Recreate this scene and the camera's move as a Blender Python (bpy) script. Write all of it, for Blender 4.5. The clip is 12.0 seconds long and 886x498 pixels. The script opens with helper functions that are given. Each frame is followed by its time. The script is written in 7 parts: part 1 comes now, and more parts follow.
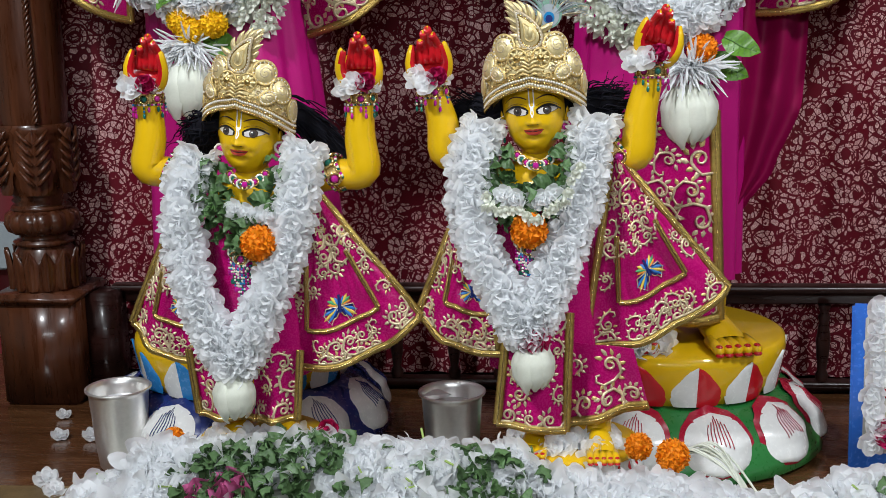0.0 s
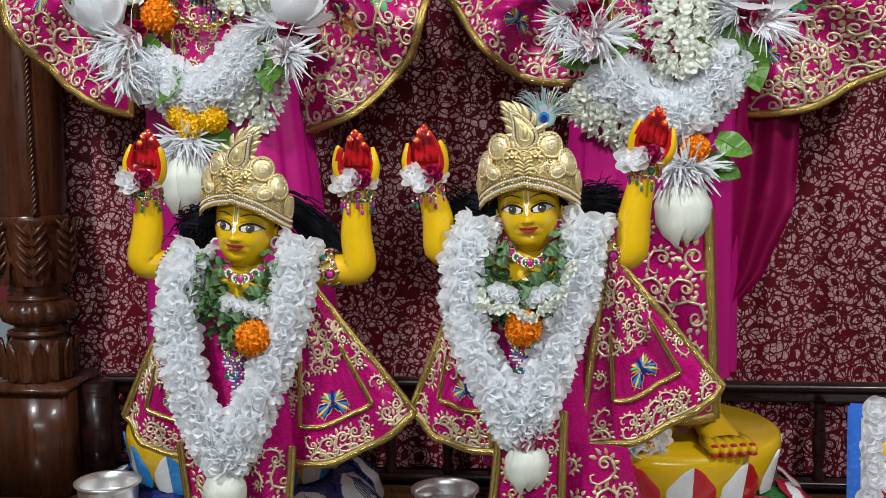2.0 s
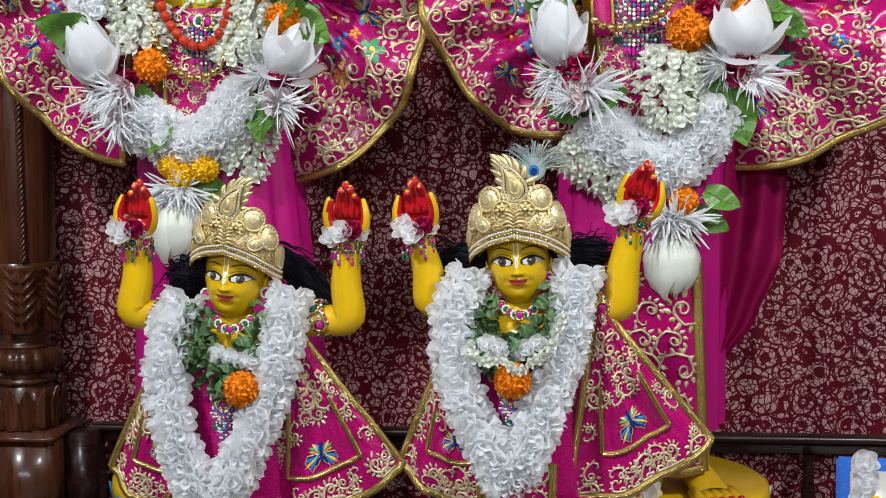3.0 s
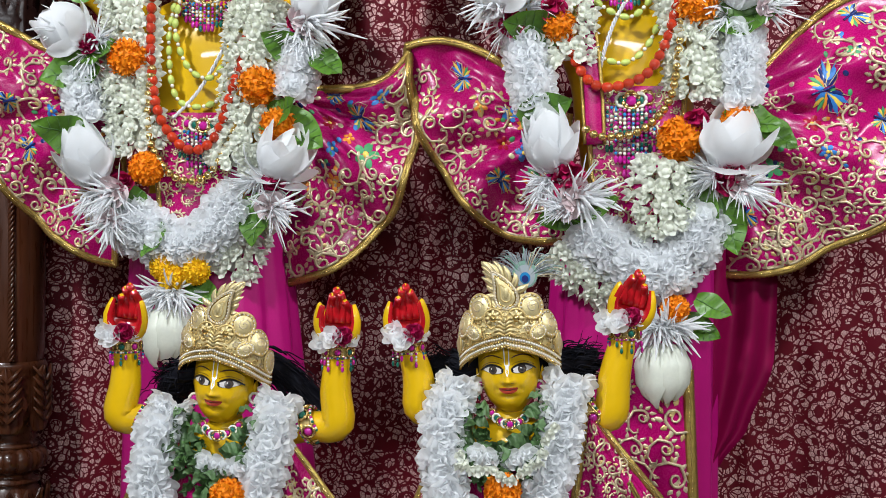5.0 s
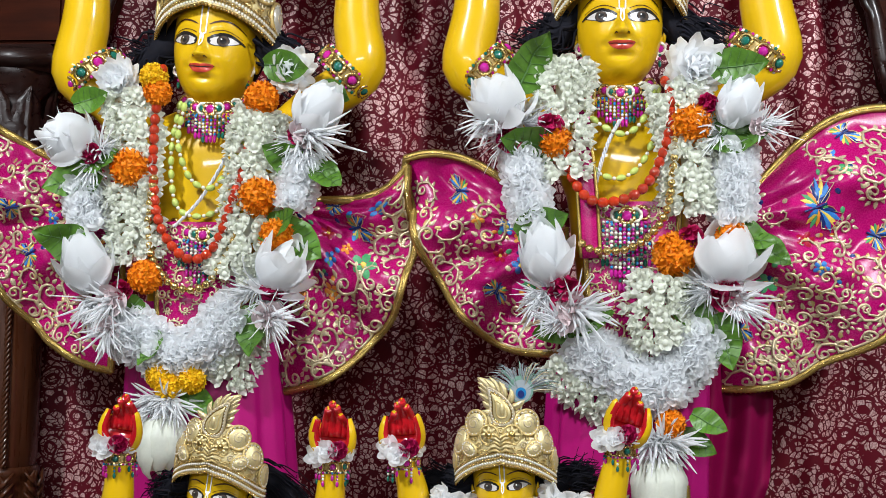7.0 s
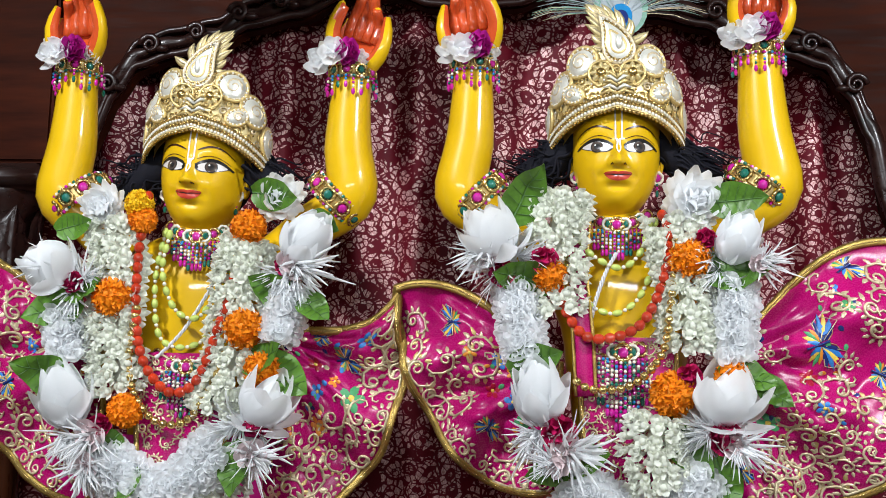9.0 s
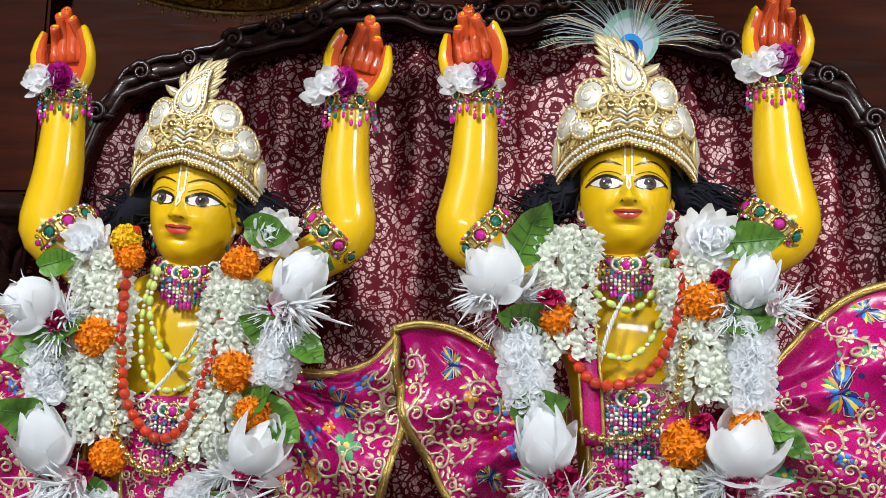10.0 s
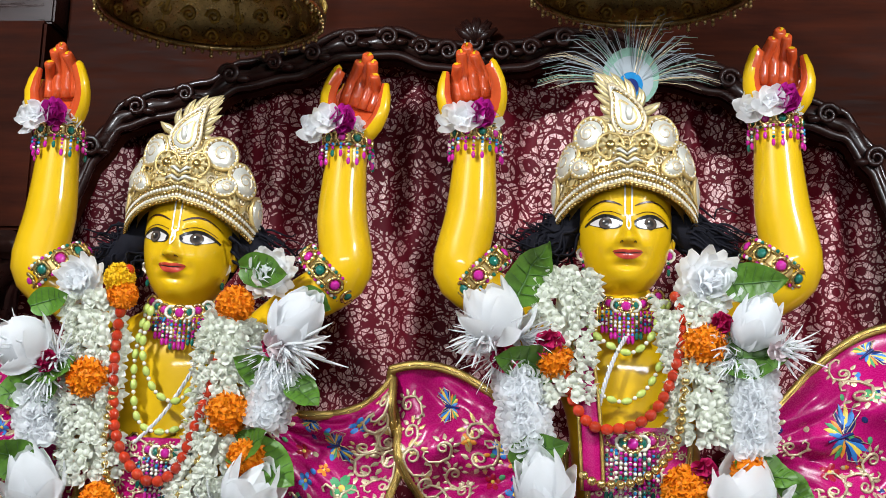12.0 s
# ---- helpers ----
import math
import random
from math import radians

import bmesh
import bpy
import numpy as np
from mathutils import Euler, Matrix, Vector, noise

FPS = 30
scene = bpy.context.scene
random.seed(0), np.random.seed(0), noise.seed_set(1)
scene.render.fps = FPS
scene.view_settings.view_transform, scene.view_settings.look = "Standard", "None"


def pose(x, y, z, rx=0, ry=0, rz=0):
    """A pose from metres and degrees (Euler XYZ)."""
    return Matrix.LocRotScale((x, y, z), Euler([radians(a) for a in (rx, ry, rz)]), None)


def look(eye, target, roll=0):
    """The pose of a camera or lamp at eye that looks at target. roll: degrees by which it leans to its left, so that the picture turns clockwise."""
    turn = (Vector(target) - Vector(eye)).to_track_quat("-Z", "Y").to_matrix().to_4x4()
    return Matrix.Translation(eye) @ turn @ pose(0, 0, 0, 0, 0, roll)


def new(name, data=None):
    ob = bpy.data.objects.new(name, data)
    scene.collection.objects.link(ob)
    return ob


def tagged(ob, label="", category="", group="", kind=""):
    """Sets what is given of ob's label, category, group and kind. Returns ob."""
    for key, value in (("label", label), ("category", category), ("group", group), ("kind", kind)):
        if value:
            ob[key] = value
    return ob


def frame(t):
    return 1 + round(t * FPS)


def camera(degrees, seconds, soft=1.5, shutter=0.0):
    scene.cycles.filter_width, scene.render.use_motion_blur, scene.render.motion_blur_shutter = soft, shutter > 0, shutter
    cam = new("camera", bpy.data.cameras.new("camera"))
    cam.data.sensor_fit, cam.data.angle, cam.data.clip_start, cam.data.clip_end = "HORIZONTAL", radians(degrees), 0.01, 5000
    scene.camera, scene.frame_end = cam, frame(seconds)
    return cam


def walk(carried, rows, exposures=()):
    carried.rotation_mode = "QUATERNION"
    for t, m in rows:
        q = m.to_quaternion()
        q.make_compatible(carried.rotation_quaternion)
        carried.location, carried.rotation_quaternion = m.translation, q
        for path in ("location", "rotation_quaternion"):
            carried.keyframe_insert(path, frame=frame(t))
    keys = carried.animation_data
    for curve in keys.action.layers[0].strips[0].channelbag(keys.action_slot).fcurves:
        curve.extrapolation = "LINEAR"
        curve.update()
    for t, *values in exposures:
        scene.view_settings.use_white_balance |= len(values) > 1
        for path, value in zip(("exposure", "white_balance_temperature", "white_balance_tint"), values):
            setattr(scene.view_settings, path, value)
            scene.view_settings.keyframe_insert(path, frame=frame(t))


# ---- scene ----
cam = camera(41.5, 12.0, soft=0.6)
PATH = [
    (0, (0.115, -2.003, 1.582), (-0.098, -0.054, 1.183), -1.3),
    (0.5, (0.115, -2.003, 1.586), (-0.092, -0.05, 1.208), -0.9),
    (1, (0.117, -2.0, 1.589), (-0.092, -0.04, 1.252), -0.9),
    (1.5, (0.122, -2.002, 1.592), (-0.094, -0.036, 1.295), -0.9),
    (2, (0.118, -2.005, 1.595), (-0.089, -0.031, 1.344), -0.7),
    (2.5, (0.117, -2.008, 1.599), (-0.078, -0.028, 1.391), -0.5),
    (3, (0.116, -2.009, 1.607), (-0.071, -0.025, 1.43), -0.3),
    (5, (0.118, -2.007, 1.629), (-0.057, -0.015, 1.608), 0.3),
    (5.5, (0.118, -2.011, 1.638), (-0.056, -0.019, 1.646), 0.4),
    (6, (0.116, -2.014, 1.645), (-0.055, -0.022, 1.693), 0.6),
    (6.5, (0.116, -2.016, 1.657), (-0.055, -0.025, 1.74), 0.8),
    (7, (0.116, -2.019, 1.665), (-0.052, -0.031, 1.797), 0.9),
    (7.2, (0.122, -2.02, 1.674), (-0.051, -0.032, 1.818), 0.9),
    (8.8, (0.139, -2.024, 1.74), (-0.041, -0.05, 2.003), 1.5),
    (9, (0.127, -1.971, 1.768), (-0.045, 0.005, 2.025), 1.4),
    (9.5, (0.114, -1.909, 1.799), (-0.054, 0.066, 2.068), 1.6),
    (10, (0.114, -1.889, 1.807), (-0.055, 0.082, 2.101), 1.8),
    (10.5, (0.109, -1.878, 1.821), (-0.058, 0.09, 2.134), 2.0),
    (11, (0.105, -1.87, 1.826), (-0.063, 0.096, 2.151), 2.0),
    (11.5, (0.101, -1.866, 1.835), (-0.063, 0.1, 2.163), 2.1),
    (12, (0.108, -1.87, 1.834), (-0.054, 0.095, 2.17), 2.0),
]
walk(cam, [(t, look(eye, target, roll)) for t, eye, target, roll in PATH])

# ---- light ----
world = bpy.data.worlds.new("hall_air")
world.use_nodes = True
scene.world = world
world.node_tree.nodes["Background"].inputs[0].default_value = (0.9, 0.95, 1.0, 1)
world.node_tree.nodes["Background"].inputs[1].default_value = 0.03
scene.view_settings.exposure = -0.52


def lamp(name, at, to, size, watts, col=(1, 0.96, 0.9)):
    data = bpy.data.lights.new(name, "AREA")
    data.shape, data.size, data.size_y = "RECTANGLE", size[0], size[1]
    data.energy, data.color = watts, col
    ob = new(name, data)
    ob.matrix_world = look(at, to)
    return ob


lamp("unseen_hall_lamp", (-1.1, -1.8, 3.25), (-0.1, -0.1, 1.5), (0.20, 0.20), 88, (0.90, 0.95, 1.0))
# Right-hand lamp is unseen, added to brighten the curtain on that side.
lamp("unseen_hall_lamp", (1.35, -1.35, 2.85), (0.5, 0.1, 1.4), (0.20, 0.20), 48, (0.90, 0.95, 1.0))
# Unseen wide fill, added low in front to lift petals and faces.
lamp("front_fill_lamp", (0.1, -3.4, 2.45), (0, 0, 1.3), (2.2, 0.14), 44, (0.89, 0.95, 1.0))


# ---- materials ----
def nodes_of(name):
    m = bpy.data.materials.new(name)
    m.use_nodes = True
    t = m.node_tree
    return m, t, t.nodes["Principled BSDF"]


def coords(t, scale, kind="Object"):
    c = t.nodes.new("ShaderNodeTexCoord")
    g = t.nodes.new("ShaderNodeMapping")
    g.inputs["Scale"].default_value = scale if isinstance(scale, tuple) else (scale,) * 3
    t.links.new(c.outputs[kind], g.inputs[0])
    return g.outputs[0]


def noise_tex(t, vec, scale, detail=4.0, rough=0.55):
    n = t.nodes.new("ShaderNodeTexNoise")
    n.inputs["Scale"].default_value, n.inputs["Detail"].default_value, n.inputs["Roughness"].default_value = scale, detail, rough
    t.links.new(vec, n.inputs["Vector"])
    return n.outputs["Fac"]


def ramp(t, fac, stops):
    r = t.nodes.new("ShaderNodeValToRGB")
    while len(r.color_ramp.elements) < len(stops):
        r.color_ramp.elements.new(0.5)
    for e, (p, c) in zip(r.color_ramp.elements, stops):
        e.position, e.color = p, (*c, 1) if len(c) == 3 else c
    t.links.new(fac, r.inputs[0])
    return r.outputs[0]


def mathn(t, op, a, b=0.5):
    n = t.nodes.new("ShaderNodeMath")
    n.operation = op
    for k, x in enumerate((a, b)):
        if isinstance(x, (int, float)):
            n.inputs[k].default_value = x
        else:
            t.links.new(x, n.inputs[k])
    return n.outputs[0]


def mixc(t, fac, a, b, blend="MIX"):
    n = t.nodes.new("ShaderNodeMix")
    n.data_type, n.blend_type = "RGBA", blend
    for k, x in ((0, fac), (6, a), (7, b)):
        if isinstance(x, (int, float)):
            n.inputs[k].default_value = x
        elif isinstance(x, tuple):
            n.inputs[k].default_value = (*x[:3], 1)
        else:
            t.links.new(x, n.inputs[k])
    return n.outputs[2]


def bump(t, p, height, strength, dist=0.002):
    b = t.nodes.new("ShaderNodeBump")
    b.inputs["Strength"].default_value, b.inputs["Distance"].default_value = strength, dist
    t.links.new(height, b.inputs["Height"])
    t.links.new(b.outputs[0], p.inputs["Normal"])


def plain(name, col, rough=0.5, metal=0.0, var=0.25, big=6, fine=120, relief=0.15, rvar=0.12, coat=0.0, sheen=0.0, sub=0.0, each=0.0, spec=0.5):
    """A surface with broad mottling, fine grain and uneven gloss; each: how far single pieces differ in lightness."""
    m, t, p = nodes_of(name)
    v = coords(t, 1.0)
    a, b = noise_tex(t, v, big), noise_tex(t, v, fine, 3)
    mixed = mathn(t, "ADD", mathn(t, "MULTIPLY", a, 0.6), mathn(t, "MULTIPLY", b, 0.4))
    lo, hi = tuple(c * (1 - var) for c in col), tuple(min(1, c * (1 + var)) for c in col)
    c = ramp(t, mixed, [(0.3, lo), (0.5, col), (0.7, hi)])
    if each:
        i = t.nodes.new("ShaderNodeObjectInfo")
        c = mixc(t, 1.0, c, ramp(t, i.outputs["Random"], [(0, (1 - each,) * 3), (1, (1, 1, 1))]), "MULTIPLY")
    t.links.new(c, p.inputs["Base Color"])
    r = t.nodes.new("ShaderNodeMapRange")
    r.inputs["To Min"].default_value, r.inputs["To Max"].default_value = max(0.03, rough - rvar), min(1, rough + rvar)
    t.links.new(b, r.inputs["Value"])
    t.links.new(r.outputs[0], p.inputs["Roughness"])
    p.inputs["Metallic"].default_value = metal
    p.inputs["Coat Weight"].default_value = coat
    p.inputs["Coat Roughness"].default_value = 0.06
    p.inputs["Sheen Weight"].default_value = sheen
    p.inputs["Specular IOR Level"].default_value = spec
    if sub:
        thin = t.nodes.new("ShaderNodeBsdfTranslucent")
        t.links.new(c, thin.inputs[0])
        both = t.nodes.new("ShaderNodeMixShader")
        both.inputs[0].default_value = sub
        t.links.new(p.outputs[0], both.inputs[1]), t.links.new(thin.outputs[0], both.inputs[2])
        t.links.new(both.outputs[0], t.nodes["Material Output"].inputs[0])
    bump(t, p, b, relief, 0.001)
    return m


def brocade(name):
    """Crimson cloth woven with pale metallic thread: blossoms, leaves and winding stems."""
    m, t, p = nodes_of(name)
    v = coords(t, (1, 0.0, 1))
    n = t.nodes.new("ShaderNodeTexNoise")
    n.inputs["Scale"].default_value, n.inputs["Detail"].default_value = 22, 2
    t.links.new(v, n.inputs["Vector"])
    warp = t.nodes.new("ShaderNodeMix")
    warp.data_type, warp.blend_type = "RGBA", "ADD"
    warp.inputs[0].default_value = 0.022
    t.links.new(v, warp.inputs[6]), t.links.new(n.outputs["Color"], warp.inputs[7])
    vec = warp.outputs[2]

    def cells(scale, feature, src=vec):
        o = t.nodes.new("ShaderNodeTexVoronoi")
        o.feature = feature
        o.inputs["Scale"].default_value = scale
        t.links.new(src, o.inputs["Vector"])
        return o

    blossom = cells(24, "F1")
    ring = mathn(t, "SINE", mathn(t, "MULTIPLY", blossom.outputs["Distance"], 19), 0)
    ring = mathn(t, "GREATER_THAN", ring, -0.35)
    heart = mathn(t, "LESS_THAN", blossom.outputs["Distance"], 0.62)
    petal = mathn(t, "GREATER_THAN", cells(96, "DISTANCE_TO_EDGE").outputs["Distance"], 0.09)
    leaf = mathn(t, "GREATER_THAN", cells(80, "DISTANCE_TO_EDGE").outputs["Distance"], 0.11)
    flower = mathn(t, "MULTIPLY", mathn(t, "MULTIPLY", ring, heart), petal)
    spray = mathn(t, "MULTIPLY", leaf, mathn(t, "GREATER_THAN", noise_tex(t, vec, 55, 1), 0.40))
    thread = mathn(t, "MAXIMUM", flower, mathn(t, "MULTIPLY", spray, mathn(t, "SUBTRACT", 1.0, heart)))
    weave = noise_tex(t, coords(t, (900, 1, 260)), 1, 2)
    thread = mathn(t, "MULTIPLY", thread, mathn(t, "ADD", 0.35, weave))
    ground = ramp(t, noise_tex(t, v, 5), [(0.3, (0.075, 0.001, 0.006)), (0.7, (0.135, 0.002, 0.012))])
    pale = ramp(t, weave, [(0.3, (0.36, 0.12, 0.12)), (0.7, (0.86, 0.62, 0.60))])
    t.links.new(mixc(t, thread, ground, pale), p.inputs["Base Color"])
    t.links.new(mathn(t, "MULTIPLY", thread, 0.4), p.inputs["Metallic"])
    rr = t.nodes.new("ShaderNodeMapRange")
    rr.inputs["To Min"].default_value, rr.inputs["To Max"].default_value = 0.6, 0.38
    t.links.new(thread, rr.inputs["Value"]), t.links.new(rr.outputs[0], p.inputs["Roughness"])
    p.inputs["Specular IOR Level"].default_value = 0.2
    bump(t, p, mathn(t, "ADD", thread, mathn(t, "MULTIPLY", weave, 0.4)), 0.35, 0.0012)
    return m


def timber(name, dark, light, rough=0.3, coat=0.35, axis=2, spec=0.5):
    m, t, p = nodes_of(name)
    s = [14.0, 14.0, 14.0]
    s[axis] = 1.4
    v = coords(t, tuple(s))
    n = noise_tex(t, v, 2.2, 6, 0.6)
    w = noise_tex(t, v, 9.0, 4, 0.6)
    g = mathn(t, "ADD", mathn(t, "MULTIPLY", n, 0.65), mathn(t, "MULTIPLY", w, 0.35))
    t.links.new(ramp(t, g, [(0.33, dark), (0.52, tuple((a + b) / 2 for a, b in zip(dark, light))), (0.7, light)]), p.inputs["Base Color"])
    t.links.new(ramp(t, w, [(0.3, (rough - 0.1,) * 3), (0.7, (rough + 0.15,) * 3)]), p.inputs["Roughness"])
    p.inputs["Coat Weight"].default_value, p.inputs["Coat Roughness"].default_value = coat, 0.15
    p.inputs["Specular IOR Level"].default_value = spec
    bump(t, p, w, 0.12, 0.001)
    return m


M_BROCADE = brocade("crimson_brocade")
M_WOOD = timber("brown_teak", (0.030, 0.008, 0.003), (0.10, 0.030, 0.011), spec=0.35)
M_DARKWOOD = timber("dark_polished_wood", (0.008, 0.003, 0.0025), (0.028, 0.008, 0.006), 0.32, 0.12, 0, 0.3)
M_REDWOOD = timber("red_brown_wood", (0.014, 0.003, 0.0015), (0.048, 0.010, 0.004), 0.50, 0.0, 0, 0.03)
M_TABLE = timber("polished_altar_wood", (0.05, 0.018, 0.007), (0.13, 0.055, 0.022), 0.2, 0.4, 0)
M_YELLOW = plain("yellow_enamel", (0.68, 0.41, 0.005), 0.34, var=0.08, big=9, fine=30, relief=0.07, coat=0.7, rvar=0.06, spec=0.2)
M_RED = plain("red_enamel", (0.46, 0.008, 0.014), 0.2, var=0.12, relief=0.03, coat=0.5)
M_ORANGE = plain("orange_red_enamel", (0.55, 0.075, 0.018), 0.22, var=0.12, relief=0.03, coat=0.5)
M_WHITEPAINT = plain("white_enamel", (0.72, 0.72, 0.70), 0.25, var=0.08, relief=0.05, coat=0.3)
M_BLACK = plain("black_enamel", (0.012, 0.010, 0.010), 0.3, relief=0.03, coat=0.3)
M_IRIS = plain("grey_brown_paint", (0.075, 0.055, 0.045), 0.15, coat=0.6)
M_EYEWHITE = plain("eye_white_enamel", (0.62, 0.58, 0.55), 0.2, var=0.06, relief=0.02, coat=0.6)
M_BROWPAINT = plain("dark_brown_paint", (0.045, 0.014, 0.008), 0.3, relief=0.03, coat=0.3)
M_LIP = plain("lip_red_paint", (0.46, 0.05, 0.03), 0.25, coat=0.4)
M_BLUE = plain("blue_enamel", (0.02, 0.20, 0.50), 0.25, var=0.15, relief=0.06, coat=0.3)
M_NAVY = plain("navy_enamel", (0.012, 0.025, 0.14), 0.25, var=0.15, relief=0.06, coat=0.3)
M_GREEN = plain("green_enamel", (0.02, 0.16, 0.035), 0.3, var=0.15, coat=0.3)
M_CRIMSON = plain("crimson_enamel", (0.34, 0.008, 0.03), 0.25, var=0.15, relief=0.06, coat=0.3)
M_SATIN = plain("magenta_satin", (0.38, 0.003, 0.115), 0.27, var=0.20, big=10, fine=400, relief=0.2, spec=0.35)
M_SATINDEEP = plain("plain_magenta_silk", (0.40, 0.005, 0.145), 0.34, var=0.10, big=8, fine=400, relief=0.10, spec=0.35)
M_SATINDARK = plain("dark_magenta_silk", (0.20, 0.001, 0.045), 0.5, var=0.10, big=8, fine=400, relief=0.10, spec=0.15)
M_GOLD = plain("gold_thread", (0.64, 0.48, 0.20), 0.38, metal=0.55, var=0.25, big=60, fine=700, relief=0.5)
M_PALEGOLD = plain("pale_gold_thread", (0.62, 0.51, 0.33), 0.34, metal=0.4, var=0.45, big=60, fine=700, relief=0.4)
M_ANTIQUE = plain("antique_gold_trim", (0.44, 0.30, 0.08), 0.38, metal=0.8, var=0.35, big=150, fine=900, relief=0.7)
M_SILVERCLOTH = plain("white_silver_cloth", (0.68, 0.67, 0.60), 0.32, metal=0.4, var=0.1, big=50, fine=600, relief=0.3)
M_CREAMGOLD = plain("cream_gold_cloth", (0.70, 0.58, 0.30), 0.34, metal=0.5, var=0.18, big=50, fine=600, relief=0.35)
M_PETAL = plain("white_petal", (0.96, 0.97, 0.98), 0.5, var=0.02, big=40, fine=300, relief=0.02, sub=0.58, each=0.03, spec=0.3)
M_CREAM = plain("greenish_white_petal", (0.88, 0.90, 0.80), 0.45, var=0.06, big=40, fine=300, relief=0.03, sub=0.38, each=0.08, spec=0.3)
M_BLUSH = plain("blush_petal", (0.74, 0.62, 0.63), 0.5, var=0.1, big=40, fine=300, relief=0.06, each=0.12, spec=0.3)
M_ORANGEFLOWER = plain("marigold_petal", (0.80, 0.235, 0.004), 0.6, var=0.2, big=90, fine=400, relief=0.15, each=0.10, spec=0.25)
M_YELLOWFLOWER = plain("yellow_marigold_petal", (0.86, 0.52, 0.01), 0.6, var=0.15, big=90, fine=400, relief=0.15, each=0.08, spec=0.25)
M_ROSE = plain("deep_pink_petal", (0.45, 0.008, 0.09), 0.55, var=0.2, big=60, fine=400, relief=0.1, each=0.15, spec=0.3)
M_PINK = plain("pink_petal", (0.66, 0.16, 0.36), 0.5, var=0.15, big=60, fine=400, relief=0.1, each=0.15, spec=0.3)
M_LEAF = plain("green_leaf", (0.10, 0.24, 0.022), 0.4, var=0.3, big=30, fine=200, relief=0.2, each=0.25, sub=0.15)
M_VEIN = plain("leaf_vein", (0.075, 0.17, 0.04), 0.5, var=0.2)
M_TULSI = plain("dull_green_leaf", (0.095, 0.185, 0.065), 0.5, var=0.35, big=60, fine=250, relief=0.2, each=0.4)
M_STEM = plain("pale_green_stem", (0.30, 0.42, 0.10), 0.5, var=0.2)
M_HAIR = plain("black_hair", (0.007, 0.007, 0.012), 0.75, var=0.3, big=80, fine=500, relief=0.4, spec=0.15)
M_CORAL = plain("orange_red_bead", (0.52, 0.035, 0.008), 0.12, var=0.2, big=60, coat=0.6, each=0.3)
M_LIME = plain("lime_bead", (0.50, 0.60, 0.14), 0.22, var=0.15, big=60, coat=0.4, each=0.15)
M_GOLDBEAD = plain("gold_bead", (0.72, 0.52, 0.20), 0.2, metal=0.95, var=0.15, each=0.1)
M_PEARL = plain("pearl_bead", (0.75, 0.70, 0.60), 0.2, var=0.08, coat=0.4)
M_MAGSTONE = plain("magenta_stone", (0.45, 0.012, 0.24), 0.08, var=0.2, coat=0.8)
M_GREENSTONE = plain("green_stone", (0.008, 0.12, 0.085), 0.08, var=0.3, coat=0.8)
M_CYANSTONE = plain("blue_stone", (0.02, 0.20, 0.45), 0.1, var=0.3, coat=0.8)
M_STEEL = plain("worn_steel", (0.80, 0.79, 0.77), 0.34, metal=0.88, var=0.1, big=8, fine=150, relief=0.06)
M_BRASS = plain("aged_brass", (0.34, 0.24, 0.10), 0.30, metal=0.95, var=0.4, big=40, fine=250, relief=0.35)
M_PLASTER = plain("cream_plaster", (0.45, 0.42, 0.37), 0.8, var=0.06, big=2, fine=60)
M_HALLFLOOR = plain("hall_stone", (0.34, 0.30, 0.26), 0.3, var=0.15, big=2, fine=30)
M_REDCLOTH = plain("dark_red_cloth", (0.16, 0.006, 0.012), 0.7, var=0.15, big=4, fine=300, sheen=0.2)
M_THREADBLUE = plain("blue_embroidery", (0.03, 0.19, 0.55), 0.4, var=0.2, big=90, fine=800, relief=0.5)
M_THREADGREEN = plain("green_embroidery", (0.06, 0.32, 0.12), 0.4, var=0.2, big=90, fine=800, relief=0.5)
M_THREADORANGE = plain("orange_embroidery", (0.75, 0.26, 0.03), 0.4, var=0.2, big=90, fine=800, relief=0.5)
M_THREADYELLOW = plain("yellow_embroidery", (0.78, 0.55, 0.08), 0.4, var=0.2, big=90, fine=800, relief=0.5)
M_GLASS = plain("clear_acrylic", (0.65, 0.64, 0.66), 0.12, var=0.1, coat=0.6)
M_PICTURE = plain("picture_blue", (0.03, 0.14, 0.55), 0.25, var=0.2, coat=0.3)
M_FEATHER = plain("grey_green_barbs", (0.16, 0.30, 0.23), 0.45, var=0.3, big=60, fine=500)
M_GREYSTONE = plain("pale_grey_panel", (0.30, 0.34, 0.36), 0.5, var=0.1)


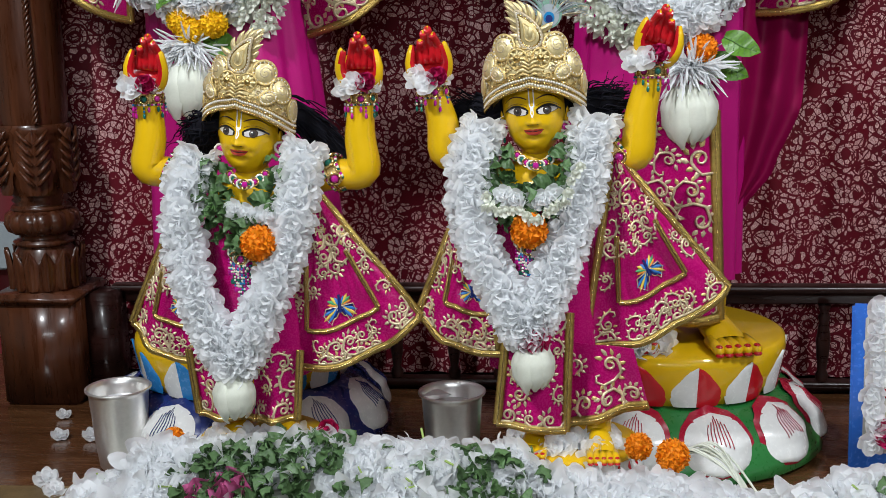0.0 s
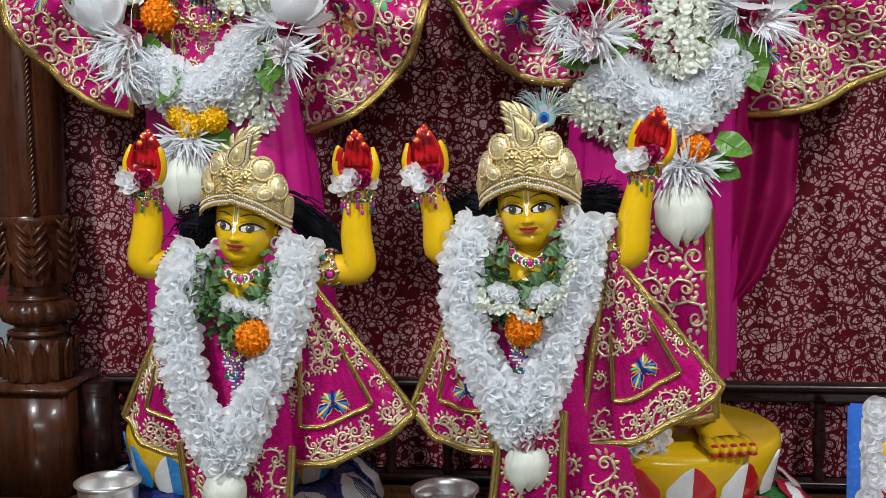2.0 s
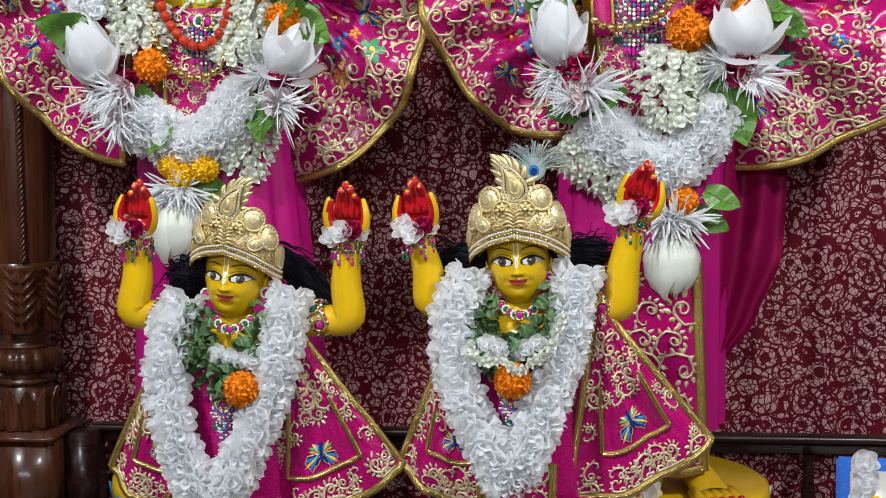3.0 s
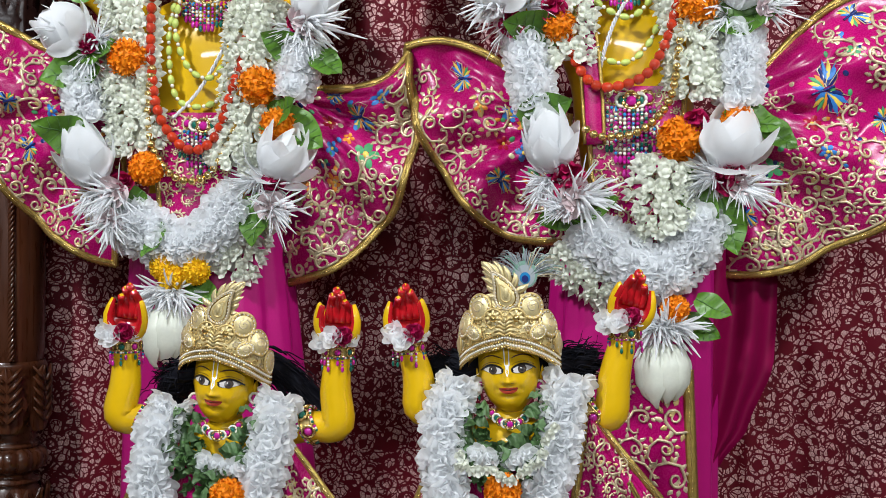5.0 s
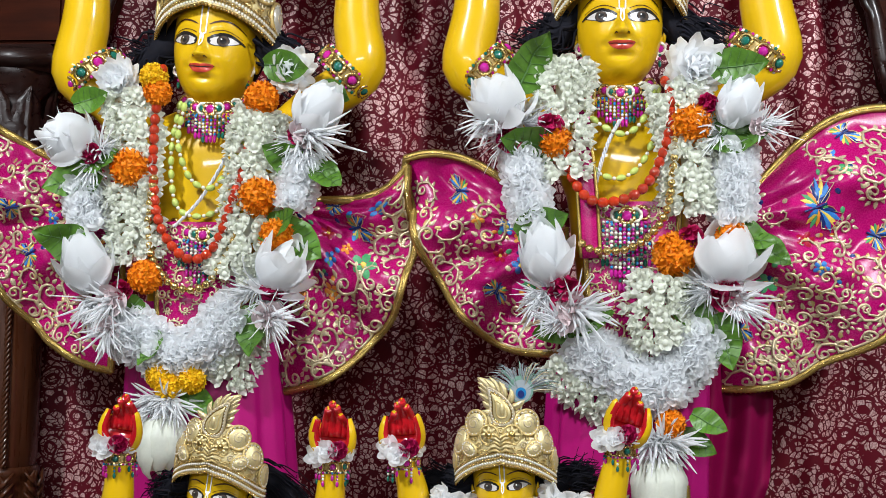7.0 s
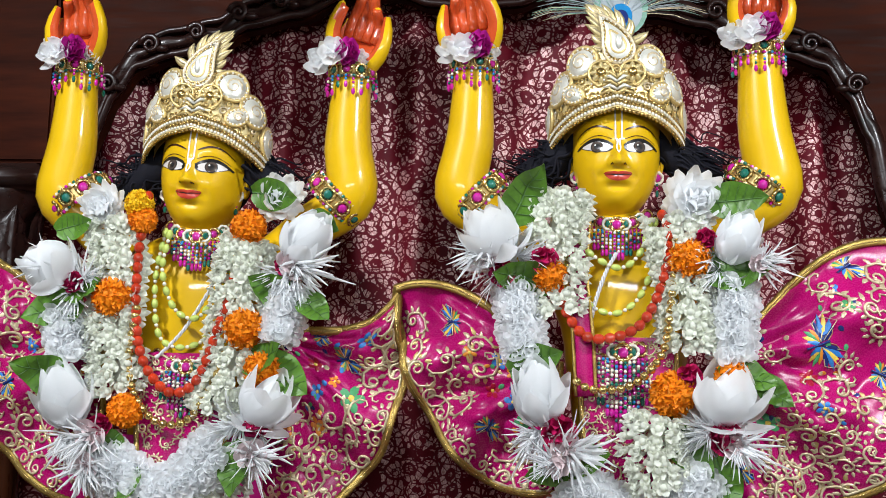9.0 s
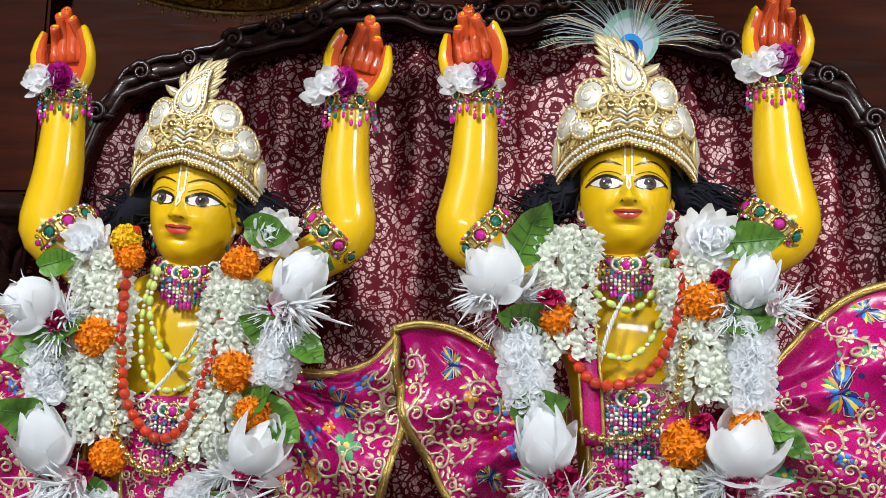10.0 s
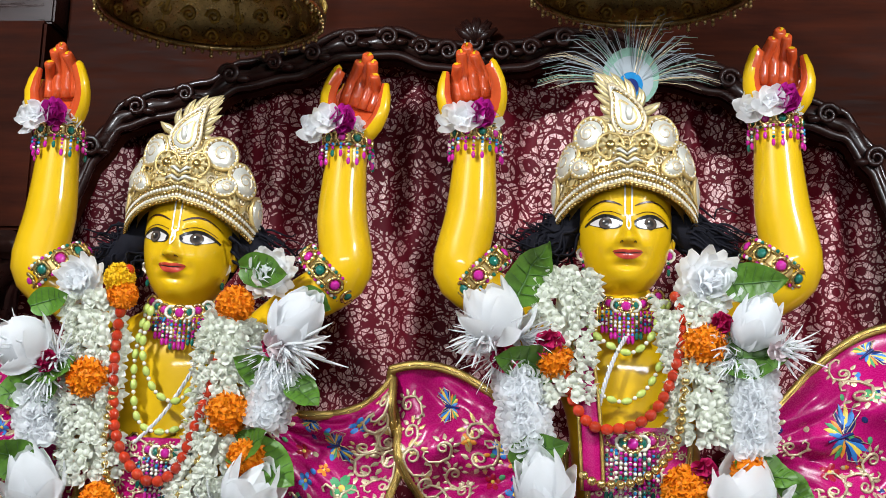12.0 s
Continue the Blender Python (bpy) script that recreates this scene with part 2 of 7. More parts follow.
# ---- mesh tools ----
class Mesh:
    """Gathers faces of one part, with a material slot for each."""

    def __init__(self, *mats):
        self.v, self.f, self.m, self.mats = [], [], [], list(mats)

    def slot(self, mat):
        if mat not in self.mats:
            self.mats.append(mat)
        return self.mats.index(mat)

    def add(self, verts, faces, mat, m=None):
        k, s = len(self.v), self.slot(mat)
        self.v += [tuple(m @ Vector(p)) for p in verts] if m else [tuple(p) for p in verts]
        self.f += [tuple(i + k for i in q) for q in faces]
        self.m += [s] * len(faces)
        return self

    def grid(self, fn, nu, nv, mat, m=None, wrap=False):
        verts = [fn(i / nu, j / nv) for i in range(nu + (not wrap)) for j in range(nv + 1)]
        w, n = nv + 1, nu if wrap else nu + 1
        faces = [((i % n) * w + j, ((i + 1) % n) * w + j, ((i + 1) % n) * w + j + 1, (i % n) * w + j + 1) for i in range(nu) for j in range(nv)]
        return self.add(verts, faces, mat, m)

    def sheet(self, fn, nu, nv, thick, mat, m=None, back=None):
        """A grid with thickness along +y (the far side) and a closed rim."""
        a = [Vector(fn(i / nu, j / nv)) for i in range(nu + 1) for j in range(nv + 1)]
        b = [p + Vector((0, thick, 0)) for p in a]
        w, k = nv + 1, len(a)
        quads = [(i * w + j, (i + 1) * w + j, (i + 1) * w + j + 1, i * w + j + 1) for i in range(nu) for j in range(nv)]
        self.add(a + b, quads + [tuple(k + x for x in reversed(q)) for q in quads], mat, m)
        rim = [i * w for i in range(nu + 1)] + [nu * w + j for j in range(1, nv + 1)] + [i * w + nv for i in range(nu - 1, -1, -1)] + [j for j in range(nv - 1, 0, -1)]
        ring = [(rim[i], rim[(i + 1) % len(rim)], k + rim[(i + 1) % len(rim)], k + rim[i]) for i in range(len(rim))]
        return self.add(a + b, ring, back or mat, m)

    def tube(self, pts, radii, mat, n=8, m=None, cap=True, flat=1.0, squash=None):
        pts = [Vector(p) for p in pts]
        if not isinstance(radii, (list, tuple)):
            radii = [radii] * len(pts)
        verts, up = [], None
        for i, p in enumerate(pts):
            d = (pts[min(i + 1, len(pts) - 1)] - pts[max(i - 1, 0)]).normalized()
            if up is None:
                up = d.orthogonal().normalized() if squash is None else (Vector(squash) - d * d.dot(Vector(squash))).normalized()
            up = (up - d * up.dot(d)).normalized()
            side = d.cross(up)
            for k in range(n):
                a = 2 * math.pi * k / n
                verts.append(p + (side * math.cos(a) + up * (flat * math.sin(a))) * radii[i])
        faces = [(i * n + k, i * n + (k + 1) % n, (i + 1) * n + (k + 1) % n, (i + 1) * n + k) for i in range(len(pts) - 1) for k in range(n)]
        if cap:
            faces += [tuple(range(n - 1, -1, -1)), tuple((len(pts) - 1) * n + k for k in range(n))]
        return self.add(verts, faces, mat, m)

    def ball(self, c, r, mat, nu=10, nv=6, m=None):
        r = r if isinstance(r, tuple) else (r,) * 3
        verts = [(c[0], c[1], c[2] + r[2])]
        for j in range(1, nv):
            b = math.pi * j / nv
            verts += [(c[0] + r[0] * math.sin(b) * math.cos(2 * math.pi * i / nu), c[1] + r[1] * math.sin(b) * math.sin(2 * math.pi * i / nu), c[2] + r[2] * math.cos(b)) for i in range(nu)]
        verts.append((c[0], c[1], c[2] - r[2]))
        faces = [(0, 1 + i, 1 + (i + 1) % nu) for i in range(nu)]
        for j in range(nv - 2):
            faces += [(1 + j * nu + i, 1 + (j + 1) * nu + i, 1 + (j + 1) * nu + (i + 1) % nu, 1 + j * nu + (i + 1) % nu) for i in range(nu)]
        e = len(verts) - 1
        faces += [(e, 1 + (nv - 2) * nu + (i + 1) % nu, 1 + (nv - 2) * nu + i) for i in range(nu)]
        return self.add(verts, faces, mat, m)

    def turned(self, profile, mat, n=32, m=None, ribs=0, depth=0.0):
        """A turned body from (radius, height) pairs; ribs: gadroons round it."""
        def fn(u, v):
            k = min(int(v * (len(profile) - 1)), len(profile) - 2)
            w = v * (len(profile) - 1) - k
            r = profile[k][0] * (1 - w) + profile[k + 1][0] * w
            z = profile[k][1] * (1 - w) + profile[k + 1][1] * w
            r *= 1 + depth * abs(math.sin(ribs * math.pi * u)) if ribs else 1
            return (r * math.cos(2 * math.pi * u), -r * math.sin(2 * math.pi * u), z)
        return self.grid(fn, n, len(profile) - 1, mat, m, wrap=True)

    def box(self, lo, hi, mat, bevel=0.004):
        b = bmesh.new()
        bmesh.ops.create_cube(b, size=1)
        for v in b.verts:
            v.co = [lo[k] + (hi[k] - lo[k]) * (v.co[k] + 0.5) for k in range(3)]
        if bevel:
            bmesh.ops.bevel(b, geom=b.edges[:], offset=bevel, segments=2, affect="EDGES")
        b.verts.index_update()
        self.add([tuple(v.co) for v in b.verts], [tuple(v.index for v in f.verts) for f in b.faces], mat)
        b.free()
        return self

    def data(self, name, smooth=True):
        me = bpy.data.meshes.new(name)
        me.from_pydata(self.v, [], self.f)
        for mat in self.mats:
            me.materials.append(mat)
        me.polygons.foreach_set("material_index", self.m)
        me.polygons.foreach_set("use_smooth", [smooth] * len(self.f))
        me.update()
        return me


def part(name, mesh, parent, label="", m=None):
    """Links a Mesh, or ready mesh data, as one object under a thing or a part."""
    ob = new(name, mesh.data(name) if isinstance(mesh, Mesh) else mesh)
    ob.parent = parent
    if m:
        ob.matrix_basis = m
    return tagged(ob, label)


def thing(name, label, category, at=(0, 0, 0), mesh=None, group="", kind=""):
    ob = new(name, mesh.data(name) if isinstance(mesh, Mesh) else mesh)
    ob.location = at
    return tagged(ob, label, category, group, kind)


def lerp(table, x):
    """Reads a value from rising (x, value) pairs, smoothly."""
    if x <= table[0][0]:
        return table[0][1]
    for (a, p), (b, q) in zip(table, table[1:]):
        if x <= b:
            w = (x - a) / (b - a)
            w = w * w * (3 - 2 * w)
            return p + (q - p) * w
    return table[-1][1]


def spline(pts, n):
    """n + 1 points along a smooth curve through the given ones."""
    p = [Vector(q) for q in pts]
    p = [2 * p[0] - p[1]] + p + [2 * p[-1] - p[-2]]
    out = []
    for i in range(n + 1):
        s = i / n * (len(p) - 3)
        k = min(int(s), len(p) - 4)
        w = s - k
        a, b, c, d = p[k:k + 4]
        out.append(0.5 * (2 * b + (c - a) * w + (2 * a - 5 * b + 4 * c - d) * w * w + (3 * b - a - 3 * c + d) * w ** 3))
    return out


def aim(at, way, spin=0.0, size=1.0):
    """A pose whose z axis points along way."""
    q = Vector(way).to_track_quat("Z", "Y")
    return Matrix.LocRotScale(at, q, (size,) * 3) @ Matrix.Rotation(spin, 4, "Z")


# ---- the setting ----
FLOOR = 0.84

altar = Mesh()
altar.box((-2.2, -0.72, FLOOR - 0.06), (2.2, 0.6, FLOOR), M_TABLE, 0.006)
tagged(new("altar_floor", altar.data("altar_floor", False)), "polished brown wooden altar platform strewn with petals", "floor", kind="structure")
front = Mesh()
front.box((-2.2, -0.68, 0.0), (2.2, -0.64, FLOOR - 0.062), M_REDWOOD, 0.004)
tagged(new("altar_front", front.data("altar_front", False)), "red-brown wooden front of the altar", "panel", kind="structure")
# Unseen shell, added to enclose the altar; its cream faces bounce light.
for name, lo, hi, mat in (
        ("floor", (-3.4, -6.4, -0.1), (3.4, 0.7, 0.0), M_HALLFLOOR),
        ("wall_north", (-3.4, 0.6, 0.0), (3.4, 0.75, 4.2), M_REDWOOD),
        ("wall_south", (-3.4, -6.5, 0.0), (3.4, -6.4, 4.2), M_PLASTER),
        ("wall_west", (-3.5, -6.5, 0.0), (-3.4, 0.75, 4.2), M_PLASTER),
        ("wall_east", (3.4, -6.5, 0.0), (3.5, 0.75, 4.2), M_PLASTER),
        ("ceiling", (-3.5, -6.5, 4.2), (3.5, 0.75, 4.3), M_PLASTER)):
    b = Mesh()
    b.box(lo, hi, mat, 0)
    tagged(new(name, b.data(name, False)), {"floor": "unseen stone floor added to close the temple hall", "ceiling": "unseen cream plaster ceiling added to close the hall and bounce light"}.get(name, "unseen plain wall added to close the temple hall"), name.split("_")[0], kind="structure")


def pleat(x, z):
    """How far the hanging cloth comes forward at a place."""
    fade = 0.5 + 0.5 * min(1, max(0, (z - 0.9) / 1.2))
    a = math.sin(x * 41 + 1.1 * math.sin(x * 9 + 0.6 * z)) * (0.011 + 0.011 * min(1, max(0, z - 1.6)))
    b = math.sin(x * 87 + 2.0 * math.sin(x * 13) + z * 0.7) * 0.006
    c = noise.noise(Vector((x * 7, z * 2.2, 3.1))) * 0.012
    return (a + b + c) * fade


cloth = Mesh()
cloth.sheet(lambda u, v: (-0.98 + 2.3 * u, 0.27 - pleat(-0.98 + 2.3 * u, 0.86 + 1.9 * v), 0.86 + 1.9 * v), 260, 40, 0.004, M_BROCADE)
curtain = thing("curtain", "pleated crimson brocade curtain with pale metallic flowers", "curtain", mesh=cloth)


def rail_profile(x0, x1, z0, z1, y, mat):
    """A moulded rail: a rounded nose over a hollow and a flat fascia."""
    prof = [(0.0, z1), (-0.018, z1), (-0.026, z1 - 0.004), (-0.026, z1 - 0.012), (-0.018, z1 - 0.017), (-0.014, z1 - 0.022), (-0.014, z0 + 0.004), (-0.010, z0), (0.0, z0)]
    return Mesh().grid(lambda u, v: (x0 + (x1 - x0) * u, y + prof[round(v * 8)][0], prof[round(v * 8)][1]), 4, 8, mat)


rail = thing("back_rail", "moulded dark wooden rail before the curtain", "rail", kind="structure")
part("top_rail", rail_profile(-0.80, 1.3, 1.018, 1.057, 0.232, M_DARKWOOD), rail)
part("bottom_rail", rail_profile(-0.80, 1.3, 0.842, 0.868, 0.232, M_DARKWOOD), rail)
# Dark posts, added to stand in for shade between the curtain's folds.
post = Mesh()
post.turned([(0.011, 0.868), (0.013, 0.88), (0.008, 0.89), (0.012, 0.92), (0.014, 0.95), (0.009, 0.985), (0.012, 0.995), (0.008, 1.003), (0.012, 1.018)], M_DARKWOOD, 14)
post_data = post.data("baluster")
for x in (-0.335, -0.225, -0.11, -0.02, 0.60, 0.80):
    part("baluster", post_data, rail, m=pose(x, 0.218, 0))

# The carved wooden arch over the curtain, with its scalloped edge.
ARCH = [(0.0, 2.505), (0.08, 2.512), (0.15, 2.535), (0.24, 2.530), (0.34, 2.490), (0.43, 2.470), (0.50, 2.430), (0.58, 2.412), (0.65, 2.390), (0.69, 2.335), (0.73, 2.25), (0.76, 2.10), (0.80, 2.10)]


def arch_z(x):
    return lerp(ARCH, abs(x + 0.012))


board = Mesh()
board.sheet(lambda u, v: (-0.79 + 1.556 * u, 0.185, arch_z(-0.79 + 1.556 * u) * (1 - v) + 2.95 * v), 120, 8, 0.03, M_REDWOOD)
arch = thing("carved_arch", "dark polished wooden arch with carved scalloped edge", "arch", kind="structure")
part("panel", board, arch)
edge = Mesh()
xs = [-0.772 + 1.52 * i / 150 for i in range(151)]
edge.tube([(x, 0.172, arch_z(x) + 0.030) for x in xs], [0.014 + 0.003 * math.sin(i * 0.9) for i in range(151)], M_DARKWOOD, 9)
edge.tube([(x, 0.165, arch_z(x) + 0.006) for x in xs], 0.008, M_DARKWOOD, 7)
edge.tube([(x, 0.172, arch_z(x) + 0.056) for x in xs], 0.007, M_DARKWOOD, 7)
part("moulding", edge, arch)


def curl(n, r, turns, grow=1.0):
    """A flat spiral of n steps that winds in to its eye."""
    return [(r * (1 - 0.82 * i / n) * math.cos(2 * math.pi * turns * i / n) * grow, r * (1 - 0.82 * i / n) * math.sin(2 * math.pi * turns * i / n)) for i in range(n + 1)]


carving = Mesh()
for side in (-1, 1):
    for k, (dx, r) in enumerate(((0.05, 0.020), (0.10, 0.017), (0.16, 0.019), (0.23, 0.016), (0.30, 0.018), (0.37, 0.016), (0.45, 0.019), (0.53, 0.017), (0.62, 0.02), (0.70, 0.02))):
        x = -0.012 + side * dx
        z = arch_z(x) + 0.034
        carving.tube([(x + side * p, 0.150, z + q) for p, q in curl(16, r, 1.6)], [0.0065 - 0.0035 * i / 16 for i in range(17)], M_DARKWOOD, 6)
        carving.ball((x - side * 0.024, 0.152, z - 0.008), (0.014, 0.008, 0.007), M_DARKWOOD, 8, 5)
    for k in range(4):
        a = math.radians(35 + 30 * k)
        tip = (-0.012 + side * 0.046 * math.cos(a), 0.150, 2.560 + 0.046 * math.sin(a))
        carving.tube([(-0.012, 0.152, 2.560), tuple((p + q) / 2 for p, q in zip((-0.012, 0.14, 2.560), tip)), tip], [0.006, 0.010, 0.003], M_DARKWOOD, 7)
carving.tube([(-0.012 + p, 0.148, 2.560 + q) for p, q in curl(20, 0.024, 2)], 0.005, M_DARKWOOD, 6)
part("carving", carving, arch, "carved scrolls and a crest of leaves")

beam = Mesh()
beam.box((-1.9, 0.10, 2.19), (-0.795, 0.24, 2.58), M_REDWOOD, 0.006)
tagged(new("side_beam", beam.data("side_beam", False)), "brown wooden block over the pillar", "beam", kind="structure")
upper = Mesh()
upper.box((-2.2, 0.14, 2.96), (2.2, 0.30, 3.6), M_REDWOOD, 0.006)
upper.box((0.768, 0.19, 2.10), (2.2, 0.23, 2.955), M_REDWOOD, 0.004)
upper.box((-2.2, 0.13, 2.585), (-0.795, 0.22, 2.955), M_DARKWOOD, 0.004)
tagged(new("upper_panelling", upper.data("upper_panelling", False)), "dark red-brown wooden panelling above the altar", "panel", kind="structure")
side = Mesh()
side.sheet(lambda u, v: (-2.2 + 1.24 * u, 0.42 + 0.02 * math.sin(40 * u), 0.84 + 1.9 * v), 60, 4, 0.01, M_REDCLOTH)
tagged(new("side_hanging", side.data("side_hanging")), "dark red cloth hanging beyond the pillar", "curtain")
grey = Mesh()
grey.box((-1.5, 0.33, 1.06), (-0.975, 0.36, 1.16), M_GREYSTONE, 0.004)
grey.box((-1.5, 0.33, 1.98), (-0.93, 0.36, 2.18), M_GREYSTONE, 0.004)
tagged(new("side_panel", grey.data("side_panel", False)), "pale grey panel glimpsed beyond the pillar", "panel", kind="structure")


def leaf_relief(mesh, m, length, width, mat, ribs=5, lift=0.012):
    """A carved acanthus leaf: a bellied blade with a midrib, side ribs and a curling tip."""
    def fn(u, v):
        a = (u - 0.5) * 2
        w = width * (math.sin(math.pi * min(1, v * 0.86 + 0.14)) ** 0.7) * (1 + 0.10 * math.sin(v * ribs * 6.28))
        rib = 0.18 * math.cos(a * 9) * (1 - abs(a))
        return (a * w, -lift * (1 - a * a) * (0.5 + rib) - 0.35 * lift * v * v, length * v)
    return mesh.grid(fn, 10, 14, mat, m)


PX, PY = -0.912, 0.165
pillar = thing("carved_pillar", "carved turned teak pillar on a square block", "pillar", (PX, PY, 0), kind="structure")
block = Mesh()
block.box((-0.075, -0.075, FLOOR), (0.075, 0.075, 1.058), M_WOOD, 0.006)
block.box((-0.085, -0.085, 1.045), (0.085, 0.085, 1.064), M_WOOD, 0.005)
block.box((0.075, -0.01, FLOOR), (0.135, 0.06, 1.05), M_DARKWOOD, 0.004)
part("base_block", block, pillar)
part("leaf_ring", Mesh().turned([(0.062, 1.064), (0.069, 1.08), (0.066, 1.11), (0.056, 1.14), (0.050, 1.15)], M_WOOD, 36), pillar)
leaves = Mesh()
for k in range(14):
    leaf_relief(leaves, Matrix.Rotation(2 * math.pi * k / 14, 4, "Z") @ pose(0, -0.066, 1.068), 0.078, 0.016, M_WOOD, 2, 0.012)
part("carved_leaves", leaves, pillar)
part("neck", Mesh().turned([(0.05, 1.15), (0.058, 1.154), (0.058, 1.160), (0.046, 1.164), (0.046, 1.172), (0.056, 1.176)], M_WOOD, 36), pillar)
part("gadroon_ring", Mesh().turned([(0.050, 1.174), (0.063, 1.182), (0.069, 1.197), (0.066, 1.213), (0.052, 1.222)], M_WOOD, 112, ribs=14, depth=0.07), pillar)
part("collar", Mesh().turned([(0.052, 1.22), (0.058, 1.224), (0.054, 1.230), (0.048, 1.234), (0.055, 1.240), (0.050, 1.246), (0.056, 1.256), (0.060, 1.27)], M_WOOD, 36), pillar)
part("vase", Mesh().turned([(0.058, 1.26), (0.066, 1.28), (0.071, 1.31), (0.069, 1.34), (0.066, 1.37), (0.072, 1.378), (0.066, 1.388)], M_WOOD, 36), pillar)
acanthus = Mesh()
for k in range(6):
    turn = Matrix.Rotation(2 * math.pi * (k + 0.35) / 6, 4, "Z")
    leaf_relief(acanthus, turn @ pose(0, -0.066, 1.255), 0.125, 0.036, M_WOOD, 3, 0.014)
    for s in (-1, 1):
        for q in range(5):
            z = 1.275 + 0.019 * q
            acanthus.tube([turn @ Vector((s * 0.003, -0.079, z)), turn @ Vector((s * 0.015, -0.079, z + 0.012)), turn @ Vector((s * 0.029, -0.072, z + 0.028))], [0.0035, 0.0045, 0.002], M_WOOD, 6)
part("carved_acanthus", acanthus, pillar)
part("shaft", Mesh().turned([(0.062, 1.38), (0.066, 1.41), (0.067, 1.60), (0.066, 1.88), (0.063, 1.95)], M_WOOD, 40), pillar)
rope = Mesh()
for s in range(3):
    rope.tube([(0.033 + 0.0035 * math.cos(i * 0.55 + s * 2.1), -0.061 + 0.0035 * math.sin(i * 0.55 + s * 2.1), 1.39 + 0.55 * i / 200) for i in range(201)], 0.0032, M_WOOD, 5)
part("carved_rope", rope, pillar)
part("capital", Mesh().turned([(0.063, 1.94), (0.072, 1.95), (0.058, 1.965), (0.064, 1.99), (0.078, 2.03), (0.070, 2.06), (0.060, 2.09), (0.086, 2.12), (0.086, 2.14)], M_DARKWOOD, 40), pillar)
caps = Mesh()
for k in range(8):
    leaf_relief(caps, Matrix.Rotation(2 * math.pi * k / 8, 4, "Z") @ pose(0, -0.068, 1.99), 0.12, 0.028, M_DARKWOOD, 3, 0.018)
part("carved_leaves", caps, pillar)
abacus = Mesh()
abacus.box((-0.1, -0.075, 2.14), (0.1, 0.08, 2.188), M_DARKWOOD, 0.006)
part("abacus", abacus, pillar)


# ---- lotus pedestals ----
def petal_tile(mesh, r0, r1, z0, z1, a, half, mat, lift, tip=0.0, lo=0.0, side=0):
    """A petal lying on a turned body between two heights, round the angle a."""
    def fn(u, v):
        w = (u - 0.5) * 2 if not side else side * u
        shape = math.sqrt(max(0.0, 1 - (2 * abs(v - 0.5)) ** 2.4)) if not tip else (1 - v ** 2.4) ** 0.75 * (0.82 + 0.18 * math.sin(math.pi * min(1, 1.5 * v)))
        b = a + w * half * shape
        z = z0 + (z1 - z0) * v
        r = (r0 + (r1 - r0) * v) + lift * (1 - w * w) + lo
        return (r * math.sin(b), -r * math.cos(b), z)
    return mesh.grid(fn, 8, 10, mat)


def lotus_pedestal(label, at, band, rim, leaf):
    """A painted double lotus: a drum of pointed petals over a skirt of broad round ones."""
    ped = thing("lotus_pedestal", label, "pedestal", at, group="lotus pedestals")
    z2, z1, z0 = 0.193, 0.105, 0.0
    part("drum", Mesh().turned([(0.0, z2), (0.186, z2), (0.193, z2 - 0.004), (0.195, z2 - 0.02), (0.186, z1 + 0.02), (0.170, z1)], M_YELLOW, 64), ped)
    for k in range(13):
        petals = Mesh()
        a = 2 * math.pi * (k + 0.3) / 13
        petal_tile(petals, 0.181, 0.196, z1 + 0.004, z2 - 0.014, a, 0.238, M_WHITEPAINT, 0.004, tip=1, lo=0.001, side=-1)
        part("painted_petal", petals, ped, "white half of a painted petal")
        half = Mesh()
        petal_tile(half, 0.181, 0.196, z1 + 0.004, z2 - 0.014, a, 0.238, band, 0.004, tip=1, lo=0.001, side=1)
        part("painted_petal", half, ped)
    part("skirt_body", Mesh().turned([(0.168, z1 + 0.002), (0.205, z1 - 0.008), (0.235, z1 - 0.035), (0.258, z0 + 0.03), (0.262, z0 + 0.008), (0.250, z0)], leaf, 64), ped)
    for k in range(11):
        a = 2 * math.pi * (k + 0.42) / 11
        big = Mesh()

        def dome(u, v, grow=1.0, lift=0.010, cut=0.0):
            w = (u - 0.5) * 2
            s = math.sqrt(max(0.0, 1 - (2 * abs(v - 0.5)) ** 2.6))
            vv = 0.5 + (v - 0.5) * grow
            z = z0 + 0.012 + (z1 - 0.004 - z0) * vv
            r = lerp([(0.0, 0.258), (0.5, 0.240), (0.8, 0.215), (1.0, 0.185)], vv) + lift * (1 - w * w) * s + (0.0045 if grow < 1 else 0.0)
            b = a + w * 0.262 * s * grow
            return (r * math.sin(b), -r * math.cos(b), z)
        big.grid(lambda u, v: dome(u, v), 12, 12, rim)
        one = part("broad_petal", big, ped)
        inner = Mesh().grid(lambda u, v: dome(u, v, 0.87, 0.0145), 12, 12, M_WHITEPAINT)
        part("white_face", inner, one, "white painted face with fine lines")
        lines = Mesh()
        for q in range(-3, 4):
            pts = [Vector(dome(0.5 + q * 0.055, 0.60 + 0.36 * i / 6 - 0.03 * abs(q), 0.87, 0.0156)) for i in range(7)]
            lines.tube(pts, 0.0009, rim, 4)
        tagged(part("line_work", lines, one, "fine painted lines"), kind="stuff")
    return ped


lotus_pedestal("blue and white painted lotus pedestal with a yellow top", (-0.470, 0.0, FLOOR), M_BLUE, M_NAVY, M_NAVY)
lotus_pedestal("red and white painted lotus pedestal with a yellow top", (0.292, 0.0, FLOOR), M_RED, M_CRIMSON, M_GREEN)


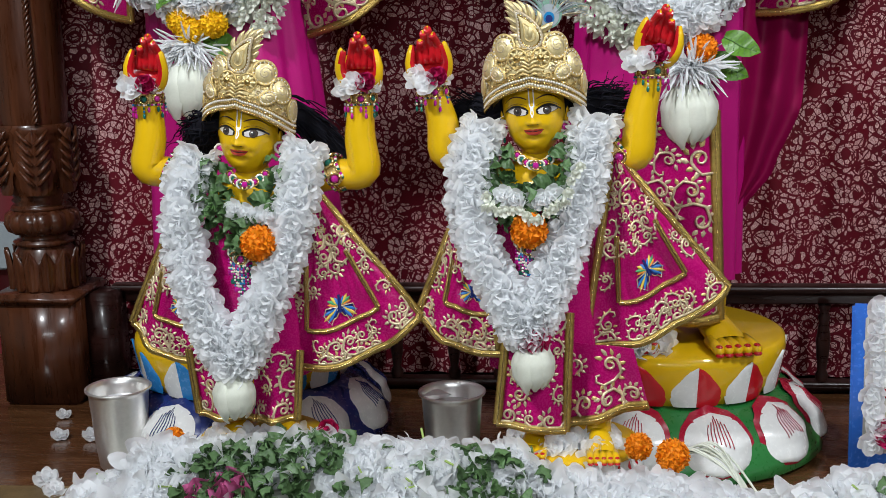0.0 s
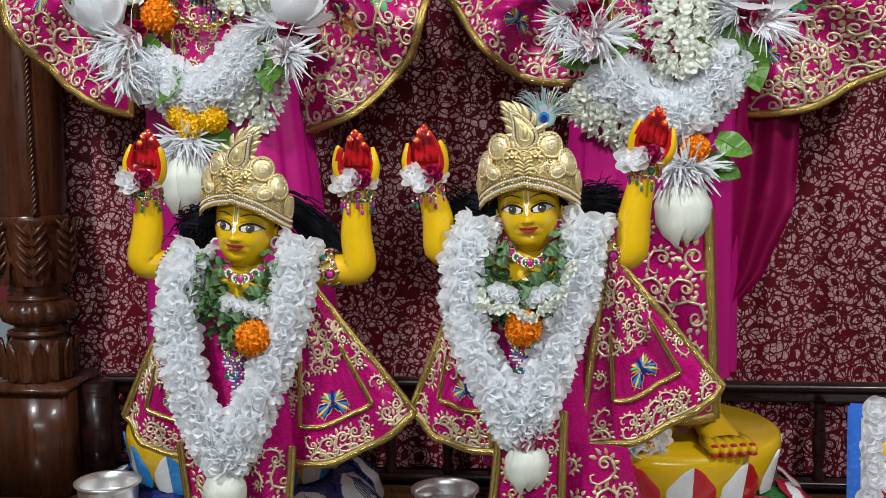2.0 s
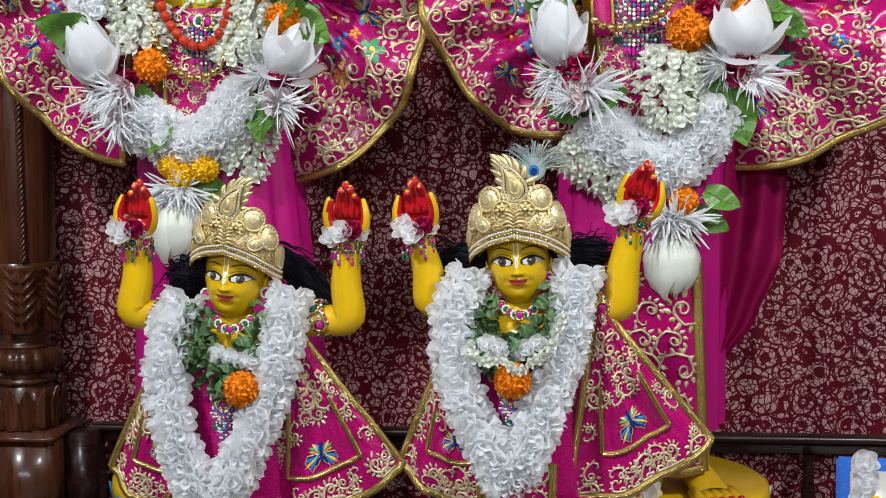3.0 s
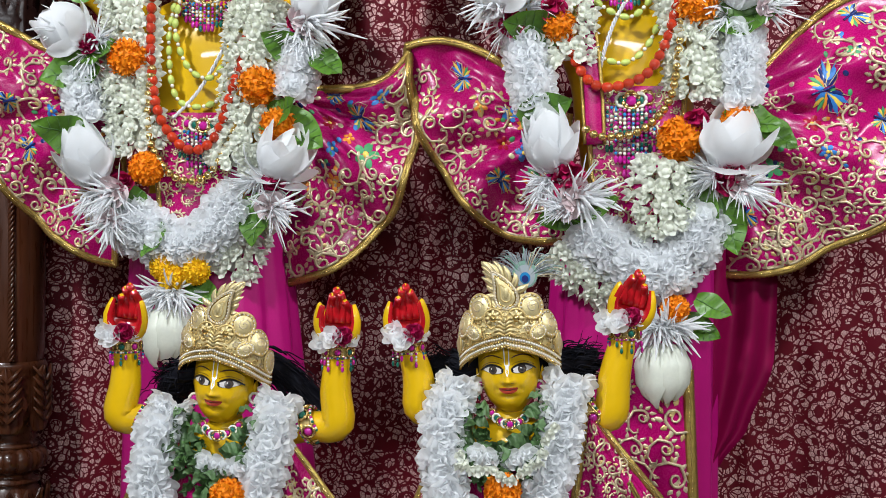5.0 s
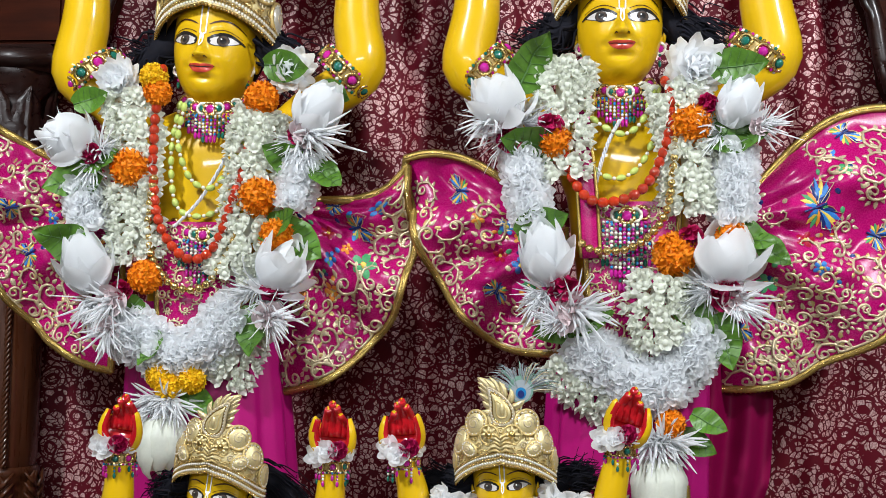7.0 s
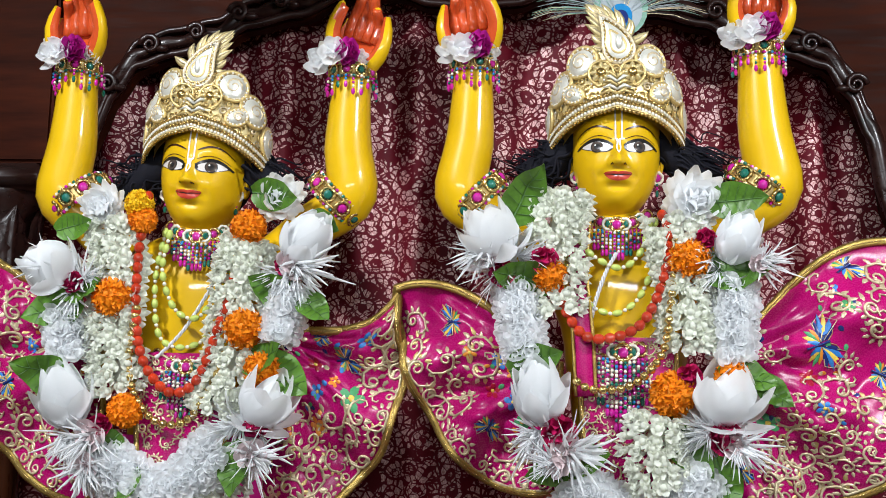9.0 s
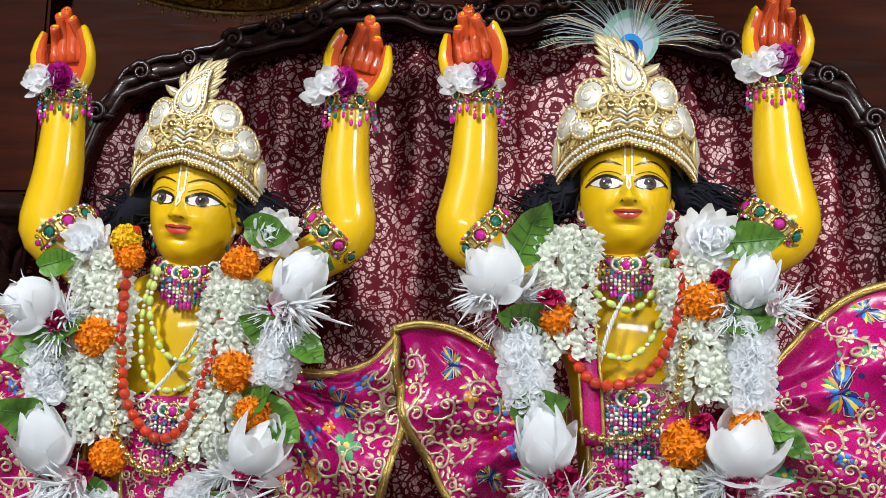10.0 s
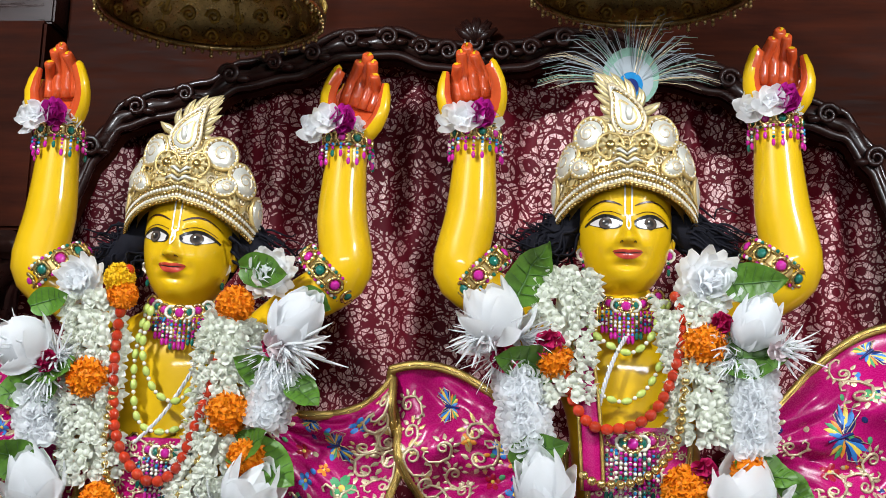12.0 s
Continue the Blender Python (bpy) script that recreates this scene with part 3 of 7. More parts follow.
def small_pedestal(at):
    ped = thing("round_pedestal", "small round pedestal with yellow top and striped rim", "pedestal", at, group="small pedestals")
    part("top_plate", Mesh().turned([(0.0, 0.108), (0.094, 0.108), (0.097, 0.105), (0.096, 0.098), (0.088, 0.094)], M_YELLOW, 48), ped)
    part("body", Mesh().turned([(0.088, 0.096), (0.100, 0.080), (0.106, 0.05), (0.100, 0.0)], M_WHITEPAINT, 48), ped)
    for k in range(26):
        stripe = Mesh()
        petal_tile(stripe, 0.104, 0.091, 0.03, 0.094, 2 * math.pi * k / 26, 0.055, M_RED, 0.002, lo=0.003)
        part("painted_stripe", stripe, ped)
    return ped


small_pedestal((-0.355, -0.325, FLOOR))
small_pedestal((0.125, -0.325, FLOOR))


# ---- the four painted figures ----
def oval(z, most, down, up, p, q):
    """The half breadth of the head at a height: round above, drawn in to the chin below."""
    s = min(1.0, (0.02 - z) / down if z < 0.02 else (z - 0.02) / up)
    return most * max(0.0, 1 - s ** p) ** q


def head_w(z):
    return oval(z, 0.0745, 0.1310, 0.1025, 2.45, 0.54)


def head_d(z):
    return oval(z, 0.079, 0.1310, 0.1035, 2.7, 0.48)


def dent(x, z, cx, cz, sx, sz):
    """A soft round swelling of the face at (cx, cz)."""
    return math.exp(-((x - cx) / sx) ** 2 - ((z - cz) / sz) ** 2)


def face_y(x, z):
    """The front of the head at a place of the face."""
    w, d = head_w(z), head_d(z)
    y = -d * math.sqrt(max(0.0, 1 - min(1, abs(x) / w) ** 2.3)) if w > 1e-5 else 0
    k = abs(x)
    ridge = lerp([(-0.037, 0.0), (-0.028, 0.0240), (-0.016, 0.0155), (0.004, 0.0060), (0.018, 0.0)], z)
    y -= ridge * math.exp(-(x / (0.0075 + 0.16 * max(0, -0.012 - z))) ** 2)
    y -= 0.0085 * dent(k, z, 0.0105, -0.0285, 0.0055, 0.0055)
    y -= 0.0065 * dent(x, z, 0, -0.0435, 0.017, 0.0048) + 0.0080 * dent(x, z, 0, -0.0535, 0.015, 0.0055)
    y += 0.0040 * dent(k, z, 0.0265, -0.0465, 0.006, 0.007) + 0.0055 * dent(x, z, 0, -0.0640, 0.018, 0.0045)
    y += 0.0055 * dent(k, z, 0.034, 0.004, 0.018, 0.012) - 0.0035 * dent(k, z, 0.034, -0.001, 0.013, 0.008)
    y -= 0.0035 * dent(k, z, 0.036, -0.034, 0.018, 0.016)
    y -= 0.0060 * dent(x, z, 0, -0.084, 0.020, 0.014)
    return y


def head_shape(mesh, m):
    def fn(u, v):
        z = -0.1105 + 0.2325 * (0.5 - 0.5 * math.cos(math.pi * v))
        w, d = head_w(z), head_d(z)
        a = 2 * math.pi * u
        x, y = w * math.sin(a), d * math.cos(a)
        if y < 0:
            y = face_y(x * 0.999, z)
        return (x, y, z)
    mesh.grid(fn, 110, 84, M_YELLOW, m, wrap=True)

    def patch(outline, cx, cz, mat, lift):
        k = len(outline)
        pts = [(cx + p * s, face_y(cx + p * s, cz + q * s) - lift, cz + q * s) for s in (0.0, 0.5, 1.0) for p, q in outline]
        mesh.add(pts, [(r * k + i, r * k + (i + 1) % k, (r + 1) * k + (i + 1) % k, (r + 1) * k + i) for r in (0, 1) for i in range(k)], mat, m)

    def stroke(pts, widths, mat, lift):
        a, b = [], []
        for i, (x, z) in enumerate(pts):
            dx, dz = pts[min(i + 1, len(pts) - 1)][0] - pts[max(i - 1, 0)][0], pts[min(i + 1, len(pts) - 1)][1] - pts[max(i - 1, 0)][1]
            n = math.hypot(dx, dz) or 1
            a.append((x - dz / n * widths[i], z + dx / n * widths[i])), b.append((x + dz / n * widths[i], z - dx / n * widths[i]))
        verts = [(x, face_y(x, z) - lift, z) for x, z in a + b]
        n = len(pts)
        mesh.add(verts, [(i, i + 1, n + i + 1, n + i) for i in range(n - 1)], mat, m)

    def almond(l, h, s, droop=0.0):
        return [(l * math.cos(t) * s, h * math.sin(t) * (1 - 0.35 * math.cos(t)) * (1.0 if math.sin(t) > 0 else 0.72) + droop * math.cos(t)) for t in (2 * math.pi * i / 28 for i in range(28))]

    def ring(r, n):
        return [(r * math.cos(2 * math.pi * i / n), r * math.sin(2 * math.pi * i / n)) for i in range(n)]

    for s in (-1, 1):
        patch(almond(0.0262, 0.0118, s, 0.0022), s * 0.035, 0.000, M_BLACK, 0.0008)
        patch(almond(0.0225, 0.0098, s, 0.0018), s * 0.0350, -0.0006, M_EYEWHITE, 0.0014)
        patch(ring(0.0100, 22), s * 0.0345, 0.0002, M_BLACK, 0.0019)
        patch(ring(0.0088, 22), s * 0.0345, 0.0002, M_IRIS, 0.0023)
        patch(ring(0.0052, 16), s * 0.0345, 0.0004, M_BLACK, 0.0027)
        # White dot painted as the highlight on the pupil.
        patch(ring(0.0014, 10), s * 0.0345 - 0.0028, 0.003, M_WHITEPAINT, 0.0031)
        upper = [(s * (0.009 + 0.056 * i / 16), -0.0010 + 0.0128 * math.sin(math.pi * (0.04 + 0.90 * i / 16)) ** 0.9 - 0.004 * (i / 16) ** 4) for i in range(17)]
        stroke(upper, [0.0008 + 0.0021 * math.sin(math.pi * (0.1 + 0.8 * i / 16)) for i in range(17)], M_BLACK, 0.0017)
        brow = [(s * (0.0095 + 0.056 * i / 16), 0.0225 + 0.0125 * math.sin(math.pi * (0.10 + 0.76 * i / 16)) - 0.010 * (i / 16) ** 4) for i in range(17)]
        stroke(brow, [0.0004 + 0.0012 * math.sin(math.pi * (i / 16) ** 0.7) for i in range(17)], M_BROWPAINT, 0.0010)
        lid = [(s * (0.011 + 0.050 * i / 14), 0.0085 + 0.0105 * math.sin(math.pi * (0.1 + 0.80 * i / 14)) - 0.004 * (i / 14) ** 3) for i in range(15)]
        stroke(lid, [0.0005] * 15, M_BROWPAINT, 0.0010)
        stroke([(s * 0.0050 * (1 + 0.12 * i / 8), 0.010 + 0.050 * i / 8) for i in range(9)], [0.0013] * 9, M_WHITEPAINT, 0.0011)
        stroke([(s * (0.0085 + 0.004 * i / 6), -0.0325 + 0.0018 * math.sin(math.pi * i / 6)) for i in range(7)], [0.0008] * 7, M_BROWPAINT, 0.0008)
        mesh.ball((s * 0.073, 0.008, -0.014), (0.008, 0.014, 0.025), M_YELLOW, 12, 8, m)
        mesh.ball((s * 0.077, -0.001, -0.013), (0.0045, 0.007, 0.015), M_YELLOW, 10, 6, m)
    stroke([(0.0, -0.014 + 0.026 * i / 8) for i in range(9)], [0.0008, 0.0025, 0.0036, 0.0040, 0.0040, 0.0036, 0.0034, 0.0040, 0.0055], M_WHITEPAINT, 0.0012)

    def lips(t):
        x = 0.0225 * math.cos(t)
        lift = 0.0030 * math.cos(t) ** 4
        if math.sin(t) > 0:
            return (x, lift + 0.0064 * math.sin(t) ** 0.8 * (1 - 0.26 * math.exp(-(math.cos(t) / 0.20) ** 2)))
        return (x, lift - 0.0092 * abs(math.sin(t)) ** 1.5)
    patch([lips(2 * math.pi * i / 40) for i in range(40)], 0.0, -0.0478, M_LIP, 0.0014)
    stroke([(-0.0235 + 0.047 * i / 14, -0.0476 + 0.0036 * (i / 7 - 1) ** 4 - 0.0006 * math.cos(4 * math.pi * (i / 14 - 0.5))) for i in range(15)], [0.0002 + 0.0006 * math.sin(math.pi * i / 14) for i in range(15)], M_BLACK, 0.0021)


def hand_shape(mesh, m, thumb, palm):
    """A cupped hand, palm towards -y and fingers up; its inside is painted, its back and sides are yellow."""
    def limb(pts, radii, way, least):
        """A finger whose side towards way carries the palm's paint."""
        pts, way = spline(pts, len(radii) - 1), Vector(way).normalized()
        tube = Mesh().tube(pts, radii, M_YELLOW, 12)
        for on in (True, False):
            faces = []
            for k, f in enumerate(tube.f):
                mid = sum((Vector(tube.v[j]) for j in f), Vector()) / len(f)
                axis = pts[min(k // 12, len(pts) - 1)].lerp(pts[min(k // 12 + 1, len(pts) - 1)], 0.5)
                d = mid - axis
                if (d.length > 1e-6 and d.normalized().dot(way) > least) == on:
                    faces.append(f)
            mesh.add(tube.v, faces, palm if on else M_YELLOW, m)

    def bowl(u, v):
        a = 2 * math.pi * u
        w = lerp([(0.0, 0.027), (0.3, 0.038), (0.65, 0.043), (1.0, 0.036)], v)
        d = lerp([(0.0, 0.026), (0.3, 0.027), (0.7, 0.021), (1.0, 0.010)], v)
        x, y = w * math.cos(a), d * math.sin(a)
        if y < 0:
            y += 0.030 * math.sin(math.pi * 0.72 * v) * (1 - (x / w) ** 2)
        return (x, y + 0.006 * v, 0.082 * v)
    mesh.grid(bowl, 32, 12, M_YELLOW, m, wrap=True)
    mesh.grid(lambda u, v: (lambda p: (p[0], p[1] - 0.0008, p[2]))(bowl(0.56 + 0.38 * u, 0.20 + 0.78 * v)), 16, 9, palm, m)
    for x, length, r in ((0.0270, 0.052, 0.0104), (0.0095, 0.066, 0.0110), (-0.0085, 0.058, 0.0106), (-0.0255, 0.038, 0.0096)):
        x *= thumb * 0.86
        pts = [(x, 0.006, 0.050), (x * 1.02, 0.010, 0.066 + length * 0.33), (x * 0.84, 0.004, 0.066 + length * 0.68), (x * 0.66, -0.012, 0.066 + length), (x * 0.64, -0.014, 0.068 + length)]
        limb(pts, [r * k for k in (1.05, 1.08, 1.02, 0.98, 1.0, 0.95, 0.9, 0.84, 0.70, 0.22)], (0, -1, 0), -0.4)
    limb([(thumb * 0.020, -0.006, 0.004), (thumb * 0.040, -0.018, 0.034), (thumb * 0.046, -0.024, 0.062), (thumb * 0.039, -0.026, 0.096), (thumb * 0.037, -0.026, 0.099)],
         [0.014, 0.0155, 0.015, 0.0135, 0.0125, 0.012, 0.0112, 0.0100, 0.008, 0.002], (-thumb, -0.25, 0.1), 0.25)
    limb([(-thumb * 0.022, -0.004, 0.004), (-thumb * 0.038, -0.014, 0.030), (-thumb * 0.043, -0.015, 0.060), (-thumb * 0.034, -0.006, 0.098)],
         [0.013, 0.0145, 0.014, 0.0125, 0.0115, 0.010, 0.006], (thumb, -0.15, 0.1), 0.35)


def foot_shape(mesh, m, s):
    mesh.grid(lambda u, v: ((0.030 * math.cos(2 * math.pi * u)) * (0.75 + 0.4 * v), -0.13 * v + 0.03, max(0.0, (0.055 - 0.035 * v) * (0.5 + 0.5 * math.sin(2 * math.pi * u)) * 1.2)), 20, 8, M_YELLOW, m, wrap=True)
    for k in range(5):
        x = s * (-0.030 + 0.0145 * k)
        mesh.tube([(x, -0.085, 0.014), (x * 1.05, -0.115, 0.013), (x * 1.08, -0.137, 0.010), (x * 1.08, -0.142, 0.009)], [0.010, 0.0095, 0.0085, 0.003], M_YELLOW, 8, m)
        mesh.ball((x * 1.08, -0.134, 0.017), (0.006, 0.007, 0.003), M_RED, 8, 4, m)
        mesh.ball((x * 1.08, -0.138, 0.004), (0.008, 0.006, 0.004), M_RED, 8, 4, m)


def statue(label, S, head, yaw, tilt, chest, hips, arms, feet, palm):
    """A painted standing figure with raised arms, as one mesh."""
    mesh = Mesh()
    hm = Matrix.Translation(head) @ Matrix.Rotation(radians(yaw), 4, "Z") @ Matrix.Rotation(radians(tilt), 4, "Y") @ Matrix.Scale(S, 4)
    head_shape(mesh, hm)
    c, h = Vector(chest), Vector(hips)
    neck = Vector(head) + Vector((0, 0.012, -0.07)) * S
    mesh.tube(spline([neck, (neck + c) / 2 + Vector((0, 0.004, 0.03)) * S, c + Vector((0, 0, 0.045)) * S], 6), [0.040 * S, 0.037 * S, 0.036 * S, 0.037 * S, 0.041 * S, 0.048 * S, 0.052 * S], M_YELLOW, 20)
    keys = [(0.0, (0.100, 0.068)), (0.25, (0.092, 0.066)), (0.55, (0.102, 0.068)), (0.8, (0.128, 0.070)), (0.92, (0.112, 0.060)), (1.0, (0.040, 0.040))]

    def torso(u, v):
        w = lerp([(a, b[0]) for a, b in keys], v) * S
        d = lerp([(a, b[1]) for a, b in keys], v) * S
        o = h + (c + Vector((0, 0, 0.06 * S)) - h) * v
        a = 2 * math.pi * u
        return (o.x + w * math.cos(a), o.y + d * math.sin(a), o.z)
    mesh.grid(torso, 32, 18, M_YELLOW, wrap=True)
    for shoulder, elbow, wrist, lean, thumb, girth in arms:
        s, e, w = Vector(shoulder), Vector(elbow), Vector(wrist)
        out = (e - (s + w) / 2).normalized() * 0.012 * S
        path = spline([s, s * 0.45 + e * 0.55 + Vector((0, 0, -0.010)) * S, e + out + Vector((0, 0, -0.012)) * S, e * 0.62 + w * 0.38, w, w + (w - e).normalized() * 0.02 * S], 24)
        g = [(0, 0.050), (5, 0.046), (8, 0.048), (10, 0.052), (13, 0.049), (19, 0.038), (22, 0.034), (24, 0.033)]
        mesh.tube(path, [lerp(g, i) * S * girth for i in range(25)], M_YELLOW, 20)
        up = (w - e).normalized()
        q = Matrix.Translation(w + up * 0.004 * S) @ Matrix.Rotation(radians(lean), 4, "Y") @ Matrix.Rotation(radians(8), 4, "X") @ Matrix.Scale(S * 1.02, 4)
        hand_shape(mesh, q, thumb, palm)
    for k, (x, y, z, turn) in enumerate(feet):
        foot_shape(mesh, pose(x, y, z, 0, 0, turn) @ Matrix.Scale(S, 4), (-1, 1)[k])
        mesh.tube(spline([(x, y + 0.01 * S, z + 0.02 * S), (x, y + 0.015 * S, z + 0.12 * S), (h.x * 0.5 + x * 0.5, h.y, (z + h.z) / 2), (h.x, h.y, h.z)], 10), [0.034 * S, 0.028 * S, 0.028 * S, 0.030 * S, 0.034 * S, 0.038 * S, 0.042 * S, 0.046 * S, 0.05 * S, 0.055 * S, 0.06 * S], M_YELLOW, 16)
    return thing("statue", label, "statue", mesh=mesh, group="altar figures")


Z1 = FLOOR + 0.193
statue("large yellow painted standing figure on the blue lotus", 1.0, (-0.463, -0.005, 2.150), -3, 4, (-0.478, 0.005, 1.985), (-0.485, 0.0, 1.62),
       [((-0.600, 0.0, 2.000), (-0.697, -0.03, 2.120), (-0.690, -0.035, 2.335), -2, 1, 0.86), ((-0.335, 0.0, 2.000), (-0.212, -0.03, 2.125), (-0.205, -0.035, 2.325), 16, -1, 0.85)],
       [(-0.53, -0.03, Z1, -10), (-0.41, -0.03, Z1, 10)], M_ORANGE)
statue("large yellow painted standing figure on the red lotus", 1.0, (0.246, -0.005, 2.187), 0, 0, (0.255, 0.005, 2.005), (0.275, 0.0, 1.62),
       [((0.120, 0.0, 2.015), (-0.003, -0.03, 2.128), (0.004, -0.035, 2.340), -10, 1, 0.86), ((0.400, 0.0, 2.020), (0.494, -0.03, 2.145), (0.480, -0.035, 2.368), 4, -1, 0.90)],
       [(0.24, -0.03, Z1, -8), (0.352, -0.045, Z1, 14)], M_ORANGE)
Z2 = FLOOR + 0.108
statue("small yellow painted figure with raised red palms beside the blue lotus", 0.6, (-0.350, -0.322, 1.418), -5, 6, (-0.352, -0.312, 1.315), (-0.352, -0.312, 1.12),
       [((-0.425, -0.310, 1.345), (-0.500, -0.328, 1.375), (-0.497, -0.332, 1.474), 6, 1, 0.80), ((-0.268, -0.310, 1.342), (-0.188, -0.328, 1.368), (-0.180, -0.332, 1.470), 2, -1, 0.80)],
       [(-0.39, -0.335, Z2, -8), (-0.315, -0.335, Z2, 8)], M_RED)
statue("small yellow painted figure with raised red palms beside the red lotus", 0.6, (0.067, -0.322, 1.443), -2, -4, (0.072, -0.312, 1.335), (0.085, -0.312, 1.13),
       [((0.002, -0.310, 1.370), (-0.056, -0.328, 1.395), (-0.078, -0.332, 1.476), -4, 1, 0.80), ((0.150, -0.310, 1.362), (0.208, -0.328, 1.392), (0.232, -0.332, 1.500), 14, -1, 0.80)],
       [(0.07, -0.335, Z2, -8), (0.160, -0.350, Z2, 4)], M_RED)


# ---- garments ----
def fan(cx, cz, y, table, inner, sag=0.02, waves=3, amp=0.008, phase=0.0, arc=0.0, end=1, crease=0.040):
    """A cloth panel spread like a fan round a point: table gives its reach at each angle."""
    a0, a1 = table[0][0], table[-1][0]

    def P(u, v):
        a = a0 + (a1 - a0) * u
        bow = arc * 4 * v * (1 - v) * (u * u if end else (1 - u) ** 2)
        r = lerp(table, a) * (inner + (1 - inner) * v)
        t = radians(a + bow)
        dy = amp * v * math.sin(2 * math.pi * waves * u + phase) + sag * v * v - 0.012 * math.sin(math.pi * u)
        dy += amp * (1 - 0.5 * v) * (0.9 * noise.noise(Vector((cx * 9 + u * 4.5, v * 3.2, phase))) + 0.5 * math.sin(u * 21 + v * 5 + phase) * (1 - v))
        wrinkle = abs(noise.noise(Vector((cx * 5 + u * 5.5 + 1.2 * v, v * 2.4 - u, phase + 4.0)))) + 0.5 * abs(noise.noise(Vector((cx * 3 + u * 12, v * 5 + 2 * u, phase + 9.0))))
        dy += crease * (0.35 - wrinkle) * math.sin(math.pi * min(1, max(0, v * 0.92)))
        return Vector((cx + r * math.cos(t), y + dy, cz + r * math.sin(t)))
    return P


def quad(a, b, c, d, y, amp=0.004, waves=2.0, lean=0.0):
    """A hanging panel between four corners (x, z): top a to b, bottom d to c."""
    def P(u, v):
        t, q = Vector(a).lerp(Vector(b), u), Vector(d).lerp(Vector(c), u)
        p = t.lerp(q, v)
        return Vector((p.x, y + amp * math.sin(2 * math.pi * waves * u + 1.0) * (0.3 + v) - lean * v, p.y))
    return P


def local(P, u, v, x, z, off=0.0016):
    """The place x and z metres away from (u, v) on a panel, just proud of the cloth."""
    o = P(u, v)
    du, dv = (P(u + 0.01, v) - o) / 0.01, (P(u, v + 0.01) - o) / 0.01
    p = P(min(0.975, max(0.025, u + x / max(0.02, du.length))), min(0.965, max(0.02, v + z / max(0.02, dv.length))))
    return p + Vector((0, -off, 0))


def s_tube(mesh, P, u, v, turn, pts, rad, mat):
    c, s = math.cos(turn), math.sin(turn)
    pts = [local(P, u, v, c * x - s * z, s * x + c * z) for x, z in pts]
    n = len(pts)
    mesh.tube(pts, [rad * (1.0 - 0.45 * i / n) for i in range(n)], mat, 5, cap=False)


def s_disc(mesh, P, u, v, turn, cx, cz, rx, rz, lean, mat, lift=0.0016):
    """A small raised oval of stitching."""
    ring = []
    for k in range(8):
        a = 2 * math.pi * k / 8
        x, z = rx * math.cos(a), rz * math.sin(a)
        x, z = cx + x * math.cos(lean) - z * math.sin(lean), cz + x * math.sin(lean) + z * math.cos(lean)
        ring.append((x * math.cos(turn) - z * math.sin(turn), x * math.sin(turn) + z * math.cos(turn)))
    mx, mz = cx * math.cos(turn) - cz * math.sin(turn), cx * math.sin(turn) + cz * math.cos(turn)
    verts = [local(P, u, v, mx, mz, lift + 0.0012)] + [local(P, u, v, x, z, 0.0003) for x, z in ring]
    mesh.add(verts, [(0, 1 + k, 1 + (k + 1) % 8) for k in range(8)], mat)


def s_leaf(mesh, P, u, v, turn, cx, cz, length, width, lean, mat):
    """A pointed stitched leaf, raised along its midrib."""
    c, s = math.cos(lean), math.sin(lean)
    ct, st = math.cos(turn), math.sin(turn)

    def at(p, q, off):
        x, z = cx + p * c - q * s, cz + p * s + q * c
        return local(P, u, v, x * ct - z * st, x * st + z * ct, off)
    verts = [at(0, 0, 0.001), at(0.35 * length, width, 0.0004), at(0.75 * length, 0.7 * width, 0.0004), at(length, 0, 0.001), at(0.70 * length, -0.6 * width, 0.0004), at(0.3 * length, -width, 0.0004), at(0.45 * length, 0, 0.0034)]
    mesh.add(verts, [(6, k, (k + 1) % 6) for k in range(6)], mat)


def flourish(mesh, P, u, v, turn, r, rng):
    """A scroll of couched metal thread with a counter-curl, feathered leaves and a bud."""
    f = rng.choice((-1, 1))
    mat, other = rng.choice(((M_PALEGOLD, M_GOLD), (M_PALEGOLD, M_PALEGOLD), (M_PALEGOLD, M_PALEGOLD)))
    thick = 0.0026 * (r / 0.016) ** 0.5
    s_tube(mesh, P, u, v, turn, [(f * p, q) for p, q in curl(12, r * 0.8, 1.25)], thick, mat)
    s_tube(mesh, P, u, v, turn, [(f * r * 0.8, 0), (f * r * 0.95, -r * 0.7), (f * r * 0.35, -r * 1.5), (-f * r * 0.6, -r * 1.9), (-f * r * 1.3, -r * 1.6), (-f * r * 1.35, -r * 1.1), (-f * r * 1.0, -r * 1.0)], thick, mat)
    for k in range(6):
        a = 0.62 * k - 0.5
        s_leaf(mesh, P, u, v, turn, f * r * 0.86 * math.cos(a), r * 0.86 * math.sin(a), r * rng.uniform(0.60, 0.92), r * 0.22, (a + 0.5) if f > 0 else math.pi - a - 0.5, other if k % 2 else mat)
    for k in range(3):
        s_leaf(mesh, P, u, v, turn, f * r * (0.6 - 0.55 * k), -r * (1.25 + 0.25 * k), r * 0.72, r * 0.22, f * (-0.2 - 1.0 * k) + (0 if f > 0 else math.pi), other)
    for k in range(3):
        s_leaf(mesh, P, u, v, turn, -f * r * 0.15, r * 0.1, r * 0.46, r * 0.18, 0.9 + 0.75 * k, other)


def blossom(mesh, P, u, v, r, mat, eye=None, n=5):
    for k in range(n):
        a = 2 * math.pi * k / n
        s_disc(mesh, P, u, v, 0, 0.62 * r * math.cos(a), 0.62 * r * math.sin(a), 0.45 * r, 0.34 * r, a, mat)
    s_disc(mesh, P, u, v, 0, 0, 0, 0.26 * r, 0.26 * r, 0, eye or M_GOLD, 0.003)


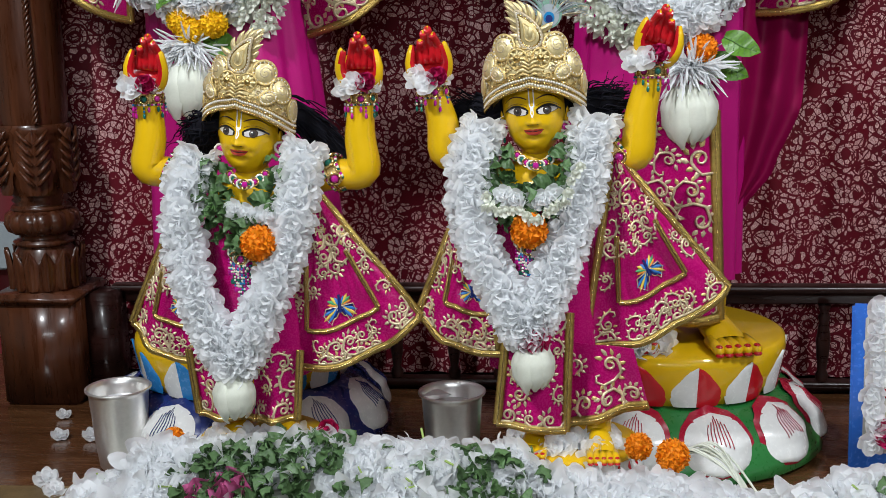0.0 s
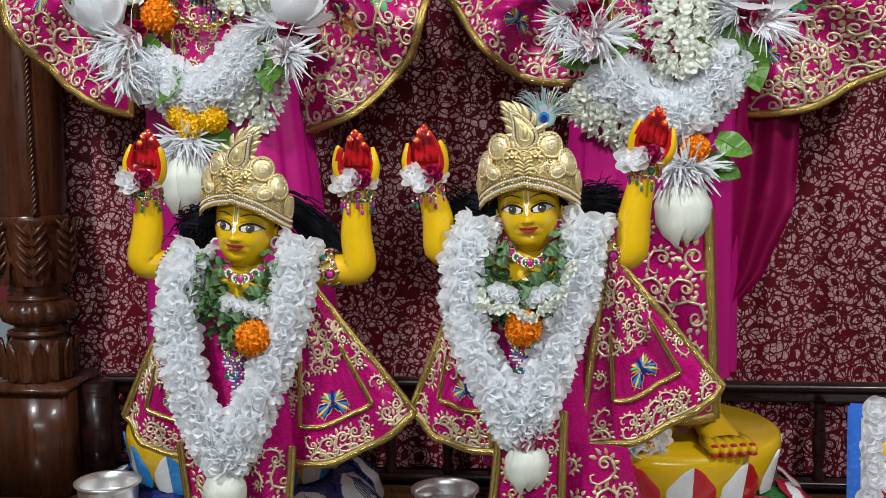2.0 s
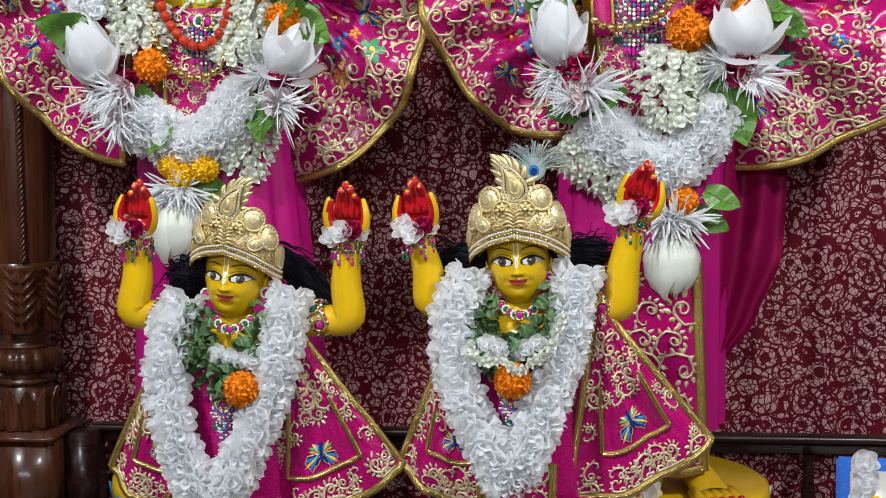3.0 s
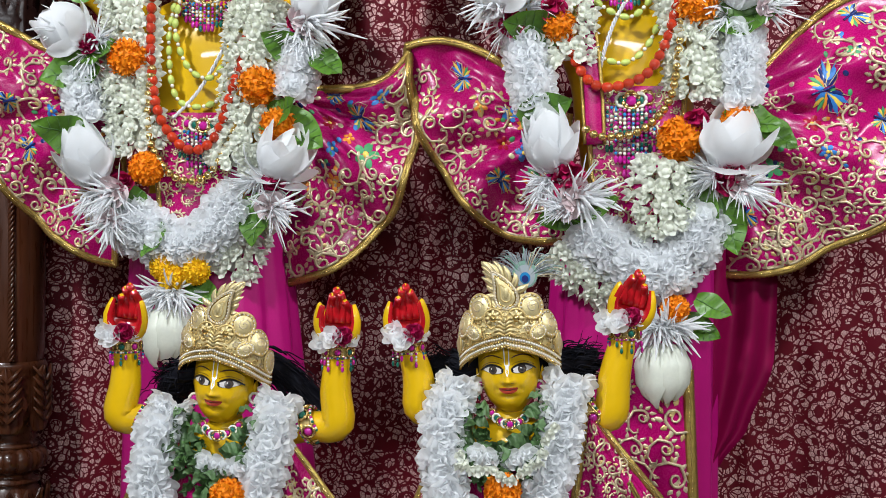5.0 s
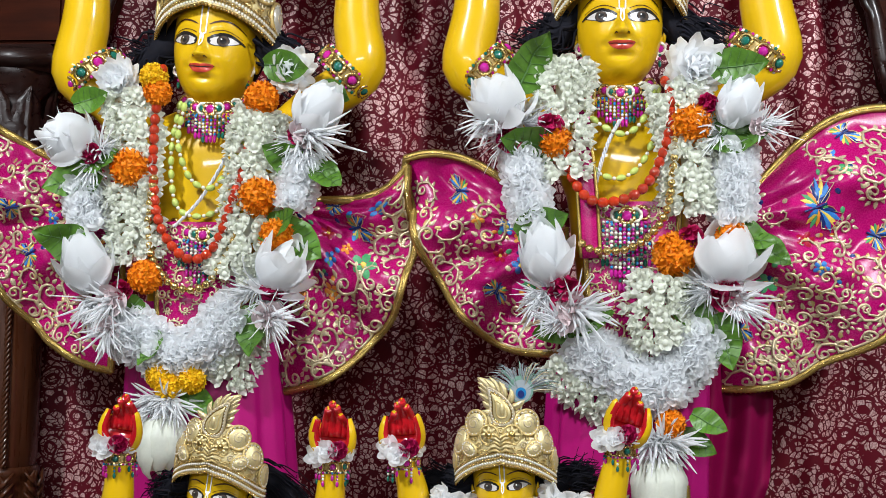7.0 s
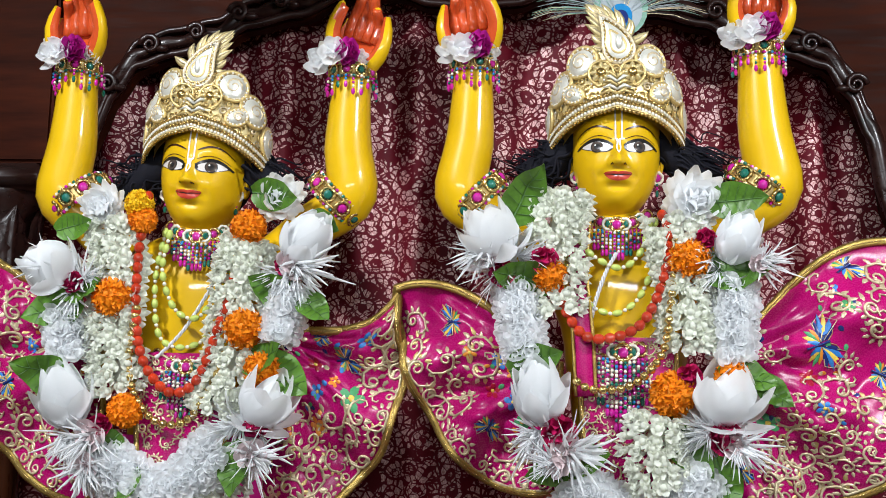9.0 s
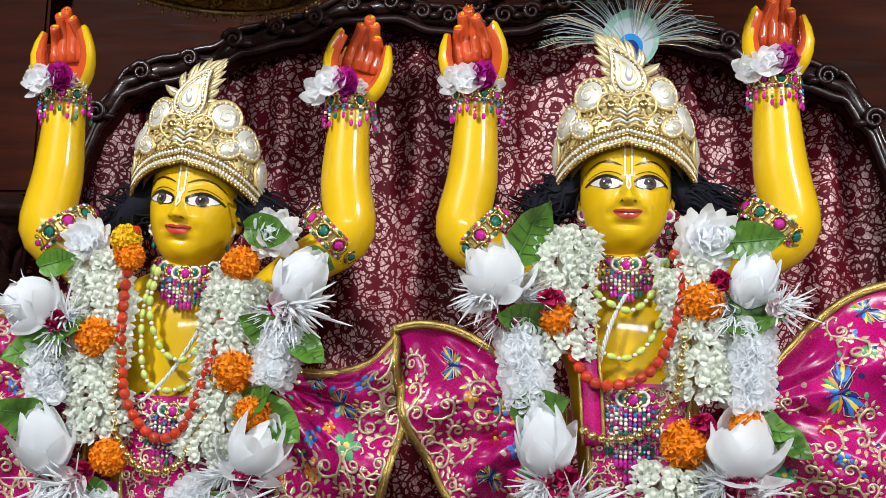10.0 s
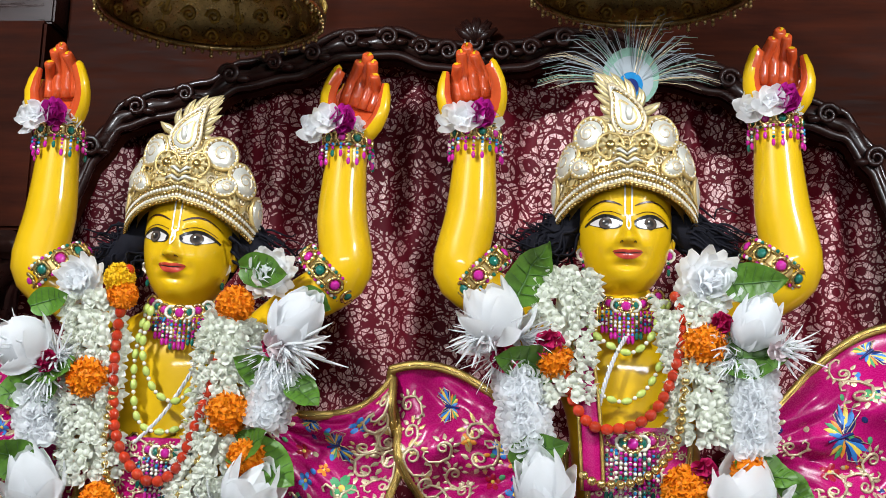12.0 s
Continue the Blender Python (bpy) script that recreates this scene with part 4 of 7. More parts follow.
def butterfly(mesh, P, u, v, r, turn):
    """A stitched butterfly: wings of pointed stitches in several colours, with body and feelers."""
    for s in (-1, 1):
        for k, (a, length, mat) in enumerate(((0.25, 0.80, M_NAVY), (0.50, 1.0, M_THREADBLUE), (0.75, 1.08, M_THREADYELLOW), (0.98, 1.0, M_THREADBLUE), (1.18, 0.8, M_NAVY), (-0.20, 0.62, M_THREADORANGE), (-0.50, 0.72, M_THREADGREEN), (-0.85, 0.68, M_THREADYELLOW), (-1.15, 0.5, M_THREADBLUE))):
            s_leaf(mesh, P, u, v, turn, s * 0.07 * r, 0.05 * r, length * r, 0.115 * r, a if s > 0 else math.pi - a, mat)
        s_tube(mesh, P, u, v, turn, [(0, 0.3 * r), (s * 0.18 * r, 0.6 * r), (s * 0.36 * r, 0.72 * r)], 0.0008, M_GOLD)
        s_tube(mesh, P, u, v, turn, [(s * 0.1 * r, 0.1 * r), (s * 0.75 * r, 0.12 * r), (s * 0.85 * r, 0.5 * r), (s * 0.45 * r, 0.95 * r), (s * 0.1 * r, 0.2 * r)], 0.0010, M_PALEGOLD)
    s_tube(mesh, P, u, v, turn, [(0, 0.4 * r), (0, 0.1 * r), (0, -0.5 * r)], 0.0028, M_NAVY)


def border(mesh, P, path, width, mat=None, beads=True, n=180):
    """A flat braid along a (u, v) path, with a row of small beads on its inner side."""
    pts = [P(*path(i / n)) + Vector((0, -0.002, 0)) for i in range(n + 1)]
    mesh.tube(pts, [width * (1.0 + 0.28 * (i % 2)) for i in range(n + 1)], mat or M_ANTIQUE, 6, flat=0.35, squash=(0, 1, 0))
    for i in range(n):
        p = P(*path(i / n))
        if beads:
            mesh.add([(p.x + dx, p.y - 0.004 + dy, p.z + dz) for dx, dy, dz in ((0.0016, 0, 0), (-0.0016, 0, 0), (0, -0.002, 0), (0, 0, 0.0016), (0, 0, -0.0016))], [(0, 3, 2), (3, 1, 2), (1, 4, 2), (4, 0, 2)], M_GOLDBEAD)


def panel(name, parent, P, seed, r, label="", nu=84, nv=48, edge=0.007, hollow=0.0, inset=None, gaps=0.040, motifs=(), sides=(True, True, False), spots=0):
    """An embroidered panel: cloth, braid along its edges, an inner braid, scrolls and coloured motifs."""
    rng = random.Random(seed)
    ob = part(name, Mesh().sheet(P, nu, nv, 0.003, M_SATIN), parent, label)
    trim = Mesh()
    border(trim, P, lambda s: (s, 0.99), edge)
    if sides[0]:
        border(trim, P, lambda s: (0.005, s), edge)
    if sides[1]:
        border(trim, P, lambda s: (0.995, s), edge)
    if sides[2]:
        border(trim, P, lambda s: (s, 0.01), edge)
    if inset:
        u0, u1, v0, v1 = inset
        border(trim, P, lambda s: (u0 + (u1 - u0) * s, v1), edge * 0.7)
        border(trim, P, lambda s: (u0, v0 + (v1 - v0) * s), edge * 0.7)
        border(trim, P, lambda s: (u1, v0 + (v1 - v0) * s), edge * 0.7)
    part("gold_braid", trim, ob, "gold braid with beads")
    work = Mesh()
    taken = [(P(u, v), rad) for u, v, rad, kind in motifs]
    height = (P(0.5, 1) - P(0.5, 0)).length
    rows = max(2, int(height / gaps))
    for j in range(rows):
        v = (j + 0.55) / rows
        width = sum((P((i + 1) / 8, v) - P(i / 8, v)).length for i in range(8))
        cols = max(1, int(width / gaps))
        for i in range(cols):
            u = (i + 0.5 + 0.3 * (j % 2 - 0.5)) / cols + rng.uniform(-0.12, 0.12) / cols
            if not 0.05 < u < 0.95 or (inset and min(abs(u - inset[0]) / 0.06, abs(u - inset[1]) / 0.06, abs(v - inset[3]) / 0.05) < 1):
                continue
            if v < hollow and rng.random() < 0.8:
                continue
            p = P(u, v)
            if any((p - c).length < rad * 1.15 for c, rad in taken):
                continue
            flourish(work, P, u, v, rng.uniform(0, 6.28), r * rng.uniform(0.62, 1.10), rng)
    for u, v, rad, kind in motifs:
        if kind == "butterfly":
            butterfly(work, P, u, v, rad * 0.85, rng.uniform(-0.4, 0.4))
        else:
            blossom(work, P, u, v, rad, {"blue": M_THREADBLUE, "green": M_THREADGREEN, "orange": M_THREADORANGE, "rose": M_CRIMSON}[kind], M_THREADYELLOW)
    for k in range(spots):
        u, v = rng.uniform(0.08, 0.92), rng.uniform(0.15, 0.66)
        s_disc(work, P, u, v, 0, 0, 0, 0.006, 0.0045, rng.uniform(0, 3), rng.choice((M_NAVY, M_THREADBLUE, M_THREADGREEN, M_PALEGOLD, M_THREADORANGE)))
    tagged(part("embroidery", work, ob, "scrolls and flowers in metal and coloured thread"), kind="stuff")
    return ob


def skirt_tube(P0, P1, r0, r1, folds, depth, mat, seed=0):
    """A pleated skirt between two heights, each end an oval."""
    def fn(u, v):
        a = 2 * math.pi * u
        k = 1 + depth * (0.35 + 0.65 * v) * math.sin(folds * a + 0.8 * math.sin(3 * a + seed)) + 0.25 * depth * math.sin(2.3 * folds * a + seed)
        rx, ry = r0[0] + (r1[0] - r0[0]) * v, r0[1] + (r1[1] - r0[1]) * v
        return (P0[0] + (P1[0] - P0[0]) * v + rx * k * math.cos(a), P0[1] + (P1[1] - P0[1]) * v + ry * k * math.sin(a), P0[2] + (P1[2] - P0[2]) * v)
    return Mesh().grid(fn, 140, 24, mat, wrap=True)


# Large figure on the blue lotus.
outfit = thing("embroidered_outfit", "magenta satin outfit with spread embroidered shawl and gold braid", "clothing", group="large outfits")
part("silk_skirt", skirt_tube((-0.475, 0.015, 1.70), (-0.45, 0.0, 1.10), (0.135, 0.10), (0.175, 0.11), 11, 0.045, M_SATINDEEP, 1), outfit, "plain magenta silk skirt")
P = fan(-0.36, 1.872, -0.045, [(-98, 0.335), (-72, 0.325), (-47, 0.30), (-20, 0.272), (3, 0.247), (17, 0.255)], 0.04, 0.035, 3, 0.022, 0.0, -14, 1)
panel("shawl_wing", outfit, P, 3, 0.0200, inset=None, edge=0.0062, hollow=0.50, gaps=0.040, spots=34,
      motifs=((0.80, 0.62, 0.034, "butterfly"), (0.62, 0.72, 0.022, "green"), (0.42, 0.62, 0.018, "orange"), (0.13, 0.62, 0.034, "butterfly"), (0.90, 0.78, 0.020, "blue"), (0.95, 0.45, 0.03, "butterfly"), (0.70, 0.42, 0.014, "rose"), (0.55, 0.50, 0.013, "blue"), (0.30, 0.50, 0.012, "orange"), (0.66, 0.58, 0.012, "orange")))
P = fan(-0.60, 1.872, -0.045, [(152, 0.30), (180, 0.285), (207, 0.275), (226, 0.282), (241, 0.285), (263, 0.30)], 0.04, 0.03, 3, 0.022, 1.0)
panel("shawl_wing", outfit, P, 4, 0.0190, edge=0.0062, hollow=0.35, gaps=0.040, spots=18,
      motifs=((0.50, 0.70, 0.032, "butterfly"), (0.28, 0.72, 0.034, "butterfly"), (0.36, 0.48, 0.016, "blue"), (0.75, 0.5, 0.014, "blue")))

# Large figure on the red lotus.
outfit = thing("embroidered_outfit", "magenta satin outfit with spread embroidered shawl and hanging silk", "clothing", group="large outfits")
part("silk_skirt", skirt_tube((0.272, 0.015, 1.70), (0.255, 0.0, 1.13), (0.135, 0.10), (0.15, 0.10), 10, 0.05, M_SATINDEEP, 2), outfit, "plain magenta silk skirt")
P = fan(0.155, 1.845, -0.045, [(158, 0.298), (180, 0.262), (210, 0.238), (241, 0.24), (270, 0.225)], 0.04, 0.03, 3, 0.022, 0.0, -12, 0)
panel("shawl_wing", outfit, P, 5, 0.0190, edge=0.0062, hollow=0.40, gaps=0.040, spots=26,
      motifs=((0.12, 0.66, 0.036, "butterfly"), (0.62, 0.66, 0.030, "butterfly"), (0.42, 0.30, 0.014, "orange"), (0.62, 0.42, 0.015, "blue"), (0.30, 0.36, 0.015, "blue"), (0.75, 0.50, 0.013, "green"), (0.48, 0.50, 0.013, "rose"), (0.25, 0.55, 0.013, "orange")))
P = fan(0.405, 1.850, -0.045, [(-90, 0.285), (-56, 0.30), (-29, 0.345), (0, 0.37), (28, 0.36), (34, 0.36)], 0.04, 0.035, 3, 0.022, 2.0, 10, 1)
panel("shawl_wing", outfit, P, 6, 0.0200, edge=0.0062, hollow=0.40, gaps=0.041, spots=34,
      motifs=((0.74, 0.42, 0.055, "butterfly"), (0.66, 0.72, 0.034, "butterfly"), (0.95, 0.72, 0.04, "butterfly"), (0.30, 0.42, 0.018, "green"), (0.60, 0.40, 0.018, "rose"), (0.10, 0.62, 0.03, "butterfly"), (0.50, 0.52, 0.013, "blue"), (0.42, 0.30, 0.012, "orange"), (0.85, 0.60, 0.013, "green")))
P = quad((0.165, 1.42), (0.345, 1.42), (0.362, 1.075), (0.20, 1.06), -0.125, 0.007, 2.0, -0.01)
panel("front_panel", outfit, P, 7, 0.020, gaps=0.046, edge=0.008)


def hanging(u, v):
    """A long fall of silk beside the skirt, gathered to its foot."""
    half = lerp([(0, 0.075), (0.5, 0.075), (0.8, 0.05), (1, 0.02)], v)
    x = 0.435 - 0.012 * v * v + (u - 0.5) * 2 * half - 0.03 * v * v * v
    return (x, -0.012 + 0.016 * math.sin(u * 15 + v) * (1 - 0.4 * v) + 0.02 * u, 1.62 - 0.36 * v - 0.02 * u)


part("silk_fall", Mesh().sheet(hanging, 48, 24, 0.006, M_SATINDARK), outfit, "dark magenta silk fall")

# Small figures.
outfit = thing("embroidered_outfit", "small magenta satin outfit with flared embroidered skirt panels", "clothing", group="small outfits")
P = fan(-0.262, 1.345, -0.345, [(-107, 0.285), (-85, 0.283), (-68, 0.272), (-53, 0.262), (-51, 0.258)], 0.05, 0.0, 2, 0.006, crease=0.010)
panel("skirt_panel", outfit, P, 11, 0.0115, inset=(0.26, 0.80, 0.40, 0.78), gaps=0.0205, edge=0.0050, motifs=((0.53, 0.66, 0.034, "butterfly"),))
P = fan(-0.458, 1.315, -0.345, [(245, 0.205), (247, 0.208), (258, 0.232), (270, 0.245), (287, 0.25)], 0.05, 0.0, 2, 0.005, 1.0, crease=0.010)
panel("skirt_panel", outfit, P, 12, 0.0115, inset=(0.24, 0.86, 0.45, 0.76), gaps=0.0205, edge=0.0050, motifs=((0.55, 0.62, 0.022, "butterfly"),))
part("bodice", skirt_tube((-0.352, -0.312, 1.30), (-0.352, -0.315, 1.05), (0.072, 0.053), (0.085, 0.06), 8, 0.03, M_SATIN, 3), outfit)
P = quad((-0.445, 1.10), (-0.352, 1.10), (-0.350, 0.992), (-0.437, 0.998), -0.385, 0.008, 1.3)
panel("leg_drape", outfit, P, 13, 0.014, gaps=0.034, edge=0.0052, sides=(True, False, False))
P = quad((-0.350, 1.10), (-0.275, 1.10), (-0.285, 0.992), (-0.348, 0.990), -0.385, 0.008, 1.3)
panel("leg_drape", outfit, P, 14, 0.014, gaps=0.034, edge=0.0052, sides=(False, True, False))
for s, x in ((-1, -0.425), (1, -0.335)):
    part("bodice_braid", Mesh().tube(spline([(x - 0.005 * s, -0.368, 1.31), (x, -0.385, 1.22), (x + 0.01, -0.380, 1.08)], 20), 0.0048, M_ANTIQUE, 6, flat=0.4, squash=(0, 1, 0)), outfit, "gold braid")

outfit = thing("embroidered_outfit", "small magenta satin outfit with long embroidered front panel", "clothing", group="small outfits")
P = fan(0.178, 1.385, -0.345, [(-98, 0.292), (-85, 0.285), (-68, 0.268), (-54, 0.262), (-50, 0.258)], 0.05, 0.0, 2, 0.006, crease=0.010)
panel("skirt_panel", outfit, P, 15, 0.0115, inset=(0.22, 0.80, 0.40, 0.76), gaps=0.0205, edge=0.0050, motifs=((0.50, 0.62, 0.034, "butterfly"),))
P = fan(-0.030, 1.335, -0.345, [(248, 0.205), (250, 0.210), (262, 0.232), (275, 0.25), (292, 0.262)], 0.05, 0.0, 2, 0.005, 1.0, crease=0.010)
panel("skirt_panel", outfit, P, 16, 0.0115, inset=(0.24, 0.84, 0.45, 0.74), gaps=0.0205, edge=0.0050, motifs=((0.55, 0.60, 0.026, "butterfly"),))
part("bodice", skirt_tube((0.072, -0.312, 1.32), (0.085, -0.315, 1.06), (0.072, 0.053), (0.085, 0.06), 8, 0.03, M_SATIN, 4), outfit)
P = quad((0.030, 1.16), (0.118, 1.16), (0.112, 0.985), (0.012, 0.995), -0.392, 0.005, 1.0, 0.01)
panel("front_panel", outfit, P, 17, 0.013, gaps=0.034, edge=0.0055)
P = quad((0.112, 1.11), (0.208, 1.10), (0.230, 1.018), (0.112, 0.982), -0.366, 0.007, 1.5)
panel("leg_drape", outfit, P, 18, 0.016, gaps=0.040, edge=0.0065, sides=(False, False, False))
for s, x in ((-1, 0.005), (1, 0.10)):
    part("bodice_braid", Mesh().tube(spline([(x - 0.005 * s, -0.368, 1.33), (x, -0.385, 1.24), (x + 0.01, -0.380, 1.10)], 20), 0.0048, M_ANTIQUE, 6, flat=0.4, squash=(0, 1, 0)), outfit, "gold braid")


# ---- hair ----
def wig(label, S, head, locks, seed):
    """A cap of hair with fuzzy locks that spread to the shoulders."""
    rng = random.Random(seed)
    ob = thing("wig", label, "hair", group="black wigs")
    h = Vector(head)
    part("cap", Mesh().ball((h.x, h.y + 0.022 * S, h.z + 0.022 * S), (0.086 * S, 0.078 * S, 0.105 * S), M_HAIR, 28, 18), ob)
    for ends in locks:
        pts = [Vector(p) for p in ends]
        lock = Mesh()
        lock.tube(spline(pts, 18), [S * lerp([(0, 0.026), (8, 0.031), (14, 0.024), (18, 0.008)], i) for i in range(19)], M_HAIR, 9)
        for k in range(130):
            off = Vector((rng.gauss(0, 0.012), rng.gauss(0, 0.011), rng.gauss(0, 0.013))) * S
            ph, w = rng.uniform(0, 6.28), rng.uniform(0.003, 0.009) * S
            path = spline(pts, 18)
            cut = rng.randint(13, 18)
            path = [p + off * (0.5 + 1.3 * i / 18) + Vector((math.sin(i * 1.0 + ph) * w, math.cos(i * 0.8 + ph) * w, math.cos(i * 1.1 + ph) * w)) for i, p in enumerate(path[:cut + 1])]
            lock.tube(path, [0.0034 * S * (1.2 - i / 18) for i in range(cut + 1)], M_HAIR, 4, cap=False)
        tagged(part("lock", lock, ob, "loose curling strands"), kind="stuff")
    return ob


wig("black curly wig of the small figure by the blue lotus", 0.6, (-0.350, -0.322, 1.418), [
    [(-0.385, -0.31, 1.455), (-0.405, -0.31, 1.435), (-0.43, -0.30, 1.418), (-0.458, -0.30, 1.40)],
    [(-0.315, -0.31, 1.455), (-0.288, -0.30, 1.44), (-0.262, -0.29, 1.420), (-0.238, -0.29, 1.395)],
    [(-0.30, -0.29, 1.44), (-0.262, -0.28, 1.415), (-0.225, -0.27, 1.37), (-0.20, -0.27, 1.32)],
    [(-0.39, -0.29, 1.44), (-0.42, -0.28, 1.41), (-0.445, -0.275, 1.39), (-0.46, -0.27, 1.375)]], 1)
wig("black curly wig of the small figure by the red lotus", 0.6, (0.067, -0.322, 1.443), [
    [(0.03, -0.31, 1.465), (0.005, -0.31, 1.45), (-0.02, -0.30, 1.44), (-0.05, -0.30, 1.445)],
    [(0.03, -0.30, 1.455), (0.0, -0.30, 1.43), (-0.025, -0.30, 1.425), (-0.045, -0.30, 1.42)],
    [(0.105, -0.31, 1.465), (0.135, -0.30, 1.448), (0.165, -0.30, 1.450), (0.195, -0.30, 1.462)],
    [(0.11, -0.29, 1.45), (0.14, -0.28, 1.43), (0.17, -0.28, 1.435), (0.20, -0.28, 1.445)]], 2)
wig("black wig of the large figure on the blue lotus", 1.0, (-0.463, -0.005, 2.150), [
    [(-0.525, 0.0, 2.19), (-0.548, 0.0, 2.165), (-0.58, 0.0, 2.135), (-0.625, 0.01, 2.125)],
    [(-0.40, 0.0, 2.19), (-0.375, 0.0, 2.16), (-0.345, 0.0, 2.13), (-0.30, 0.01, 2.12)]], 3)
wig("black wig of the large figure on the red lotus", 1.0, (0.246, -0.005, 2.187), [
    [(0.18, 0.0, 2.225), (0.155, 0.0, 2.195), (0.12, 0.0, 2.165), (0.08, 0.01, 2.165)],
    [(0.312, 0.0, 2.225), (0.34, 0.0, 2.195), (0.38, 0.0, 2.165), (0.425, 0.01, 2.155)]], 4)


# ---- crowns ----
def crown(label, S, head, yaw, tilt, cloth, bend):
    """A padded crown of metal-thread cloth: an arched brow band, scalloped tiers, rosettes and a paisley crest."""
    ob = thing("crown", label, "crown", group="crowns")
    ob.matrix_basis = Matrix.Translation(head) @ Matrix.Rotation(radians(yaw), 4, "Z") @ Matrix.Rotation(radians(tilt), 4, "Y") @ Matrix.Scale(S, 4)

    def shell(a, z, out=0.0):
        r = 0.098 + lerp([(0.0, 0.012), (0.05, 0.012), (0.10, 0.002), (0.20, -0.012)], z - 0.02) + out
        return Vector((r * math.sin(a) * 0.95, -r * math.cos(a) * 0.84 + 0.10 * max(0.0, z - 0.08), z))

    def low(a):
        return 0.056 * math.cos(a * 0.86) ** 2 - 0.016 + 0.004 * math.exp(-(a / 0.10) ** 2)

    def top(a):
        k = abs(a)
        return lerp([(0.0, 0.160), (0.35, 0.142), (0.70, 0.124), (0.95, 0.108), (1.25, 0.088), (1.55, 0.062), (1.9, 0.035)], k)

    span = 1.75
    body = Mesh()
    body.grid(lambda u, v: tuple(shell(span * (2 * u - 1), low(span * (2 * u - 1)) + (top(span * (2 * u - 1)) - low(span * (2 * u - 1))) * v)), 60, 14, M_CREAMGOLD)
    body.grid(lambda u, v: tuple(shell(span * (2 * u - 1), low(span * (2 * u - 1)) + (top(span * (2 * u - 1)) - low(span * (2 * u - 1))) * v, -0.012)), 60, 14, M_ANTIQUE)
    part("body", body, ob, "gold cloth ground")
    band = Mesh()
    for row, rad in ((0.0, 0.0022), (0.0100, 0.0016), (0.0225, 0.0016)):
        band.tube([shell(span * (i / 30 - 1), low(span * (i / 30 - 1)) + 0.003 + row, 0.004) for i in range(61)], rad, M_PALEGOLD if row else M_CREAMGOLD, 7)
    part("brow_band", band, ob, "gold brow band")
    beads = Mesh()
    for row, step, rad, mat in ((-0.001, 58, 0.0036, M_GOLDBEAD), (0.0062, 66, 0.0029, M_PEARL), (0.0125, 60, 0.0034, M_GOLDBEAD), (0.019, 66, 0.0029, M_PEARL), (0.025, 76, 0.0026, M_GOLDBEAD)):
        for i in range(step):
            a = span * (2 * i / step - 1)
            beads.ball(shell(a, low(a) + row, 0.0065), rad, mat, 6, 4)
    tagged(part("beading", beads, ob, "rows of gold and pearl beads"), kind="stuff")

    def lobe(mesh, a, z, rx, rz, lean, fill):
        """A padded scallop: a rounded filling inside corded rims, with a curl on it."""
        c, s = math.cos(lean), math.sin(lean)

        def at(p, q, out):
            x, zz = p * c - q * s, p * s + q * c
            return shell(a + x / 0.1, z + zz, out)
        mesh.grid(lambda u, v: tuple(at(rx * v * math.cos(2 * math.pi * u), rz * v * math.sin(2 * math.pi * u), 0.003 + 0.010 * math.sqrt(max(0, 1 - v * v)))), 20, 5, fill, wrap=True)
        for g, rad, mat in ((1.0, 0.0038, M_GOLD), (0.78, 0.0024, M_GOLDBEAD)):
            ring = [at(rx * g * math.cos(t), rz * g * math.sin(t), 0.006) for t in (2 * math.pi * i / 24 for i in range(25))]
            mesh.tube(ring, rad, mat, 6, cap=False)
        mesh.tube([at(p, q, 0.011) for p, q in curl(14, min(rx, rz) * 0.6, 1.5)], 0.0022, M_PALEGOLD, 5)
        for i in range(16):
            t = 2 * math.pi * i / 16
            mesh.ball(at(rx * 0.90 * math.cos(t), rz * 0.90 * math.sin(t), 0.0085), 0.0022, M_PEARL, 6, 4)

    for s in (-1, 1):
        for a, z, rx, rz, lean in ((0.60, 0.127, 0.029, 0.026, -0.3), (1.03, 0.088, 0.030, 0.025, -0.9), (1.46, 0.040, 0.028, 0.020, -1.2), (0.70, 0.072, 0.020, 0.014, 0.5)):
            m = Mesh()
            lobe(m, s * a, z, rx, rz, s * lean, cloth)
            part("scallop", m, ob)
        m = Mesh()
        c = shell(s * 0.24, 0.103, 0.008)
        m.grid(lambda u, v: (c.x + (0.0155 + 0.003 * math.cos(16 * math.pi * u)) * v * math.cos(2 * math.pi * u), c.y - 0.001 - 0.006 * math.sin(math.pi * v) * (0.7 + 0.3 * math.cos(16 * math.pi * u)), c.z + (0.0155 + 0.003 * math.cos(16 * math.pi * u)) * v * math.sin(2 * math.pi * u)), 64, 6, M_CREAMGOLD, wrap=True)
        m.ball((c.x, c.y - 0.004, c.z), (0.0085, 0.006, 0.0085), M_GOLDBEAD, 10, 6)
        m.tube([(c.x + 0.020 * math.cos(t), c.y, c.z + 0.020 * math.sin(t)) for t in (2 * math.pi * i / 20 for i in range(21))], 0.0024, M_GOLD, 6, cap=False)
        part("rosette", m, ob)
    filigree = Mesh()
    frng = random.Random(9)
    for j in range(7):
        for i in range(-8, 9):
            a = i * 0.19 + 0.095 * (j % 2)
            z = low(a) + 0.030 + 0.0185 * j
            if z < top(a) - 0.006:
                filigree.tube([shell(a + p / 0.1, z + q, 0.0035) for p, q in curl(9, 0.0088, 1.3, frng.choice((-1, 1)))], 0.0017, M_GOLD if (i + j) % 3 else M_PALEGOLD, 5, cap=False)
                filigree.ball(shell(a + 0.09, z + 0.006, 0.004), 0.0021, M_PEARL if j % 2 else M_GOLDBEAD, 6, 4)
